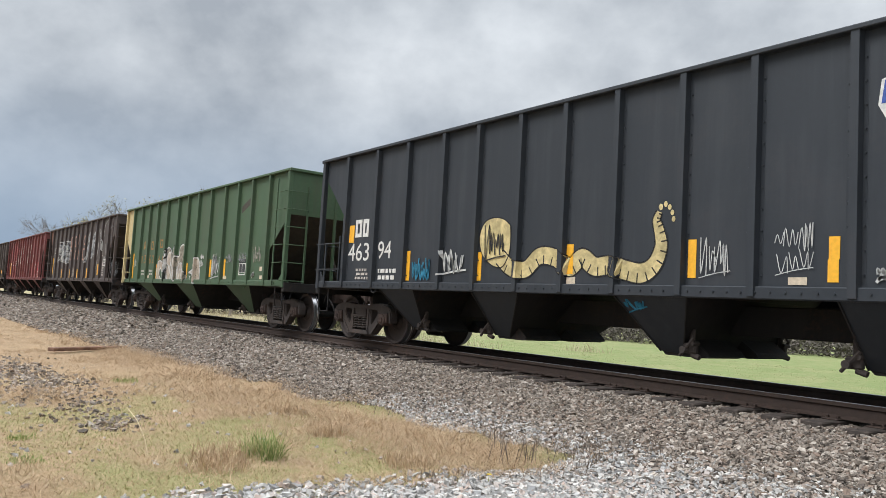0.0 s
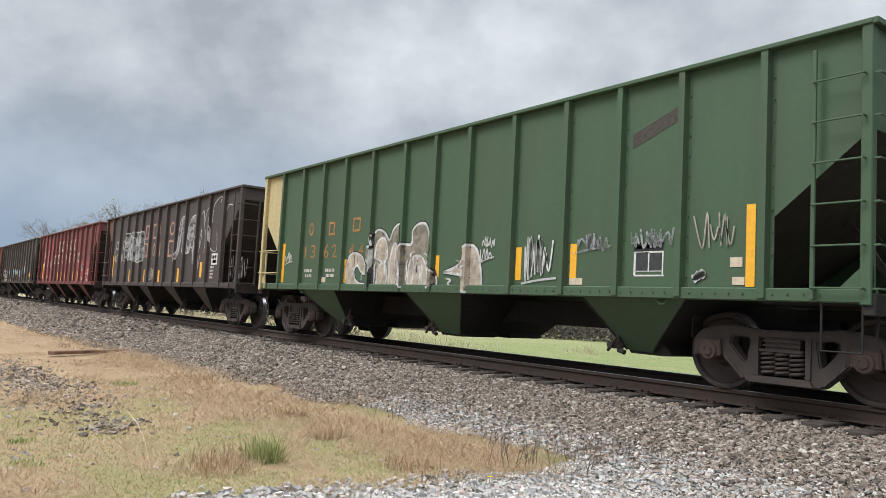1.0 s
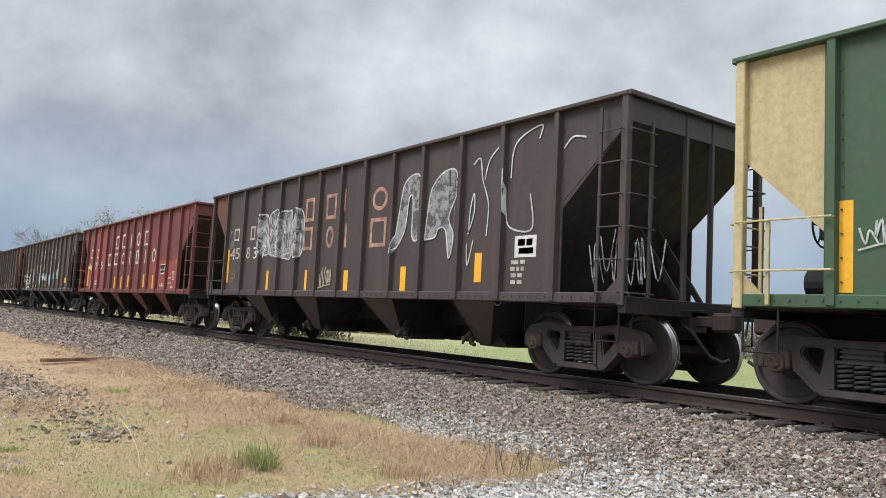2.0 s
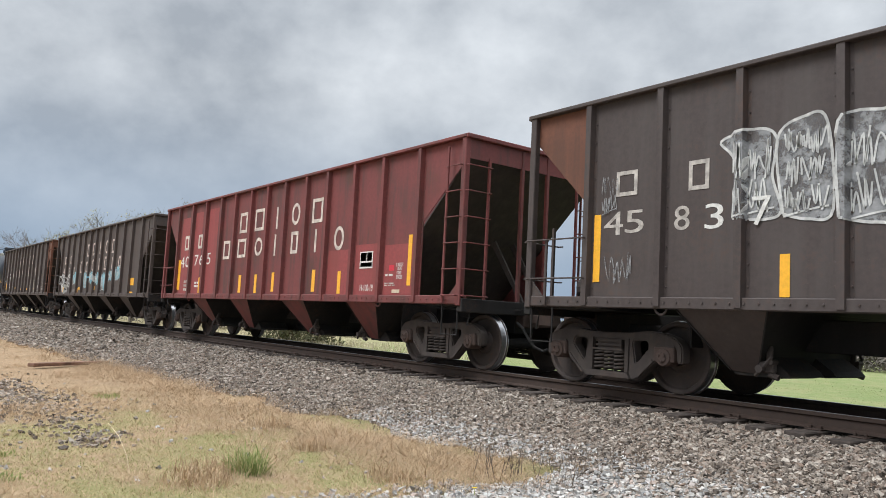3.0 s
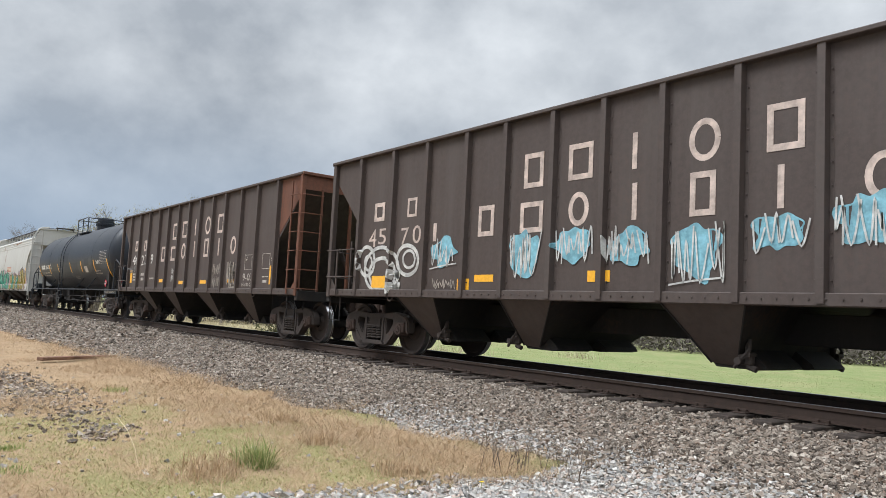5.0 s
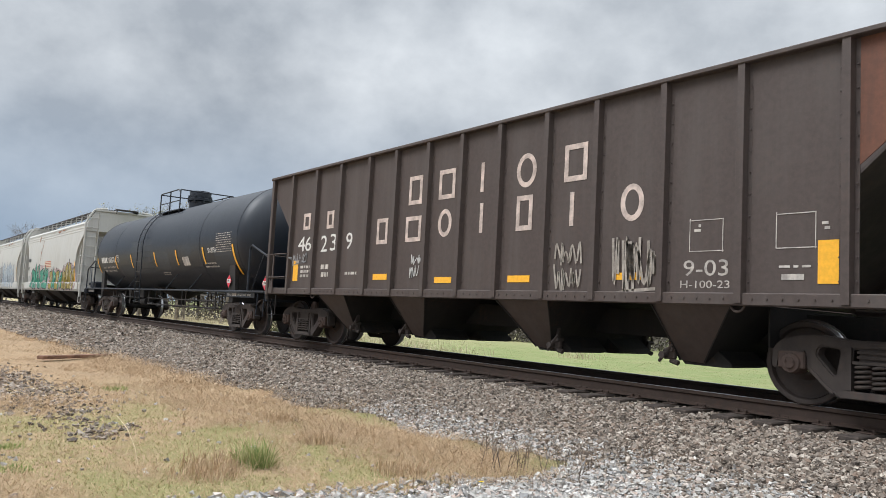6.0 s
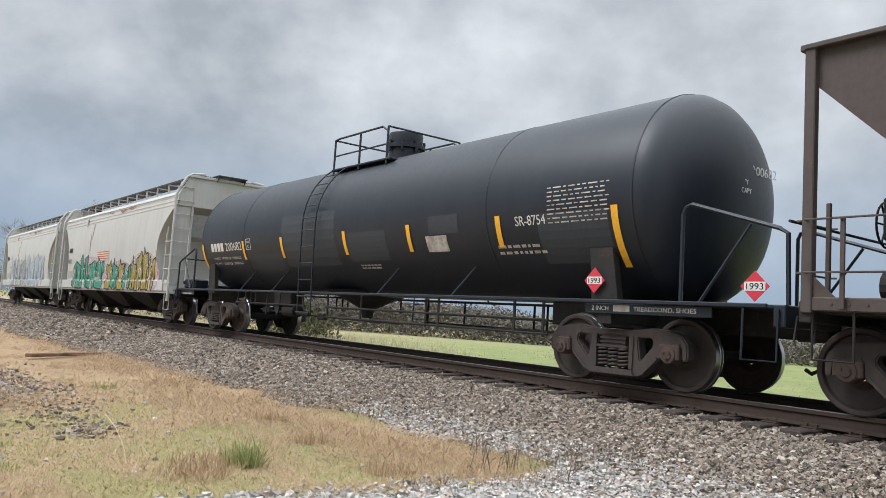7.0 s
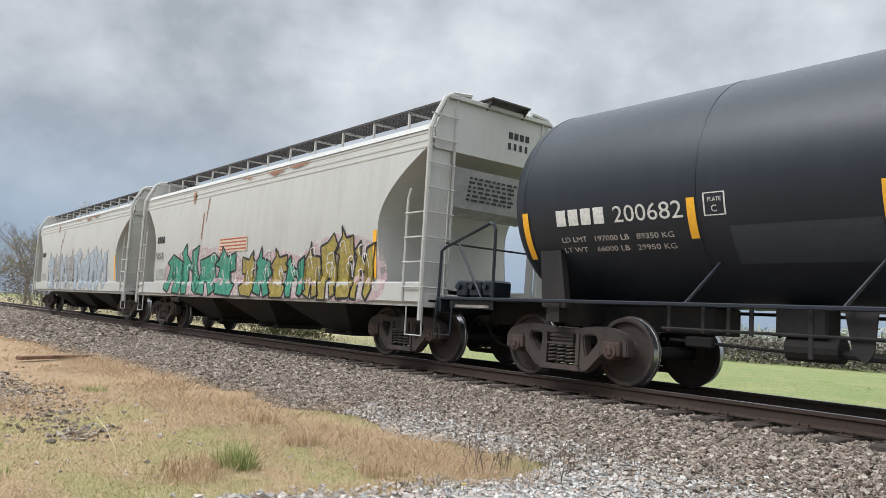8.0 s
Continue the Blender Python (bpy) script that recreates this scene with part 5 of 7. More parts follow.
def bubble(car, pts, fill, line, width=0.05, shadow=0.0):
    """A filled sprayed shape with a sprayed outline."""
    LAYER[0] = (LAYER[0] + 0.0013) % 0.012
    coat = LAYER[0]
    curve = curve_points(pts + pts[:1], 6)
    if fill:
        bm = bmesh.new()
        filled(bm, curve[:-1], lambda x, z: side_depth(x) - coat)
        part("graffiti_fill", bm, G[fill], car, "sprayed colour fill")
    if shadow:
        bm = bmesh.new()
        stroke(bm, curve, shadow, lambda x, z: side_depth(x) - coat + 0.0006)
        part("graffiti_outline", bm, G["ink"], car, "dark sprayed outer line")
    bm = bmesh.new()
    stroke(bm, curve, width, lambda x, z: side_depth(x) - coat - 0.0007)
    part("graffiti_outline", bm, G[line], car, "sprayed outline")


def repaint(car, r):
    """A fresher red field over the weathered side."""
    bm = bmesh.new()
    box(bm, r[0], r[1], -SKIN - 0.0015, -SKIN + 0.001, r[2], r[3])
    part("paint_patch", bm, M["freshred"], car, "fresher red repainted patch")


def hopper_skin(out):
    """Depth on the side of a covered hopper, on the sill band or on the curved sheet above it."""
    def deep(x, z):
        if z < 1.335:
            return -1.570 - out
        q = max(0.0, min(1.0, (z - 1.30) / (EAVE - 1.30)))
        return -(1.51 + 0.09 * math.sin(q * math.pi) - 0.03 * q) - out
    return deep


def sway(car, outline, colour, seed):
    """A block of wild-style graffiti: spiky letter shapes of two paints with dark and white edges, unreadable."""
    rng = random.Random(seed)
    xs, zs = [p[0] for p in outline], [p[1] for p in outline]
    x0, x1, z0, z1 = min(xs), max(xs), max(min(zs), 1.0), max(zs)
    tones = {"teal": ("teal", "teal"), "tealolive": ("olive", "teal"), "olive": ("olive", "olive"), "silver": ("grey", "silver"), "grey": ("grey", "grey")}[colour]
    pale = colour in ("silver", "grey")
    n = 4
    step = (x1 - x0) / n
    if not pale:
        bm = bmesh.new()
        curve = curve_points([(x0 - 0.2, z0 + 0.02), (x0 - 0.15, z1 - 0.5), ((x0 + x1) / 2, z1 - 0.12), (x1 + 0.2, z1 - 0.45), (x1 + 0.2, z0 + 0.02), (x0 - 0.2, z0 + 0.02)], 6)
        filled(bm, curve[:-1], hopper_skin(0.002), 10)
        part("graffiti_fill", bm, G["pink"], car, "faint pink sprayed haze")
    for i in range(n):
        g = WILD[rng.randrange(len(WILD))]
        flip = rng.random() < 0.4
        top = z1 - rng.uniform(0.0, 0.3)
        lean = rng.uniform(-0.15, 0.25)
        pts = []
        for u, v in g:
            u = 1 - u if flip else u
            pts.append((x0 + step * (i - 0.06 + 1.15 * (u + lean * (v - 0.5))) + rng.uniform(-0.03, 0.03), z0 + (top - z0) * v + rng.uniform(-0.03, 0.03)))
        bm = bmesh.new()
        filled(bm, pts, hopper_skin(0.005 + 0.0012 * (i % 2)), 10)
        part("graffiti_fill", bm, G[tones[i % 2]], car, "sprayed letter fill")
        fine = []
        for p, q in zip(pts, pts[1:] + pts[:1]):
            fine += [(p[0] + (q[0] - p[0]) * k / 6, p[1] + (q[1] - p[1]) * k / 6) for k in range(6)]
        bm = bmesh.new()
        stroke(bm, fine + fine[:1], 0.05 if not pale else 0.04, hopper_skin(0.008))
        part("graffiti_outline", bm, G["ink" if not pale else "silver"], car, "sprayed outline")
        cx, cz = x0 + step * (i + 0.5), (z0 + top) / 2
        for _ in range(3):
            u, v = cx + rng.uniform(-0.3, 0.3) * step, cz + rng.uniform(-0.35, 0.3)
            bm = bmesh.new()
            stroke(bm, curve_points([(u, v), (u + rng.uniform(-0.1, 0.1), v + 0.16), (u + rng.uniform(0.05, 0.2), v + 0.2), (u + 0.15, v - 0.05)], 5), 0.025, hopper_skin(0.010))
            part("graffiti_highlight", bm, G["white"], car, "white sprayed highlight")


WILD = [
    [(0.05, 0), (0.0, 0.45), (0.1, 0.75), (0.0, 0.8), (0.28, 1.0), (0.3, 0.78), (0.55, 0.62), (0.6, 0.85), (0.95, 0.95), (0.85, 0.6), (1.0, 0.2), (0.8, 0.0), (0.62, 0.1), (0.66, 0.42), (0.4, 0.5), (0.32, 0.0)],
    [(0.0, 0.1), (0.12, 0.6), (0.0, 0.7), (0.3, 0.85), (0.45, 1.05), (0.5, 0.8), (0.9, 0.75), (1.0, 0.45), (0.75, 0.38), (0.95, 0.05), (0.6, 0.0), (0.5, 0.25), (0.4, 0.0)],
    [(0.1, 0.0), (0.0, 0.3), (0.15, 0.5), (0.05, 0.8), (0.4, 0.9), (0.7, 1.0), (1.0, 0.8), (0.8, 0.7), (0.95, 0.4), (1.05, 0.1), (0.75, 0.0), (0.6, 0.3), (0.45, 0.32), (0.5, 0.0)],
    [(0.2, 0.0), (0.05, 0.2), (0.2, 0.6), (-0.05, 0.65), (0.25, 0.9), (0.2, 1.05), (0.5, 0.85), (0.85, 0.9), (0.9, 0.55), (0.7, 0.5), (0.75, 0.3), (1.0, 0.25), (0.85, 0.0)],
]


def hopper_plate(car, r, colour):
    """A pale notice with faint red lines."""
    bm = bmesh.new()
    filled(bm, [(r[0], r[2]), (r[1], r[2]), (r[1], r[3]), (r[0], r[3])], hopper_skin(0.004), 4)
    part("notice", bm, M["beige"], car, "pale notice with red lines")
    bm = bmesh.new()
    for i in range(4):
        z = r[2] + (r[3] - r[2]) * (0.12 + 0.24 * i)
        filled(bm, [(r[0] + 0.04, z), (r[1] - 0.04, z), (r[1] - 0.04, z + 0.035), (r[0] + 0.04, z + 0.035)], hopper_skin(0.007), 1)
    part("notice_print", bm, G[colour], car)


for car in (car_h, car_i):
    bm = bmesh.new()
    filled(bm, [(6.02, 1.40), (6.14, 1.40), (6.14, 2.28), (6.02, 2.28)], hopper_skin(0.004), 5)
    part("reflector", bm, M["yellow"], car, "yellow reflector strip")
    bm = bmesh.new()
    rng = random.Random(6)
    for z0, z1, n in ((2.50, 2.70, 4),):
        for i in range(n):
            filled(bm, [(-6.0 + i * 0.17, z0), (-5.88 + i * 0.17, z0), (-5.88 + i * 0.17, z1), (-6.0 + i * 0.17, z1)], hopper_skin(0.004), 2)
    part("owner_mark", bm, M["ink"], car, "black owner mark shown as plain bars")
    bm = bmesh.new()
    filled(bm, [(-6.05, 1.42), (-5.2, 1.42), (-5.2, 1.72), (-6.05, 1.72)], hopper_skin(0.003), 3)
    part("paint_patch", bm, M["greypatch"], car, "grey overpainted patch")
    # rust running down from the eaves
    bm = bmesh.new()
    for x, zt, zb, q in ((-3.3, 3.85, 3.50, 0.10), (-2.2, 3.6, 2.9, 0.03), (-2.42, 3.2, 2.45, 0.035), (1.6, 3.90, 3.78, 0.5), (2.6, 3.92, 3.84, 0.7), (0.2, 3.90, 3.84, 0.4)):
        filled(bm, [(x - q, zt), (x - q * 0.6, zb + 0.1), (x, zb), (x + q * 0.8, zb + 0.06), (x + q, zt)], hopper_skin(0.026 if zb > 3.4 else 0.003), 4)
    part("rust_streak", bm, G["rust"], car, "orange rust streak")
letters("1053", 0.2, M["ink"], car_h, -6.0, -1.60, 2.02, "number", 0.62)


# black car with the worm
for kind, r in (("frame", (1.45, 1.69, 2.06, 2.41)), ("frame", (1.74, 1.95, 2.06, 2.41)),):
    mark(car_a, kind, r, M["white"], "white owner mark shown as plain shapes")
letters("463", 0.36, M["white"], car_a, 1.21, -SKIN - 0.003, 1.59, "number", 0.8)
letters("94", 0.34, M["white"], car_a, 2.34, -SKIN - 0.003, 1.62, "number", 0.46)
plates("reflector", [(1.21, 1.4, 1.96, 2.31)], M["yellow"], car_a, -SKIN - 0.002, "yellow reflector strip")
plates("reflector", [(3.34, 3.45, 1.21, 1.74)], M["yellow"], car_a, -SKIN - 0.002, "yellow reflector strip")
plates("reflector", [(5.32, 5.46, 1.22, 1.67)], M["yellow"], car_a, -SKIN - 0.002, "yellow reflector strip")
plates("reflector", [(7.3, 7.43, 1.32, 1.73)], M["yellow"], car_a, -SKIN - 0.002, "yellow reflector strip")
plates("reflector", [(9.27, 9.38, 1.27, 1.72)], M["yellow"], car_a, -SKIN - 0.002, "yellow reflector strip")
plates("reflector", [(10.92, 11.03, 1.46, 1.69)], M["yellow"], car_a, -SKIN - 0.002, "yellow reflector strip")
plates("reflector", [(10.91, 11.02, 1.23, 1.46)], M["yellow"], car_a, -SKIN - 0.002, "yellow reflector strip")
plates("label_plate", [(10.5, 10.7, 1.2, 1.28)], M["beige"], car_a, -SKIN - 0.002, "beige label")
plates("label_plate", [(7.32, 7.48, 1.18, 1.28)], M["beige"], car_a, -SKIN - 0.002, "beige label")
print_bars(car_a, (2.38, 3.0, 1.2, 1.45), 2, 3, "white")
print_bars(car_a, (1.52, 2.02, 1.21, 1.45), 3, 4, "faded")
tag(car_a, 11, (3.49, 4.1, 1.22, 1.6), 5, "blue", 0.035)
tag(car_a, 12, (4.38, 5.09, 1.33, 1.73), 5, "white", 0.03)
tag(car_a, 13, (9.43, 9.83, 1.29, 1.75), 6, "white", 0.011)
tag(car_a, 14, (10.36, 10.77, 1.32, 1.84), 4, "white", 0.009)
tag(car_a, 15, (11.38, 11.46, 1.25, 1.36), 2, "white", 0.03)
bubble(car_a, [(6.12, 2.05), (5.96, 2.16), (5.72, 2.2), (5.49, 2.13), (5.38, 1.91), (5.46, 1.64), (5.68, 1.47), (5.93, 1.42), (6.06, 1.54), (6.12, 1.71)], "cream", "ink", 0.02)
worm = curve_points([(5.89, 1.59), (6.15, 1.42), (6.48, 1.39), (6.77, 1.58), (7.11, 1.54), (7.37, 1.41), (7.59, 1.54), (7.82, 1.42), (8.07, 1.43), (8.33, 1.37), (8.6, 1.33), (8.79, 1.44), (8.88, 1.66), (8.84, 1.86), (8.80, 1.98), (8.84, 2.08)], 8)
worm_half = [0.13 if i < 80 else 0.13 - 0.085 * (i - 80) / 40 for i in range(len(worm))]


def worm_edge(s):
    out = []
    for i in range(len(worm)):
        a, c = worm[max(i - 1, 0)], worm[min(i + 1, len(worm) - 1)]
        dx, dz = c[0] - a[0], c[1] - a[1]
        q = math.hypot(dx, dz) or 1.0
        out.append((worm[i][0] - s * dz / q * worm_half[i], worm[i][1] + s * dx / q * worm_half[i]))
    return out


bm = bmesh.new()
_lo, _hi = worm_edge(-1), worm_edge(1)
for i in range(len(worm) - 1):
    bm.faces.new([bm.verts.new((x, side_depth(x), z)) for x, z in (_lo[i], _lo[i + 1], _hi[i + 1], _hi[i])])
part("graffiti_worm", bm, G["cream"], car_a, "cream-yellow sprayed worm")
bm = bmesh.new()
n = len(worm)
for s in (-1, 1):
    edge = worm_edge(s)
    stroke(bm, edge, 0.022, lambda x, z: side_depth(x) - 0.002)
    if s < 0:
        for i in range(6, n - 2, 4):
            stroke(bm, [edge[i], ((edge[i][0] + worm[i][0]) / 2, (edge[i][1] + worm[i][1]) / 2), worm[i]], 0.02, lambda x, z: side_depth(x) - 0.002)
part("graffiti_outline", bm, G["ink"], car_a, "black sprayed outline and belly stripes")
bm = bmesh.new()
for x, z, r in ((8.86, 2.14, 0.032), (8.93, 2.17, 0.030), (8.99, 2.13, 0.028), (9.03, 2.06, 0.028), (9.05, 1.98, 0.028)):
    filled(bm, ring(x, z, r, r * 1.25, 12)[:-1], lambda x, z: side_depth(x) - 0.003)
tagged(part("graffiti_dots", bm, G["cream"], car_a, "cream-yellow sprayed dots"), kind="stuff")
bm = bmesh.new()
for line in scribble(18, 8.28, 8.62, 0.86, 1.0, 4):
    stroke(bm, line, 0.03, lambda x, z: -1.5 + (SILLZ + 0.02 - z) * 0.85 - 0.012)
tagged(part("graffiti_tag", bm, G["blue"], car_a, "unreadable sprayed tag"), kind="stuff")
tag(car_a, 16, (5.52, 6.04, 1.54, 2.09), 4, "ink", 0.022)
# shield-shaped emblem as plain colour fields
shield = [(11.40, 3.20), (11.75, 3.30), (12.10, 3.20), (12.13, 2.95), (12.02, 2.74), (11.75, 2.58), (11.48, 2.74), (11.37, 2.95)]
bm = bmesh.new()
filled(bm, shield, side_depth)
part("emblem", bm, M["white"], car_a, "white and blue shield emblem without writing")
bm = bmesh.new()
filled(bm, [(11.42, 3.185), (11.75, 3.28), (12.08, 3.185), (12.10, 2.96), (11.40, 2.96)], lambda x, z: side_depth(x) - 0.002)
part("emblem_top", bm, M["emblem"], car_a, "blue upper field of the emblem")
# green car
ACTIVE[0] = POSTS_GREEN
for kind, r in (("open", (2.42, 2.63, 2.23, 2.53)), ("frame", (3.35, 3.61, 2.2, 2.49)), ("frame", (4.37, 4.67, 2.23, 2.52)),):
    mark(car_b, kind, r, M["ochre"], "faded orange owner mark shown as plain shapes")
letters("1", 0.28, M["ochre"], car_b, 2.28, -SKIN - 0.003, 1.74, "number", 0.07)
letters("3", 0.3, M["ochre"], car_b, 2.56, -SKIN - 0.003, 1.74, "number", 0.23)
letters("6", 0.31, M["ochre"], car_b, 3.19, -SKIN - 0.003, 1.72, "number", 0.2)
letters("2", 0.29, M["ochre"], car_b, 3.54, -SKIN - 0.003, 1.73, "number", 0.21)
letters("4", 0.27, M["ochre"], car_b, 4.26, -SKIN - 0.003, 1.73, "number", 0.21)
letters("4", 0.26, M["ochre"], car_b, 4.65, -SKIN - 0.003, 1.73, "number", 0.16)
plates("reflector", [(1.11, 1.25, 1.2, 2.11)], M["yellow"], car_b, -SKIN - 0.002, "yellow reflector strip")
plates("reflector", [(4.08, 4.19, 1.2, 1.68)], M["yellow"], car_b, -SKIN - 0.002, "yellow reflector strip")
plates("reflector", [(7.27, 7.37, 1.22, 1.68)], M["yellow"], car_b, -SKIN - 0.002, "yellow reflector strip")
plates("reflector", [(9.3, 9.42, 1.26, 1.75)], M["yellow"], car_b, -SKIN - 0.002, "yellow reflector strip")
plates("reflector", [(10.41, 10.53, 1.29, 1.76)], M["yellow"], car_b, -SKIN - 0.002, "yellow reflector strip")
plates("reflector", [(13.05, 13.16, 1.19, 2.1)], M["yellow"], car_b, -SKIN - 0.002, "yellow reflector strip")
plates("label_plate", [(3.12, 3.33, 1.21, 1.32)], M["beige"], car_b, -SKIN - 0.002, "beige label")
plates("label_plate", [(12.86, 13.01, 1.41, 1.52)], M["beige"], car_b, -SKIN - 0.002, "beige label")
plates("label_plate", [(12.89, 13.04, 1.21, 1.3)], M["beige"], car_b, -SKIN - 0.002, "beige label")
plates("label_plate", [(10.41, 10.65, 1.2, 1.29)], M["beige"], car_b, -SKIN - 0.002, "beige label")
plates("data_plate", [(11.51, 11.95, 1.63, 1.73)], M["ink"], car_b, -SKIN - 0.002, "black data stencil")
print_bars(car_b, (11.53, 11.92, 1.64, 1.71), 1, 21, "white")
plates("data_plate", [(11.55, 11.73, 1.38, 1.61)], M["patchdark"], car_b, -SKIN - 0.002, "dark data stencil field")
plates("data_plate", [(11.75, 11.93, 1.38, 1.6)], M["patchdark"], car_b, -SKIN - 0.002, "dark data stencil field")
plates("data_frame", [(11.51, 11.96, 1.6, 1.62)], M["white"], car_b, -SKIN - 0.002, "white stencil frame")
plates("data_frame", [(11.52, 11.97, 1.31, 1.33)], M["white"], car_b, -SKIN - 0.002, "white stencil frame")
plates("data_frame", [(11.51, 11.54, 1.33, 1.61)], M["white"], car_b, -SKIN - 0.002, "white stencil frame")
plates("data_frame", [(11.94, 11.96, 1.33, 1.6)], M["white"], car_b, -SKIN - 0.002, "white stencil frame")
plates("data_frame", [(11.73, 11.75, 1.38, 1.61)], M["white"], car_b, -SKIN - 0.002, "white stencil frame")
plates("data_frame", [(11.55, 11.94, 1.37, 1.38)], M["white"], car_b, -SKIN - 0.002, "white stencil frame")
print_bars(car_b, (2.3, 2.66, 1.3, 1.52), 2, 22, "faded")
print_bars(car_b, (3.29, 3.69, 1.3, 1.52), 2, 23, "faded")
tag(car_b, 24, (9.45, 10.16, 1.23, 1.95), 8, "white", 0.03)
tag(car_b, 25, (10.51, 11.13, 1.65, 1.88), 6, "silver", 0.03)
tag(car_b, 26, (11.41, 12.12, 1.66, 1.92), 6, "silver", 0.03)
tag(car_b, 27, (1.3, 1.7, 1.63, 1.9), 5, "white", 0.02)
tag(car_b, 28, (8.48, 8.81, 1.56, 1.95), 4, "white", 0.02)
tag(car_b, 29, (12.39, 12.91, 1.63, 2.05), 5, "purple", 0.02)
tag(car_b, 30, (12.4, 12.53, 1.27, 1.37), 2, "white", 0.06)
bubble(car_b, [(4.23, 1.11), (4.19, 1.5), (4.33, 1.76), (4.59, 1.79), (4.81, 1.71), (4.96, 1.49), (4.95, 1.38), (4.8, 1.42), (4.63, 1.55), (4.52, 1.46), (4.57, 1.28), (4.76, 1.19), (4.99, 1.18), (4.99, 1.1)], "tan", "white", 0.045, 0.08)
bubble(car_b, [(5.21, 1.12), (5.21, 1.48), (5.05, 1.7), (5.07, 1.88), (5.2, 1.92), (5.17, 2.09), (5.34, 2.22), (5.59, 2.16), (5.77, 2.01), (5.89, 2.2), (6.07, 2.29), (6.16, 2.21), (6.18, 1.95), (6.16, 1.66), (6.22, 1.4), (6.14, 1.13)], "umber", "white", 0.045, 0.085)
bubble(car_b, [(6.27, 1.13), (6.24, 1.47), (6.16, 1.73), (6.25, 1.9), (6.51, 1.91), (6.53, 2.14), (6.69, 2.25), (6.9, 2.25), (7.02, 2.11), (7.08, 1.87), (7.14, 1.81), (7.09, 1.63), (7.16, 1.45), (7.26, 1.39), (7.26, 1.15)], "umber", "white", 0.045, 0.085)
bubble(car_b, [(5.38, 1.14), (5.42, 1.48), (5.61, 1.58), (5.73, 1.41), (5.69, 1.14)], "tan", "white", 0.04)
bubble(car_b, [(5.27, 1.69), (5.35, 1.97), (5.55, 2.06), (5.68, 1.95), (5.73, 1.68), (5.61, 1.6)], "tan", "white", 0.04)
bubble(car_b, [(5.82, 1.18), (5.84, 1.67), (5.95, 1.93), (6.07, 1.8), (6.07, 1.18)], "tan", "white", 0.04)
bubble(car_b, [(6.44, 1.18), (6.5, 1.59), (6.73, 1.69), (6.96, 1.57), (7.03, 1.19)], "tan", "white", 0.04)
bubble(car_b, [(6.59, 1.15), (6.64, 1.46), (6.78, 1.5), (6.83, 1.39), (6.79, 1.15)], "tan", "white", 0.04)
bubble(car_b, [(6.64, 1.92), (6.69, 2.12), (6.85, 2.17), (6.96, 2.02), (6.98, 1.87), (6.83, 1.7)], "tan", "white", 0.04)
bubble(car_b, [(7.51, 1.39), (7.92, 1.52), (8.09, 1.78), (8.28, 1.81), (8.43, 1.63), (8.5, 1.12), (8.04, 1.1), (8.02, 1.32), (7.75, 1.37)], "tan", "white", 0.045, 0.08)
# white sprayed streaks through the bubbles
rng = random.Random(95)
for x0, x1, z0, z1, n in ((5.12, 6.15, 1.15, 2.1, 11), (6.22, 7.15, 1.15, 2.0, 10), (4.25, 4.9, 1.14, 1.6, 3), (7.7, 8.4, 1.14, 1.7, 4)):
    for i in range(n):
        x = x0 + (x1 - x0) * (i + rng.uniform(0.1, 0.9)) / n
        z, q = rng.uniform(z0, z0 + (z1 - z0) * 0.5), rng.uniform(0.25, 0.5) * (z1 - z0)
        w = rng.uniform(-0.12, 0.12)
        bm = bmesh.new()
        stroke(bm, curve_points([(x, z), (x + w, z + q * 0.4), (x + w * 0.3, z + q * 0.8), (x + w * 1.6, z + q)], 6), rng.uniform(0.02, 0.05), lambda x, z: side_depth(x) - 0.0150, True)
        part("graffiti_highlight", bm, G[rng.choice(("white", "white", "tan"))], car_b, "white sprayed highlight")
bm = bmesh.new()
filled(bm, [(11.43, 3.13), (11.43, 2.94), (12.15, 3.21), (12.15, 3.39)], side_depth)
part("paint_patch", bm, M["brownpatch"], car_b, "dark brown slanting overpaint")
# dark brown car with silver blocks
ACTIVE[0] = POSTS
for kind, r in (("frame", (1.54, 1.87, 2.46, 2.78)), ("frame", (2.61, 2.88, 2.43, 2.78)),):
    mark(car_c, kind, r, M["faded"], "faded pale owner mark shown as plain shapes")
letters("4", 0.31, M["faded"], car_c, 1.35, -SKIN - 0.003, 1.97, "number", 0.31)
letters("5", 0.3, M["faded"], car_c, 1.69, -SKIN - 0.003, 1.98, "number", 0.29)
letters("8", 0.3, M["faded"], car_c, 2.42, -SKIN - 0.003, 1.97, "number", 0.21)
letters("3", 0.3, M["white"], car_c, 2.83, -SKIN - 0.003, 1.96, "number", 0.24)
letters("7", 0.33, M["white"], car_c, 3.42, -SKIN - 0.022, 1.96, "number", 0.22)
for kind, r in (("frame", (5.59, 6.0, 2.69, 3.21)), ("frame", (6.55, 6.98, 2.68, 3.21)), ("frame", (5.57, 5.98, 2.06, 2.57)), ("open", (6.59, 6.92, 2.07, 2.53)),):
    mark(car_c, kind, r, M["rusty"], "rust-stained owner mark shown as plain shapes")
for kind, r in (("bar", (7.11, 7.52, 2.79, 3.26)), ("ring", (8.39, 8.92, 2.71, 3.16)), ("bar", (7.26, 7.59, 2.05, 2.54)), ("frame", (8.37, 8.93, 2.01, 2.57)),):
    mark(car_c, kind, r, M["rusty"], "rust-stained owner mark shown as plain shapes")
plates("reflector", [(1.19, 1.3, 1.37, 2.25)], M["yellow"], car_c, -SKIN - 0.002, "yellow reflector strip")
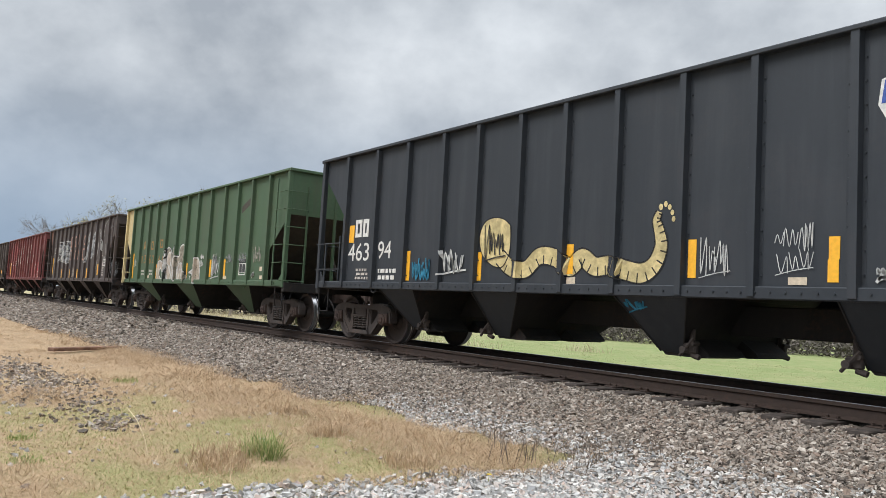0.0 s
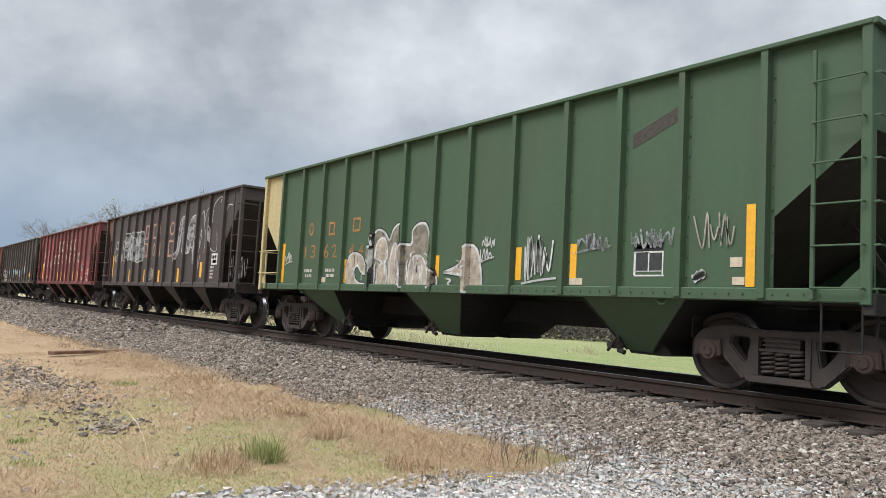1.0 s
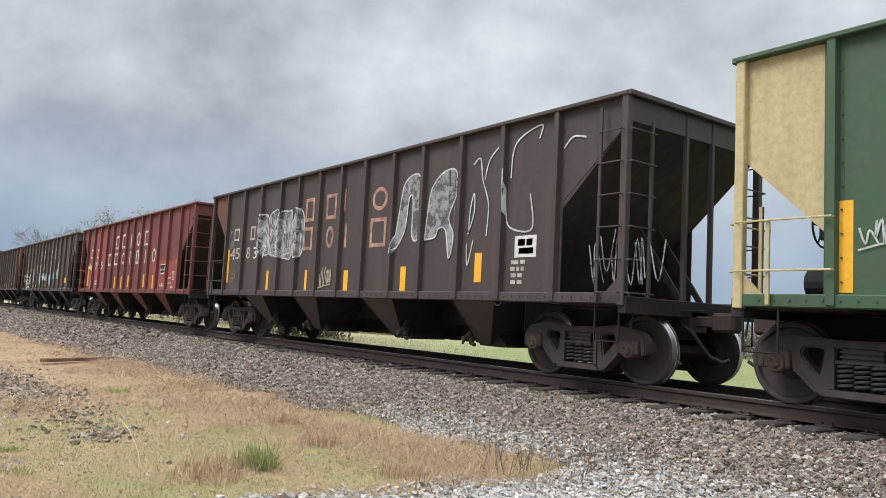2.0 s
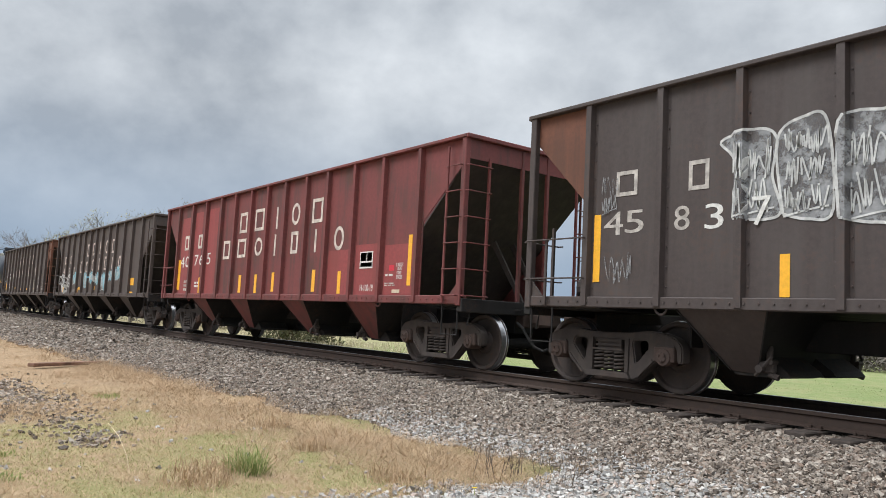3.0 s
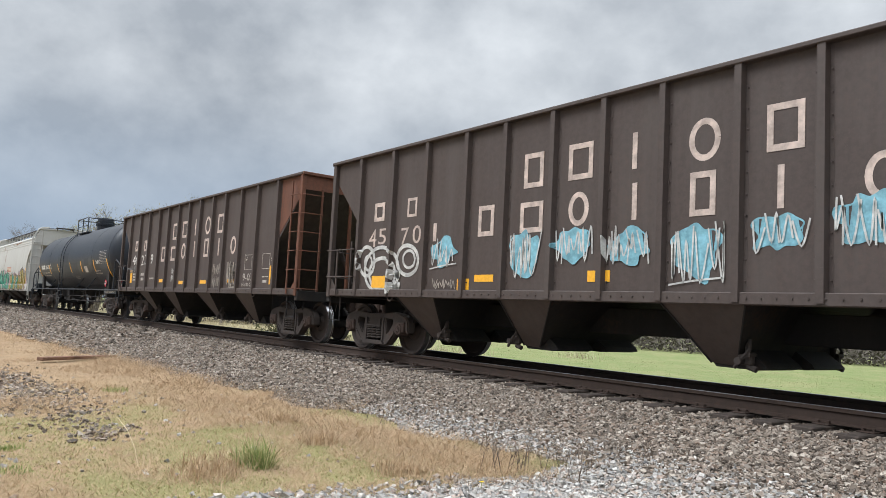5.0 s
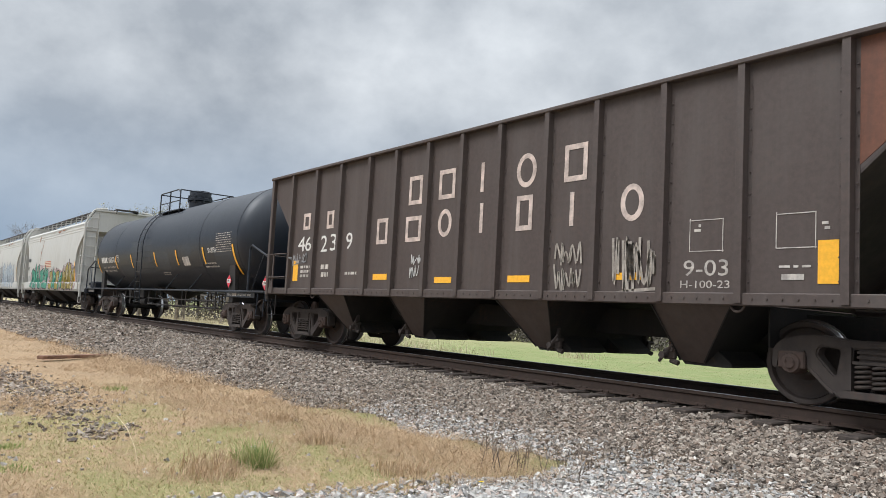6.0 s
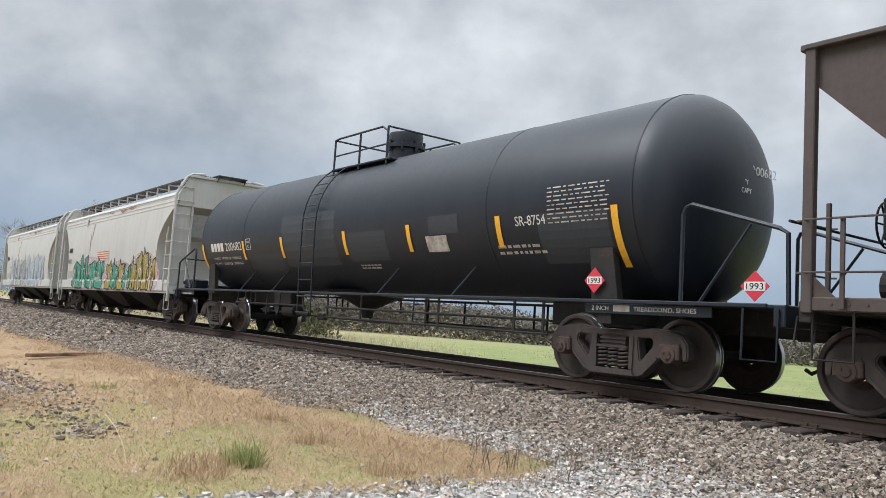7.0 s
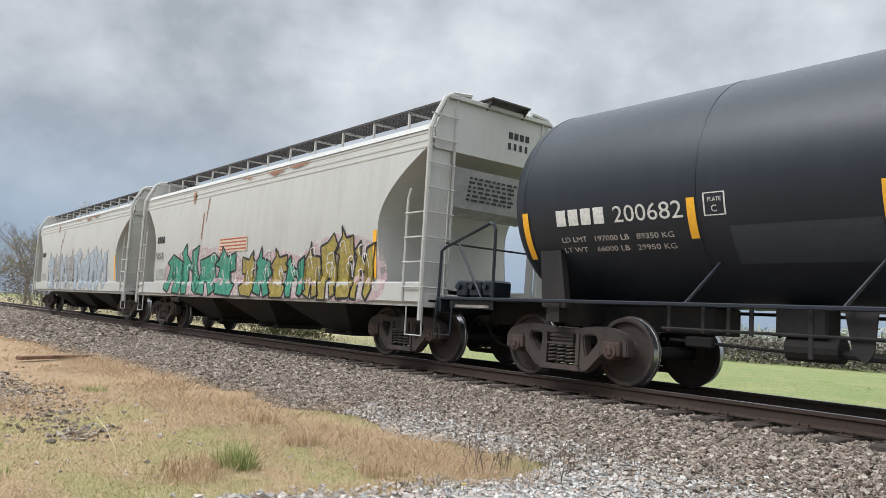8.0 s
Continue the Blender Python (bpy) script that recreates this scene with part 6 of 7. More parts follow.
plates("reflector", [(3.73, 3.84, 1.19, 1.64)], M["yellow"], car_c, -SKIN - 0.002, "yellow reflector strip")
plates("reflector", [(5.74, 5.84, 1.19, 1.62)], M["yellow"], car_c, -SKIN - 0.002, "yellow reflector strip")
plates("reflector", [(7.45, 7.62, 1.13, 1.59)], M["yellow"], car_c, -SKIN - 0.002, "yellow reflector strip")
plates("reflector", [(9.49, 9.66, 1.14, 1.62)], M["yellow"], car_c, -SKIN - 0.002, "yellow reflector strip")
plates("reflector", [(11.58, 11.75, 1.33, 1.79)], M["yellow"], car_c, -SKIN - 0.002, "yellow reflector strip")
bubble(car_c, [(3.18, 2.06), (3.2, 2.69), (3.03, 2.95), (3.5, 3.02), (3.69, 2.87), (3.64, 2.49), (3.74, 2.1), (3.55, 2.02)], "silver", "white", 0.03)
bubble(car_c, [(3.76, 2.06), (3.69, 2.87), (3.99, 3.07), (4.22, 2.98), (4.28, 2.07), (4.03, 1.99)], "silver", "white", 0.03)
bubble(car_c, [(4.37, 1.97), (4.36, 2.93), (4.74, 3.0), (4.95, 2.91), (4.99, 1.98), (4.69, 1.91)], "silver", "white", 0.03)
bubble(car_c, [(5.05, 1.96), (4.94, 2.5), (5.14, 2.97), (5.37, 3.0), (5.56, 2.76), (5.56, 2.11), (5.36, 1.92)], "silver", "white", 0.03)
tag(car_c, 40, (3.21, 3.67, 2.08, 2.9), 6, "white", 0.02)
tag(car_c, 41, (3.77, 4.24, 2.05, 2.98), 6, "white", 0.02)
tag(car_c, 42, (4.42, 4.94, 1.97, 2.92), 6, "white", 0.02)
tag(car_c, 43, (5.04, 5.51, 1.97, 2.9), 6, "white", 0.02)
bubble(car_c, [(9.20, 1.87), (9.36, 2.60), (9.48, 3.10), (9.76, 3.26), (9.99, 3.18), (10.02, 2.70), (9.98, 2.12), (9.80, 2.16), (9.78, 2.80), (9.66, 2.84), (9.55, 2.24)], "silver", "white", 0.03)
bubble(car_c, [(10.19, 2.07), (10.26, 2.60), (10.34, 2.94), (10.62, 3.18), (10.98, 3.20), (11.07, 2.85), (10.86, 2.42), (11.00, 2.10), (10.90, 1.73), (10.78, 2.20), (10.58, 2.24), (10.48, 2.10)], "silver", "white", 0.03)
bm = bmesh.new()
for line in ([(11.38, 2.10), (11.52, 2.45), (11.50, 2.75), (11.42, 2.50), (11.40, 2.10)], [(11.45, 3.22), (11.62, 3.30), (11.70, 2.95), (11.86, 2.55), (11.84, 2.05)], [(11.75, 2.95), (11.85, 3.25), (12.05, 3.42)],
             [(12.36, 2.90), (12.45, 3.42), (12.98, 3.62), (12.95, 3.42)], [(12.25, 3.05), (12.28, 2.40), (12.40, 2.14), (12.86, 2.10), (12.80, 2.62)], [(13.45, 3.20), (13.62, 3.34), (13.86, 3.30)], [(11.36, 1.95), (11.40, 1.60), (11.52, 2.0)]):
    stroke(bm, curve_points(line, 6), 0.026, lambda x, z: side_depth(x) - 0.010)
tagged(part("graffiti_lines", bm, G["white"], car_c, "thin white sprayed lines"), kind="stuff")
tag(car_c, 44, (6.4, 6.94, 1.25, 1.68), 5, "tan", 0.025)
tag(car_c, 45, (1.30, 1.56, 2.25, 2.75), 3, "silver", 0.012)
tag(car_c, 48, (1.36, 1.80, 1.35, 1.75), 4, "silver", 0.014)
tag(car_c, 46, (13.81, 15.31, 1.28, 2.05), 7, "silver", 0.02)
plates("label_plate", [(12.5, 12.96, 1.69, 2.01)], M["white"], car_c, -SKIN - 0.002, "white data label")
plates("label_print", [(12.57, 12.72, 1.86, 1.96)], M["ink"], car_c, -SKIN - 0.002, "black print")
plates("label_print", [(12.75, 12.88, 1.86, 1.96)], M["ink"], car_c, -SKIN - 0.002, "black print")
plates("label_print", [(12.59, 12.9, 1.74, 1.83)], M["ink"], car_c, -SKIN - 0.002, "black print")
print_bars(car_c, (12.42, 12.73, 1.28, 1.67), 4, 47, "faded")
# red car
for kind, r in (("frame", (5.56, 6.0, 2.71, 3.22)), ("frame", (6.47, 6.98, 2.71, 3.24)), ("bar", (7.62, 7.76, 2.69, 3.2)), ("ring", (8.43, 8.83, 2.72, 3.21)), ("frame", (9.4, 9.86, 2.7, 3.22)), ("frame", (4.58, 5.0, 2.08, 2.56)), ("frame", (5.51, 6.01, 2.09, 2.56)), ("open", (6.54, 6.97, 2.1, 2.54)), ("bar", (7.6, 7.73, 2.07, 2.56)), ("frame", (8.48, 8.81, 2.08, 2.57)), ("bar", (9.56, 9.67, 2.07, 2.56)), ("open", (10.4, 10.79, 2.07, 2.56)), ("frame", (1.59, 1.91, 2.44, 2.86)), ("frame", (2.68, 2.97, 2.45, 2.84)),):
    mark(car_d, kind, r, M["pale"], "pale owner mark shown as plain shapes")
letters("4", 0.33, M["white"], car_d, 1.33, -SKIN - 0.003, 1.94, "number", 0.32)
letters("0", 0.33, M["white"], car_d, 1.74, -SKIN - 0.003, 1.94, "number", 0.3)
letters("7", 0.32, M["white"], car_d, 2.47, -SKIN - 0.003, 1.97, "number", 0.29)
letters("6", 0.31, M["white"], car_d, 2.86, -SKIN - 0.003, 1.98, "number", 0.28)
letters("5", 0.33, M["white"], car_d, 3.43, -SKIN - 0.003, 1.98, "number", 0.26)
plates("reflector", [(1.16, 1.37, 1.29, 2.17)], M["yellow"], car_d, -SKIN - 0.002, "yellow reflector strip")
plates("reflector", [(5.71, 5.86, 1.21, 1.65)], M["yellow"], car_d, -SKIN - 0.002, "yellow reflector strip")
plates("reflector", [(6.66, 6.79, 1.2, 1.65)], M["yellow"], car_d, -SKIN - 0.002, "yellow reflector strip")
plates("reflector", [(7.61, 7.74, 1.24, 1.68)], M["yellow"], car_d, -SKIN - 0.002, "yellow reflector strip")
plates("reflector", [(9.56, 9.7, 1.24, 1.7)], M["yellow"], car_d, -SKIN - 0.002, "yellow reflector strip")
plates("reflector", [(10.64, 10.76, 1.2, 1.65)], M["yellow"], car_d, -SKIN - 0.002, "yellow reflector strip")
plates("reflector", [(13.05, 13.16, 1.35, 2.24)], M["yellow"], car_d, -SKIN - 0.002, "yellow reflector strip")
plates("reflector", [(2.91, 2.99, 1.2, 1.64)], M["yellow"], car_d, -SKIN - 0.002, "yellow reflector strip")
plates("label_plate", [(11.46, 11.91, 1.68, 2.0)], M["white"], car_d, -SKIN - 0.002, "white framed data label")
plates("label_print", [(11.48, 11.69, 1.82, 1.98)], M["ink"], car_d, -SKIN - 0.002, "black data field")
plates("label_print", [(11.71, 11.88, 1.82, 1.98)], M["ink"], car_d, -SKIN - 0.002, "black data field")
plates("label_print", [(11.49, 11.89, 1.71, 1.79)], M["ink"], car_d, -SKIN - 0.002, "black data field")
letters("H-100-19", 0.13, M["white"], car_d, 11.51, -SKIN - 0.003, 1.25, "number", 0.45)
letters("2 INCH", 0.07, M["white"], car_d, 12.69, -SKIN - 0.003, 1.69, "number", 0.22)
letters("TREAD", 0.06, M["white"], car_d, 12.72, -SKIN - 0.003, 1.63, "number", 0.17)
letters("COND", 0.06, M["white"], car_d, 12.73, -SKIN - 0.003, 1.55, "number", 0.14)
letters("SHOES", 0.07, M["white"], car_d, 12.72, -SKIN - 0.003, 1.47, "number", 0.18)
print_bars(car_d, (12.33, 12.64, 1.51, 1.57), 1, 50, "white")
print_bars(car_d, (12.33, 12.68, 1.34, 1.41), 2, 51, "faded")
print_bars(car_d, (1.68, 2.1, 1.24, 1.58), 3, 52, "faded")
print_bars(car_d, (2.57, 2.96, 1.34, 1.53), 2, 53, "white")
plates("label_plate", [(12.48, 12.64, 1.62, 1.72)], M["placard"], car_d, -SKIN - 0.002, "pink-red square")
plates("card_holder", [(12.6, 12.84, 1.22, 1.28)], M["beige"], car_d, -SKIN - 0.002, "pale card holder")
repaint(car_d, (11.19, 12.05, 1.11, 2.14))
repaint(car_d, (12.26, 13.22, 1.09, 2.09))
repaint(car_d, (1.28, 1.91, 1.13, 3.4))
repaint(car_d, (2.28, 2.91, 1.14, 3.49))
repaint(car_d, (3.4, 4.06, 1.12, 3.51))
repaint(car_d, (10.14, 11.05, 1.13, 2.07))
# dark brown car with light blue tags
for kind, r in (("frame", (1.58, 1.93, 2.46, 2.81)), ("frame", (2.68, 2.97, 2.47, 2.81)),):
    mark(car_e, kind, r, M["rose"], "pale rose owner mark shown as plain shapes")
letters("4", 0.35, M["rose"], car_e, 1.43, -SKIN - 0.003, 1.98, "number", 0.26)
letters("5", 0.31, M["rose"], car_e, 1.76, -SKIN - 0.003, 2.02, "number", 0.26)
letters("7", 0.32, M["rose"], car_e, 2.52, -SKIN - 0.003, 1.98, "number", 0.23)
letters("0", 0.33, M["rose"], car_e, 2.88, -SKIN - 0.003, 1.99, "number", 0.25)
letters("1", 0.33, M["rose"], car_e, 3.49, -SKIN - 0.003, 2.0, "number", 0.09)
plates("reflector", [(0.98, 1.07, 1.09, 1.53)], M["yellow"], car_e, -SKIN - 0.002, "yellow reflector strip")
plates("reflector", [(0.29, 0.68, 1.07, 1.18)], M["yellow"], car_e, -SKIN - 0.002, "yellow reflector strip")
plates("reflector", [(1.61, 2.07, 1.21, 1.43)], M["yellow"], car_e, -SKIN - 0.002, "yellow reflector strip")
plates("reflector", [(4.28, 4.38, 1.14, 1.61)], M["yellow"], car_e, -SKIN - 0.002, "yellow reflector strip")
plates("reflector", [(4.64, 5.09, 1.31, 1.42)], M["yellow"], car_e, -SKIN - 0.002, "yellow reflector strip")
bubble(car_e, [(2.53, 1.52), (2.44, 1.28), (2.17, 1.13), (1.81, 1.12), (1.49, 1.28), (1.36, 1.54), (1.46, 1.8), (1.76, 1.95), (2.12, 1.93), (2.41, 1.76)], "", "white", 0.07)
bubble(car_e, [(2.4, 1.46), (2.33, 1.29), (2.13, 1.19), (1.85, 1.18), (1.61, 1.29), (1.51, 1.47), (1.59, 1.65), (1.82, 1.75), (2.09, 1.74), (2.31, 1.63)], "", "white", 0.07)
bubble(car_e, [(1.68, 1.7), (1.64, 1.55), (1.51, 1.45), (1.34, 1.45), (1.19, 1.55), (1.12, 1.72), (1.17, 1.88), (1.3, 1.98), (1.48, 1.97), (1.62, 1.86)], "", "white", 0.07)
bubble(car_e, [(1.59, 1.68), (1.57, 1.6), (1.51, 1.55), (1.43, 1.55), (1.36, 1.61), (1.33, 1.69), (1.35, 1.77), (1.41, 1.81), (1.49, 1.81), (1.56, 1.76)], "", "white", 0.05)
bubble(car_e, [(3.1, 1.69), (3.05, 1.54), (2.89, 1.45), (2.69, 1.45), (2.51, 1.55), (2.43, 1.71), (2.49, 1.87), (2.66, 1.96), (2.87, 1.94), (3.03, 1.84)], "", "white", 0.07)
bubble(car_e, [(3.0, 1.71), (2.97, 1.62), (2.88, 1.57), (2.77, 1.57), (2.67, 1.63), (2.63, 1.72), (2.66, 1.81), (2.75, 1.86), (2.87, 1.86), (2.96, 1.8)], "", "white", 0.05)
tag(car_e, 60, (2.23, 2.56, 1.14, 1.54), 4, "white", 0.06)
for i, (x, z0, z1) in enumerate(((3.82, 1.55, 2.04), (5.78, 1.36, 2.06), (6.74, 1.55, 2.05), (7.66, 1.52, 2.02), (8.64, 1.28, 1.98), (9.62, 1.60, 2.05), (10.56, 1.60, 2.20))):
    rng = random.Random(600 + i)
    m = (z0 + z1) / 2
    pts = []
    for k in range(16):
        a = k * math.tau / 16
        q = rng.uniform(0.62, 1.15)
        pts.append((x + 0.34 * q * math.cos(a), m + (z1 - z0) * 0.5 * q * math.sin(a)))
    bubble(car_e, pts, "sky", "sky", 0.02)
    tag(car_e, 620 + i, (x - 0.36, x + 0.36, z0, z1), 6, "white", 0.022)
tag(car_e, 64, (3.51, 4.17, 1.19, 1.4), 6, "purple", 0.02)
plates("reflector", [(6.99, 7.37, 1.3, 1.45)], M["yellow"], car_e, -SKIN - 0.002, "yellow reflector strip")
plates("reflector", [(4.21, 4.51, 1.16, 1.36)], M["yellow"], car_e, -SKIN - 0.002, "yellow reflector strip")
plates("reflector", [(12.06, 12.67, 1.45, 1.7)], M["yellow"], car_e, -SKIN - 0.002, "yellow reflector strip")
plates("reflector", [(11.97, 12.59, 1.1, 1.23)], M["yellow"], car_e, -SKIN - 0.002, "yellow reflector strip")
# last open hopper
for kind, r in (("frame", (5.69, 6.09, 2.68, 3.19)), ("frame", (6.58, 7.02, 2.7, 3.2)), ("bar", (7.66, 7.77, 2.73, 3.2)), ("ring", (8.51, 8.93, 2.7, 3.21)), ("frame", (9.49, 9.91, 2.69, 3.21)), ("frame", (4.68, 5.05, 2.02, 2.5)), ("frame", (5.64, 6.11, 2.02, 2.47)), ("open", (6.6, 6.97, 2.06, 2.53)), ("bar", (7.68, 7.78, 2.08, 2.55)), ("frame", (8.54, 8.88, 2.06, 2.58)), ("bar", (9.61, 9.7, 2.07, 2.54)), ("open", (10.5, 10.87, 2.07, 2.55)), ("frame", (1.62, 1.94, 2.46, 2.82)), ("frame", (2.69, 2.98, 2.43, 2.8)),):
    mark(car_f, kind, r, M["rose"], "pale rose owner mark shown as plain shapes")
    if kind != "frame" or r[0] > 3.2:
        mark(car_e, kind, r, M["rose"], "pale rose owner mark shown as plain shapes")
letters("4", 0.34, M["white"], car_f, 1.42, -SKIN - 0.003, 1.99, "number", 0.33)
letters("6", 0.32, M["white"], car_f, 1.77, -SKIN - 0.003, 1.99, "number", 0.27)
letters("2", 0.36, M["white"], car_f, 2.49, -SKIN - 0.003, 1.95, "number", 0.26)
letters("3", 0.36, M["white"], car_f, 2.89, -SKIN - 0.003, 1.96, "number", 0.26)
letters("9", 0.34, M["white"], car_f, 3.54, -SKIN - 0.003, 1.97, "number", 0.24)
plates("reflector", [(1.26, 1.49, 1.34, 1.79)], M["yellow"], car_f, -SKIN - 0.002, "yellow reflector strip")
plates("reflector", [(4.63, 5.11, 1.35, 1.46)], M["yellow"], car_f, -SKIN - 0.002, "yellow reflector strip")
plates("reflector", [(6.58, 7.04, 1.29, 1.39)], M["yellow"], car_f, -SKIN - 0.002, "yellow reflector strip")
plates("reflector", [(8.41, 8.88, 1.3, 1.4)], M["yellow"], car_f, -SKIN - 0.002, "yellow reflector strip")
plates("reflector", [(10.42, 10.88, 1.33, 1.42)], M["yellow"], car_f, -SKIN - 0.002, "yellow reflector strip")
plates("reflector", [(13.05, 13.26, 1.28, 1.72)], M["yellow"], car_f, -SKIN - 0.002, "yellow reflector strip")
plates("data_frame", [(11.53, 11.98, 2.01, 2.02)], M["faded"], car_f, -SKIN - 0.002, "pale stencil frame")
plates("data_frame", [(11.55, 11.99, 1.65, 1.66)], M["faded"], car_f, -SKIN - 0.002, "pale stencil frame")
plates("data_frame", [(11.54, 11.55, 1.65, 2.04)], M["faded"], car_f, -SKIN - 0.002, "pale stencil frame")
plates("data_frame", [(11.97, 11.98, 1.64, 2.01)], M["faded"], car_f, -SKIN - 0.002, "pale stencil frame")
plates("data_frame", [(12.6, 13.03, 2.01, 2.02)], M["faded"], car_f, -SKIN - 0.002, "pale stencil frame")
plates("data_frame", [(12.6, 13.04, 1.65, 1.66)], M["faded"], car_f, -SKIN - 0.002, "pale stencil frame")
plates("data_frame", [(12.6, 12.61, 1.65, 2.04)], M["faded"], car_f, -SKIN - 0.002, "pale stencil frame")
plates("data_frame", [(13.02, 13.03, 1.64, 2.01)], M["faded"], car_f, -SKIN - 0.002, "pale stencil frame")
letters("9-03", 0.19, M["faded"], car_f, 11.47, -SKIN - 0.003, 1.37, "number", 0.58)
letters("H-100-23", 0.09, M["faded"], car_f, 11.43, -SKIN - 0.003, 1.23, "number", 0.64)
print_bars(car_f, (13.06, 13.17, 1.82, 1.92), 2, 70, "faded")
print_bars(car_f, (12.62, 12.98, 1.44, 1.48), 1, 71, "faded")
print_bars(car_f, (11.6, 11.69, 1.87, 1.98), 2, 72, "faded")
print_bars(car_f, (1.59, 2.06, 1.4, 1.69), 3, 73, "faded")
print_bars(car_f, (2.53, 2.87, 1.39, 1.71), 2, 74, "faded")
print_bars(car_f, (3.54, 4.02, 1.44, 1.53), 1, 75, "faded")
plates("card_holder", [(12.67, 12.91, 1.32, 1.38)], M["faded"], car_f, -SKIN - 0.002, "pale card holder")
tag(car_f, 76, (5.84, 6.19, 1.38, 1.8), 4, "white", 0.018)
tag(car_f, 77, (9.34, 9.88, 1.18, 1.84), 6, "purple", 0.03)
tag(car_f, 78, (10.32, 11.11, 1.16, 1.87), 9, "purple", 0.04)
tag(car_f, 79, (1.18, 1.87, 1.7, 1.96), 4, "silver", 0.03)
# covered hoppers
sway(car_h, [(-4.93, 0.99), (-4.81, 1.98), (-3.99, 2.09), (-3.41, 1.95), (-2.63, 2.24), (-2.37, 2.39), (-1.98, 2.07), (-0.93, 1.97), (-0.25, 1.74), (-0.06, 1.32), (-0.26, 0.97), (-2.31, 0.9)], "teal", 80)
sway(car_h, [(0.45, 0.92), (0.48, 1.46), (0.26, 1.73), (0.96, 1.92), (1.27, 2.17), (1.62, 1.9), (2.15, 2.14), (2.47, 1.88), (3.24, 1.92), (3.47, 1.44), (3.28, 0.95)], "tealolive", 81)
sway(car_h, [(3.64, 0.95), (3.69, 1.44), (3.47, 2.03), (3.94, 2.13), (4.31, 2.4), (4.5, 2.17), (4.92, 2.26), (5.37, 2.02), (5.69, 1.8), (6.0, 1.63), (6.04, 1.33), (5.8, 0.97)], "olive", 82)
hopper_plate(car_h, (-1.15, 0.55, 2.09, 2.44), "red")
sway(car_i, [(-4.32, 1.18), (-4.59, 2.49), (-1.18, 2.77), (-0.16, 2.26), (0.17, 1.03)], "silver", 83)
sway(car_i, [(0.55, 1.04), (0.23, 2.25), (1.72, 2.67), (3.8, 2.7), (4.62, 1.94), (5.09, 1.07)], "grey", 84)
# ---- surroundings ----


def lump():
    """A rough cube, the blank of a broken stone."""
    v = np.array([(x, y, z) for x in (-1, 1) for y in (-1, 1) for z in (-1, 1)], float) * 0.62
    t = np.array([(0, 1, 3), (0, 3, 2), (4, 6, 7), (4, 7, 5), (0, 4, 5), (0, 5, 1), (2, 3, 7), (2, 7, 6), (0, 2, 6), (0, 6, 4), (1, 5, 7), (1, 7, 3)])
    return v, t


def triangles(name, verts, tris, mat):
    me = bpy.data.meshes.new(name)
    me.vertices.add(len(verts))
    me.vertices.foreach_set("co", np.ascontiguousarray(verts, dtype=np.float32).ravel())
    me.loops.add(len(tris) * 3)
    me.loops.foreach_set("vertex_index", np.ascontiguousarray(tris, dtype=np.int32).ravel())
    me.polygons.add(len(tris))
    me.polygons.foreach_set("loop_start", np.arange(0, len(tris) * 3, 3, dtype=np.int32))
    me.update(calc_edges=True)
    me.shade_flat()
    me.materials.append(mat)
    return me


def stones(name, places, sizes, mat, seed, label):
    """Crushed stones: flattened, broken lumps, each turned its own way."""
    rng = np.random.default_rng(seed)
    v, t = lump()
    n = len(places)
    shape = v[None] * (1 + rng.uniform(-0.62, 0.55, (n, 8, 3)))
    shape = shape * rng.uniform(0.6, 1.55, (n, 1, 3)) * np.array([1.2, 0.95, 0.72])
    # lying flat more or less: turned about the upright, tipped a little
    turn, tip, side = rng.uniform(0, math.tau, n), rng.normal(0, 0.5, n), rng.normal(0, 0.5, n)
    q = np.stack([np.cos(turn / 2), tip / 2 * np.cos(turn / 2), side / 2, np.sin(turn / 2)], 1)
    q /= np.linalg.norm(q, axis=1, keepdims=True)
    w, x, y, z = q.T
    r = np.stack([np.stack([1 - 2 * (y * y + z * z), 2 * (x * y - z * w), 2 * (x * z + y * w)], 1),
                  np.stack([2 * (x * y + z * w), 1 - 2 * (x * x + z * z), 2 * (y * z - x * w)], 1),
                  np.stack([2 * (x * z - y * w), 2 * (y * z + x * w), 1 - 2 * (x * x + y * y)], 1)], 1)
    pts = np.einsum("nij,nkj->nki", r, shape) * np.asarray(sizes)[:, None, None] + np.asarray(places)[:, None, :]
    tris = t[None] + (np.arange(n) * 8)[:, None, None]
    ob = new(name, triangles(name, pts.reshape(-1, 3), tris.reshape(-1, 3), mat))
    return tagged(ob, label, "gravel", kind="stuff")


def scatter(rng, x0, x1, y0, y1, per_m2, keep):
    out = []
    for _ in range(int((x1 - x0) * (y1 - y0) * per_m2)):
        x, y = rng.uniform(x0, x1), rng.uniform(y0, y1)
        if keep(x, y):
            out.append((x, y))
    return out


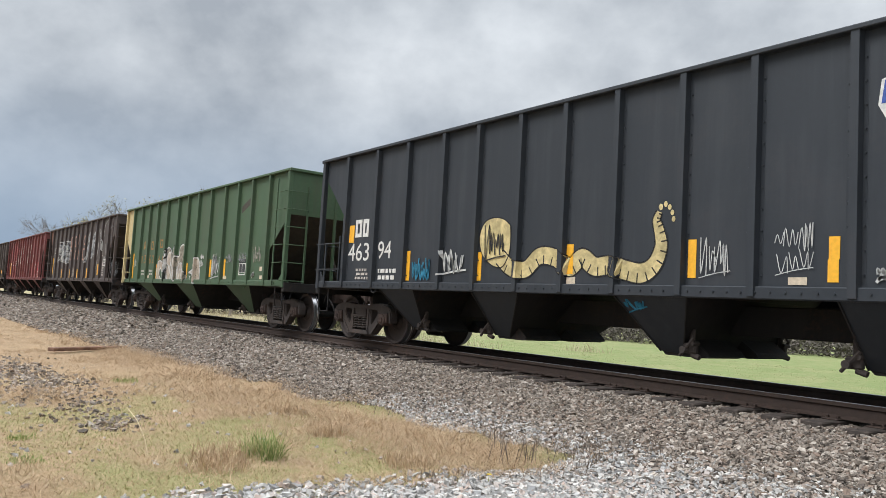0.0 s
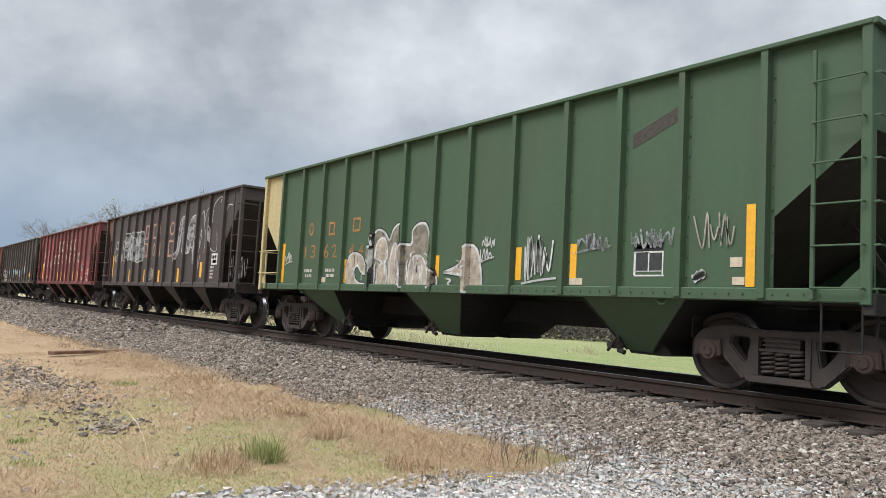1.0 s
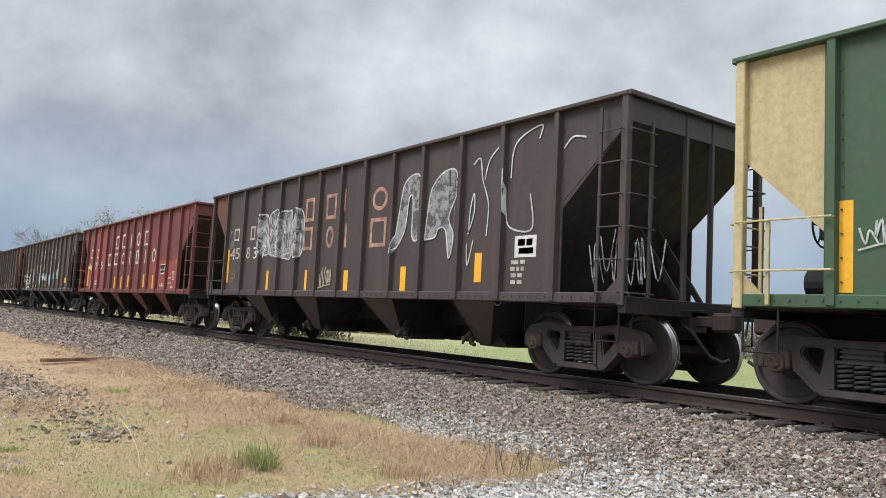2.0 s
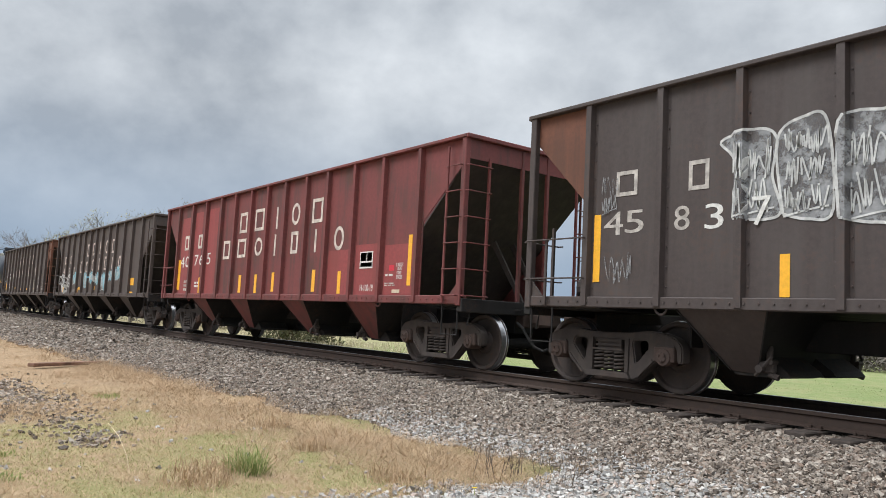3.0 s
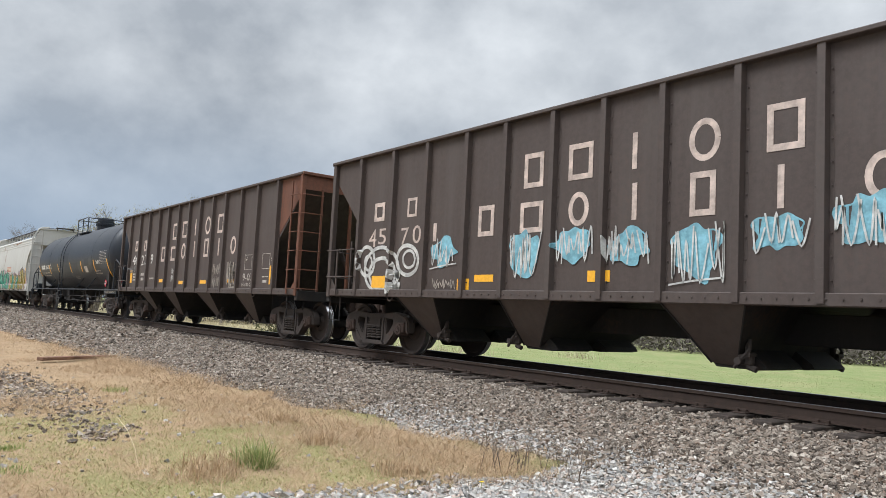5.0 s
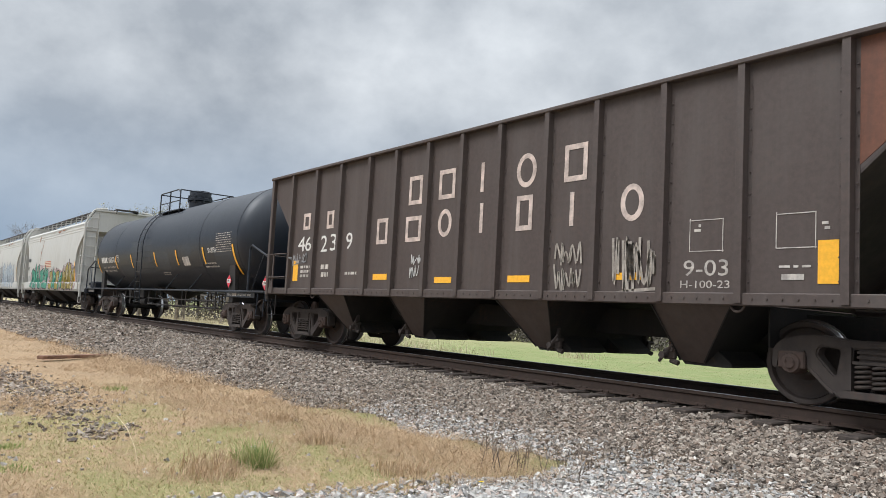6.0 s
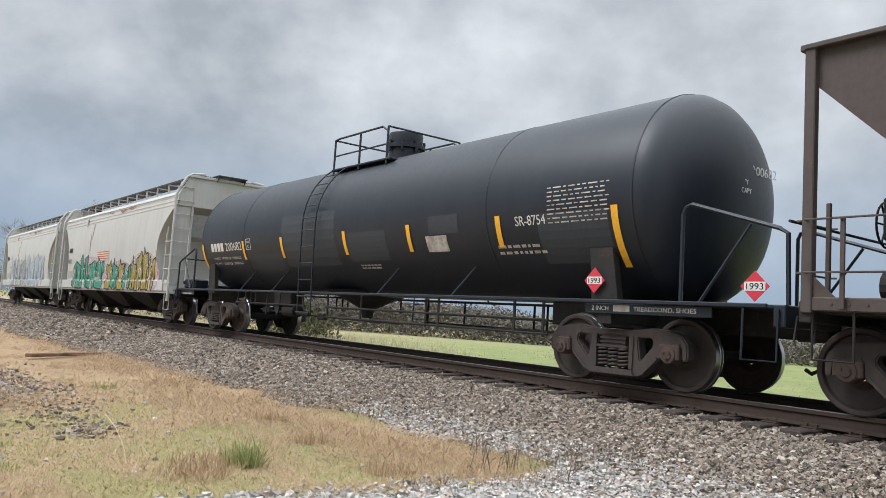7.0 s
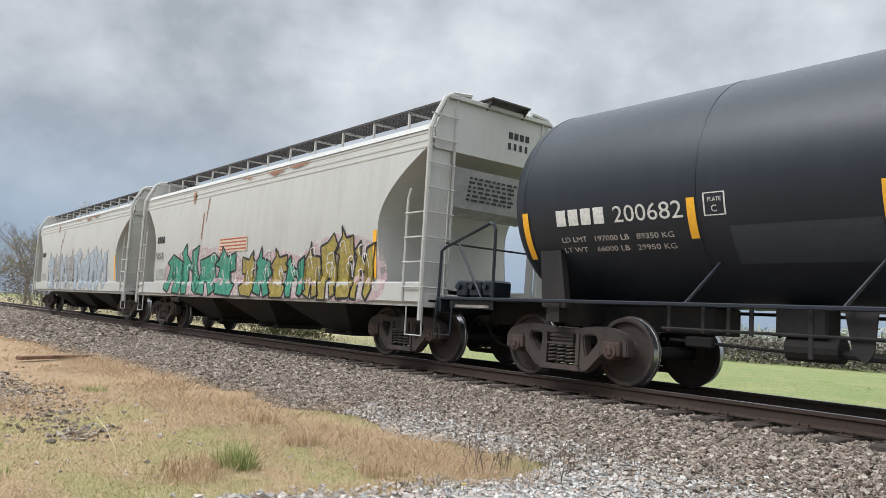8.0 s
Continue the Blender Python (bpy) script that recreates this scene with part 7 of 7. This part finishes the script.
def build_ballast():
    rng = random.Random(21)
    places, sizes, pale, pale_sizes = [], [], [], []
    near_ties = [[q for q in TIE_X if -i - 2.0 < q < -i + 1.0] for i in range(96)]
    for x0, x1, d, s in ((-12.0, -1.8, 1950, 0.0195), (-24.0, -12.0, 950, 0.026), (-50.0, -24.0, 200, 0.045), (-95.0, -50.0, 55, 0.07)):
        for x, y in scatter(rng, x0, x1, -4.6, -0.6, d, lambda x, y: grass_edge(x, y) < 0.25):
            if y > -0.72 and rng.random() < 0.6:
                continue
            if y > -1.36 and x > -40 and min(abs(x - q) for q in near_ties[int(-x)]) < 0.125 and rng.random() < 0.85:
                continue
            size = s * rng.uniform(0.55, 1.4)
            if x > -9.5 and rng.random() < 0.9 * min(1, max(0, (-2.5 - y) / 1.0)):
                pale.append((x, y, ground_height(x, y) + size * rng.uniform(0.0, 0.8)))
                pale_sizes.append(size)
                continue
            places.append((x, y, ground_height(x, y) + size * rng.uniform(0.0, 0.8) ))
            sizes.append(size)
        for x, y in scatter(rng, x0, x1, 1.0, 2.4, d * 0.25, lambda x, y: True):
            size = s * rng.uniform(0.7, 1.3)
            places.append((x, y, ground_height(x, y) + size * 0.4))
            sizes.append(size)
    # the same stone goes on, more thinly laid, up and down the line
    for x, y in scatter(rng, -1.8, 26.0, -4.2, -1.3, 130, lambda x, y: True):
        size = 0.045 * rng.uniform(0.6, 1.3)
        places.append((x, y, ground_height(x, y) + size * rng.uniform(0.0, 0.6)))
        sizes.append(size)
    # bare stony patches in the grass
    for cx, cy, rx, ry, n in ((-12.4, -6.95, 2.6, 0.75, 700), (-9.3, -6.8, 0.6, 0.4, 120), (-15.5, -6.9, 2.6, 0.6, 450)):
        for _ in range(n):
            x, y = rng.gauss(cx, rx * 0.5), rng.gauss(cy, ry * 0.5)
            size = 0.028 * rng.uniform(0.5, 1.2)
            places.append((x, y, ground_height(x, y) + size * 0.35))
            sizes.append(size)
    stones("ballast", places, sizes, M["ballast"], 1, "crushed grey-brown stone ballast along the track")
    places, sizes = pale, pale_sizes
    for x, y in scatter(rng, -6.6, -1.0, -8.6, -4.4, 1500, lambda x, y: grass_edge(x, y) < rng.uniform(-0.45, 0.45) and rng.random() < min(1, (-1.0 - x) / 1.6) * min(1, (y + 8.6) / 1.6)):
        size = 0.0215 * rng.uniform(0.5, 1.6)
        places.append((x, y, ground_height(x, y) + size * rng.uniform(0.0, 0.75)))
        sizes.append(size)
    for x, y in scatter(rng, -6.0, 9.0, -17.0, -3.4, 90, lambda x, y: (x > -2.6 or y < -7.0) and grass_edge(x, y) < 0 and rng.random() < min(1, (17 + y) / 4) * min(1, (9 - x) / 3)):
        size = 0.042 * rng.uniform(0.6, 1.4)
        places.append((x, y, ground_height(x, y) + size * rng.uniform(0.0, 0.5)))
        sizes.append(size)
    for _ in range(160):
        x, y = rng.uniform(-13, -5), rng.uniform(-8.5, -3.5)
        places.append((x, y, ground_height(x, y) + 0.008))
        sizes.append(0.022 * rng.uniform(0.5, 1.3))
    stones("gravel", places, sizes, M["gravel"], 2, "pale loose gravel on the open ground")


def blades(name, roots, heights, widths, lean, mat, seed, label, category="grass", parent=None, kind="stuff"):
    """Thin bent blades, each of three triangles."""
    rng = np.random.default_rng(seed)
    p = np.asarray(roots, float)
    n = len(p)
    h, w = np.asarray(heights)[:, None], np.asarray(widths)[:, None]
    a, b = rng.uniform(0, math.tau, n), rng.uniform(0, math.tau, n)
    side = np.stack([np.cos(a), np.sin(a), np.zeros(n)], 1) * w
    tip = np.stack([np.cos(b), np.sin(b), np.zeros(n)], 1) * (np.asarray(lean)[:, None] * rng.uniform(0.3, 1.2, (n, 1))) * h
    up = np.array([0, 0, 1.0])
    q = np.clip(1.0 - 0.5 * np.asarray(lean)[:, None], 0.15, 1)
    m = p + tip * 0.4 + up * h * 0.6 * q
    e = p + tip + up * h * q * rng.uniform(0.75, 1.0, (n, 1))
    pts = np.stack([p - side, p + side, m - side * 0.7, m + side * 0.7, e], 1)
    t = np.array([(0, 1, 3), (0, 3, 2), (2, 3, 4)])[None] + (np.arange(n) * 5)[:, None, None]
    ob = new(name, triangles(name, pts.reshape(-1, 3), t.reshape(-1, 3), mat))
    return tagged(ob, label, category, kind=kind)


def build_grass():
    rng = random.Random(33)
    dry, moss = [], []
    for x0, x1, d, s in ((-8.5, -4.2, 3000, 1.0), (-12.5, -8.5, 2000, 1.15), (-20.0, -12.5, 1250, 1.5), (-45.0, -20.0, 380, 2.4)):
        for x, y in scatter(rng, x0, x1, -8.9, -2.9, d, lambda x, y: (y > -9.3 - x * -0.118 or rng.random() < 0.12) and grass_edge(x, y) > rng.uniform(-0.12, 0.25)):
            clump = noise.noise(Vector((x * 0.55, y * 0.9, 1.0))) + 0.5 * noise.noise(Vector((x * 2.2, y * 2.2, 7.0)))
            strip = math.exp(-((y + 4.4 + 0.03 * (x + 8)) / 1.1) ** 2)
            lush = clump + 1.1 * strip - 0.25
            if lush < 0.0 and rng.random() < 0.62:
                if rng.random() < 0.55 and x > -14 + 4 * rng.random():
                    moss.append((x, y, ground_height(x, y), rng.uniform(0.02, 0.05) * s ** 0.5, 0.004 * s, rng.uniform(0.4, 1.4)))
                continue
            h = rng.uniform(0.04, 0.11) + 0.20 * max(0, min(1.2, lush)) * rng.uniform(0.3, 1.2)
            dry.append((x, y, ground_height(x, y) - 0.005, h * 1.35, 0.0021 * s * rng.uniform(0.7, 1.4), rng.uniform(0.8, 2.3)))
    for name, rows, mat, label in (("dry_grass", dry, "straw", "matted straw-coloured dead grass"), ("short_grass", moss, "mossy", "short yellow-green grass and moss")):
        blades(name, [r[:3] for r in rows], [r[3] for r in rows], [r[4] for r in rows], [r[5] for r in rows], M[mat], 3, label)
    rows = []
    for x, y in scatter(rng, -26.0, -4.2, -5.2, -2.7, 420, lambda x, y: abs(grass_edge(x, y)) < rng.uniform(0.0, 0.45)):
        rows.append((x, y, ground_height(x, y) - 0.01, rng.uniform(0.05, 0.22), 0.0022 * (1 + max(0, -x - 10) * 0.06), rng.uniform(0.2, 1.2)))
    blades("dead_stalks", [r[:3] for r in rows], [r[3] for r in rows], [r[4] for r in rows], [r[5] for r in rows], M["stem"], 6, "grey-brown dead stalks where the grass meets the stones")
    rows = []
    for x0, x1, y1, d, s in ((-25.0, -2.0, 9.0, 110, 1.0), (-45.0, -2.0, 22.0, 22, 1.6)):
        for x, y in scatter(rng, x0, x1, 2.9, y1, d, lambda x, y: True):
            rows.append((x, y, ground_height(x, y), rng.uniform(0.03, 0.08) * s ** 0.5, 0.004 * s, rng.uniform(0.6, 1.8)))
    blades("field_grass", [r[:3] for r in rows], [r[3] for r in rows], [r[4] for r in rows], [r[5] for r in rows], M["lawn"], 4, "short bright green field grass")
    rows = []
    for cx, cy, r, n in ((-27.0, 10.0, 2.6, 700), (-31.0, 7.0, 3.0, 900), (-36.0, 12.0, 4.0, 1200), (-24.0, 17.0, 0.9, 120), (-46.0, 9.0, 6.0, 1600), (-60.0, 10.0, 8.0, 1500)):
        for _ in range(n):
            x, y = rng.gauss(cx, r * 0.6), max(3.2, rng.gauss(cy, r * 0.5))
            rows.append((x, y, ground_height(x, y), rng.uniform(0.25, 0.75), 0.008, rng.uniform(0.2, 0.8)))
    blades("tall_dry_grass", [r[:3] for r in rows], [r[3] for r in rows], [r[4] for r in rows], [r[5] for r in rows], M["palegrass"], 5, "tall dead grass at the field edge")


def tuft(x, y, n, r, h, mat, label, seed, name="grass_tuft", lean=0.8):
    rng = random.Random(seed)
    rows = []
    for _ in range(n):
        a, q = rng.uniform(0, math.tau), r * rng.random() ** 0.6
        rows.append((x + q * math.cos(a), y + q * math.sin(a), ground_height(x, y) - 0.01, h * rng.uniform(0.5, 1.1), 0.0035, rng.uniform(0.2, lean)))
    return blades(name, [r[:3] for r in rows], [r[3] for r in rows], [r[4] for r in rows], [r[5] for r in rows], M[mat], seed, label, "grass tuft", kind="thing")


def weed(x, y, h, n, seed):
    """A dead weed of thin forked stems."""
    rng = random.Random(seed)
    z = ground_height(x, y) - 0.01
    plant = tagged(new("dead_weed"), "thin grey-brown dead weed stems", "weed", "dead weeds by the gravel")
    plant.matrix_basis = pose(x, y, z)
    for _ in range(n):
        bm = bmesh.new()
        a = rng.uniform(0, math.tau)
        foot = Vector((rng.gauss(0, 0.10), rng.gauss(0, 0.10), 0))
        q = h * rng.uniform(0.6, 1.1)
        top = foot + Vector((0.25 * q * math.cos(a), 0.25 * q * math.sin(a), q))
        rod(bm, foot, top, 0.0035, 4, 0.002)
        for _ in range(4):
            p = foot.lerp(top, rng.uniform(0.35, 0.95))
            rod(bm, p, p + Vector((rng.uniform(-0.07, 0.07), rng.uniform(-0.07, 0.07), rng.uniform(0.03, 0.10))), 0.0025, 3, 0.001)
        part("stem", bm, M["stem"], plant)


def bare_tree(x, y, h, seed, leafy):
    """A bare early-spring tree: forked tapering limbs to fine twigs, with a few young leaves."""
    rng = random.Random(seed)
    tree = tagged(new("tree"), "bare early-spring tree with fine twigs" if not leafy else "early-spring tree with sparse yellow-green young leaves", "tree", "trees along the line")
    tree.matrix_basis = pose(x, y, ground_height(x, y))
    bm = bmesh.new()
    tips = []

    def grow(p, way, length, r, depth):
        q = p + way * length
        rod(bm, p, q, r, 5 if depth > 3 else 3, r * 0.68)
        if depth == 0:
            tips.append(q)
            return
        for _ in range(3 if depth > 1 else 5):
            turn = Vector((rng.gauss(0, 0.5), rng.gauss(0, 0.5), rng.gauss(0.15, 0.3)))
            w = (way + turn).normalized()
            if w.z < -0.1:
                w.z = 0.1
            grow(p.lerp(q, rng.uniform(0.6, 1.0)), w, length * rng.uniform(0.58, 0.82), max(r * 0.56, 0.009), depth - 1)
    for _ in range(rng.randint(1, 3)):
        grow(Vector((rng.uniform(-0.4, 0.4), rng.uniform(-0.4, 0.4), -0.1)), Vector((rng.gauss(0, 0.15), rng.gauss(0, 0.15), 1)).normalized(), h * 0.36, 0.014 * h, 5)
    part("trunk", bm, M["bark"], tree)
    if leafy:
        pts = []
        for tip in tips:
            for _ in range(2):
                pts.append(tip + Vector((rng.gauss(0, 0.2), rng.gauss(0, 0.2), rng.gauss(0, 0.2))))
        nrng = np.random.default_rng(seed)
        p = np.array([tuple(q) for q in pts])
        v = p[:, None, :] + nrng.normal(0, 0.05, (len(p), 3, 3))
        ob = new("crown", triangles("crown", v.reshape(-1, 3), np.arange(len(p) * 3).reshape(-1, 3), M["younglf"]))
        ob.parent = tree
    return tree


def build_woods():
    """A far belt of low brush along the skyline beyond the field."""
    rng = random.Random(77)
    nrng = np.random.default_rng(9)
    line = [(30, 44), (-10, 40), (-37, 31), (-55, 20), (-72, 12), (-140, 9)]
    pts = []
    for i in range(110000):
        k = min(int(rng.random() * 5), 4)
        f = rng.random()
        x = line[k][0] + (line[k + 1][0] - line[k][0]) * f
        y = line[k][1] + (line[k + 1][1] - line[k][1]) * f
        deep = rng.random() ** 1.3 * 9
        top = (1.1, 1.2, 1.6, 2.6, 4.6)[k] * (1 - f) + (1.2, 1.6, 2.6, 4.6, 6.0)[k] * f
        top *= 1 + 0.45 * noise.noise(Vector((x * 0.12, y * 0.12, 2))) + 0.25 * noise.noise(Vector((x * 0.5, y * 0.5, 5)))
        pts.append((x + rng.gauss(0, 0.6), y + deep, -0.85 + max(0.3, top) * rng.random() ** 0.75))
    p = np.array(pts)
    v = p[:, None, :] + nrng.normal(0, 1, (len(p), 3, 3)) * np.array([0.10, 0.10, 0.09])
    ob = new("brush", triangles("brush", v.reshape(-1, 3), np.arange(len(p) * 3).reshape(-1, 3), M["brush"]))
    tagged(ob, "tangled grey-brown leafless brush along the field edge", "brush", kind="stuff")
    # woods far behind it, with distance haze painted into their pale colour
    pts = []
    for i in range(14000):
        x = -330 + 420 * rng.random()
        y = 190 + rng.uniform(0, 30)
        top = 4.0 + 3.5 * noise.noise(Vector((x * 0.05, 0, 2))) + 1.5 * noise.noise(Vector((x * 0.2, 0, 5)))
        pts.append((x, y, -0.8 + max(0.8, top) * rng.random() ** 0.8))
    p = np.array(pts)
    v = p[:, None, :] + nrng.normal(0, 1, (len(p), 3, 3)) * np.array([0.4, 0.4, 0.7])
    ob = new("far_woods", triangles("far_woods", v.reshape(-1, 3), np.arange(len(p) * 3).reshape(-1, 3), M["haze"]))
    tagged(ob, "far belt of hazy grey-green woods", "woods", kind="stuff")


def cedar_bush(x, y, w, h, seed):
    rng = np.random.default_rng(seed)
    bush = tagged(new("cedar_bush"), "dark olive cedar bush at the field edge", "bush")
    bush.matrix_basis = pose(x, y, ground_height(x, y))
    bm = bmesh.new()
    for i in range(7):
        a = i * 0.9
        rod(bm, (0.1 * math.cos(a), 0.1 * math.sin(a), -0.05), (w * 0.3 * math.cos(a), w * 0.3 * math.sin(a), h * (0.5 + 0.06 * i)), 0.03, 5, 0.01)
    part("trunk", bm, M["bark"], bush)
    n = 5200
    z = rng.random(n) ** 1.1
    a = rng.uniform(0, math.tau, n)
    lump = 1 + 0.3 * np.sin(3 * a + 5 * z) + 0.2 * np.sin(7 * a - 9 * z)
    r = w / 2 * (1 - z ** 1.6) ** 0.7 * lump * rng.random(n) ** 0.35
    p = np.stack([r * np.cos(a), r * np.sin(a), 0.02 + z * h], 1)
    v = p[:, None, :] + rng.normal(0, 0.055, (n, 3, 3)) * np.array([1, 1, 1.5])
    ob = new("crown", triangles("crown", v.reshape(-1, 3), np.arange(n * 3).reshape(-1, 3), M["cedar"]))
    ob.parent = bush


M["ballast"] = islands("ballast_stone", [(0.045, 0.037, 0.031), (0.175, 0.14, 0.112), (0.305, 0.256, 0.21), (0.20, 0.14, 0.105), (0.49, 0.43, 0.365), (0.09, 0.072, 0.06)])
M["gravel"] = islands("pale_gravel", [(0.27, 0.26, 0.24), (0.46, 0.44, 0.41), (0.20, 0.20, 0.20), (0.64, 0.62, 0.58), (0.40, 0.31, 0.26), (0.42, 0.42, 0.41)])
M["straw"] = islands("dead_grass", [(0.29, 0.19, 0.108), (0.46, 0.315, 0.185), (0.60, 0.455, 0.30), (0.37, 0.245, 0.14), (0.51, 0.365, 0.225)], 0.8, 9.0, 0.2)
M["palegrass"] = islands("pale_dead_grass", [(0.40, 0.33, 0.22), (0.50, 0.43, 0.30), (0.45, 0.37, 0.25)], 0.85, 30.0, 0.1)
M["mossy"] = islands("short_green_grass", [(0.27, 0.26, 0.105), (0.34, 0.315, 0.14), (0.46, 0.39, 0.205), (0.30, 0.29, 0.12)], 0.85, 30.0, 0.05)
M["lawn"] = islands("field_grass_green", [(0.155, 0.195, 0.07), (0.19, 0.23, 0.085), (0.26, 0.275, 0.12), (0.34, 0.31, 0.17)], 0.85, 30.0, 0.05)
M["tuftgreen"] = islands("fresh_green_grass", [(0.12, 0.18, 0.045), (0.21, 0.28, 0.075), (0.36, 0.38, 0.15), (0.55, 0.47, 0.26)], 0.7, 30.0, 0.1)
M["stem"] = plain("dead_stem", (0.14, 0.105, 0.08), 0.9)
M["bark"] = plain("grey_bark", (0.17, 0.145, 0.12), 0.9, 0, 0.3, 3)
M["younglf"] = islands("young_leaf", [(0.30, 0.30, 0.11), (0.42, 0.39, 0.17), (0.36, 0.31, 0.15)], 0.8)
M["brush"] = islands("leafless_brush", [(0.115, 0.10, 0.088), (0.15, 0.13, 0.112), (0.135, 0.122, 0.10), (0.165, 0.143, 0.122)], 0.95, 30.0, 0.1)
# pale tones imitate haze over distance
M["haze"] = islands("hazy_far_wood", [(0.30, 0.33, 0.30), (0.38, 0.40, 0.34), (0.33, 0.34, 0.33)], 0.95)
M["cedar"] = islands("cedar_needles", [(0.06, 0.07, 0.03), (0.10, 0.10, 0.045), (0.13, 0.10, 0.06)], 0.85)
build_ballast()
build_grass()
tuft(-6.90, -6.02, 420, 0.19, 0.42, "tuftgreen", "clump of fresh green grass in the dry verge", 41, lean=1.0)
tuft(-8.75, -7.80, 160, 0.14, 0.10, "tuftgreen", "small patch of fresh green grass", 42)
tuft(-7.45, -7.95, 160, 0.16, 0.10, "tuftgreen", "small patch of fresh green grass", 43)
tuft(-13.2, -5.7, 140, 0.22, 0.14, "tuftgreen", "small patch of fresh green grass", 44)
tuft(-7.75, -4.85, 300, 0.20, 0.20, "straw", "tall clump of dead grass", 45)
tuft(-6.6, -6.6, 420, 0.32, 0.20, "straw", "tall clump of dead grass", 46, lean=1.3)
tuft(-6.95, -6.35, 380, 0.34, 0.30, "straw", "tall clump of dead grass", 48, lean=1.5)
tuft(-9.4, -4.6, 260, 0.30, 0.26, "straw", "tall clump of dead grass", 49, lean=1.2)
tuft(-6.1, -4.9, 300, 0.26, 0.20, "straw", "tall clump of dead grass", 47)
for i, (x, y, h, n) in enumerate(((-5.55, -3.7, 0.28, 9), (-5.35, -3.3, 0.22, 9), (-5.7, -4.1, 0.26, 8), (-5.2, -2.95, 0.20, 6), (-6.4, -3.4, 0.25, 6), (-5.0, -3.6, 0.2, 5), (-8.6, -3.5, 0.22, 6), (-10.4, -3.6, 0.24, 6), (-4.8, -2.9, 0.25, 4))):
    weed(x, y, h, n, 60 + i)


def build_small():
    # an old squared timber lying in the grass
    bm = bmesh.new()
    chamfer_box(bm, -1.27, 1.27, -0.09, 0.09, 0.0, 0.08, 0.014)
    for v in bm.verts:
        v.co += Vector((0, 0, 0.02 * noise.noise(v.co * 3)))
    tagged(part("old_timber", bm, M["oldwood"], at=pose(-19.7, -4.87, -0.72, 1, 1.0, 129)), "weathered brown old timber lying in dry grass", "timber")
    # a dandelion
    x, y = -5.18, -4.66
    z = ground_height(x, y)
    plant = tagged(new("dandelion"), "yellow dandelion flower in the gravel", "flower")
    plant.matrix_basis = pose(x, y, z)
    bm = bmesh.new()
    rod(bm, (0, 0, -0.01), (0.005, 0, 0.075), 0.003, 5)
    part("stalk", bm, M["tuftgreen"], plant)
    bm = bmesh.new()
    for i in range(18):
        a = i * math.tau / 18
        c, s = math.cos(a), math.sin(a)
        v = [bm.verts.new(p) for p in ((0.005, 0, 0.075), (0.005 + 0.02 * c - 0.004 * s, 0.02 * s + 0.004 * c, 0.083), (0.005 + 0.024 * c, 0.024 * s, 0.080), (0.005 + 0.02 * c + 0.004 * s, 0.02 * s - 0.004 * c, 0.083))]
        bm.faces.new(v)
    part("bloom", bm, M["dandelion"], plant, "yellow petals")
    # one long dry stalk
    bm = bmesh.new()
    pipe(bm, [(-7.35, -6.95, -0.78), (-7.42, -6.97, -0.62), (-7.55, -7.02, -0.46), (-7.72, -7.08, -0.36)], 0.004, 4)
    tagged(part("dry_stalk", bm, M["drystalk"]), "single long pale dry grass stalk", "grass stalk")


M["oldwood"] = plain("old_brown_timber", (0.19, 0.105, 0.07), 0.9, 0, 0.4, 5)
M["dandelion"] = plain("yellow_petal", (0.80, 0.60, 0.02), 0.6)
M["drystalk"] = plain("dry_stalk_straw", (0.55, 0.45, 0.28), 0.8)
build_small()
build_woods()
cedar_bush(-36.0, 9.5, 4.2, 1.9, 90)
for i, (x, y, h, leafy) in enumerate(((-58, 13, 11.5, 0), (-64, 12, 10.8, 0), (-70, 14, 11.0, 1), (-76, 12, 11.5, 1), (-83, 14, 12.0, 1), (-90, 11, 11.5, 1), (-98, 13, 12.5, 0), (-106, 11, 12.0, 1),
                                      (-116, 12, 12.5, 1), (-128, 13, 13.0, 0), (-72, 21, 11.0, 1), (-88, 22, 12.5, 0), (-104, 20, 13.0, 1), (-140, 9, 12.0, 1), (-52, 26, 6.0, 0))):
    bare_tree(x, y, h, 100 + i, leafy)


def motions():
    """The train runs by at a steady speed, its wheels turning."""
    for car, x in STARTS:
        walk(car, [(i * 0.1, pose(x + SPEED * i * 0.1, 0, 0)) for i in range(81)])
    for w in WHEELSETS:
        at = w.matrix_basis.translation.copy()
        rows = [(i / 30, pose(at.x, at.y, at.z, 0, math.degrees(SPEED * i / 30 / 0.457) % 360, 0)) for i in range(241)]
        walk(w, rows)


motions()
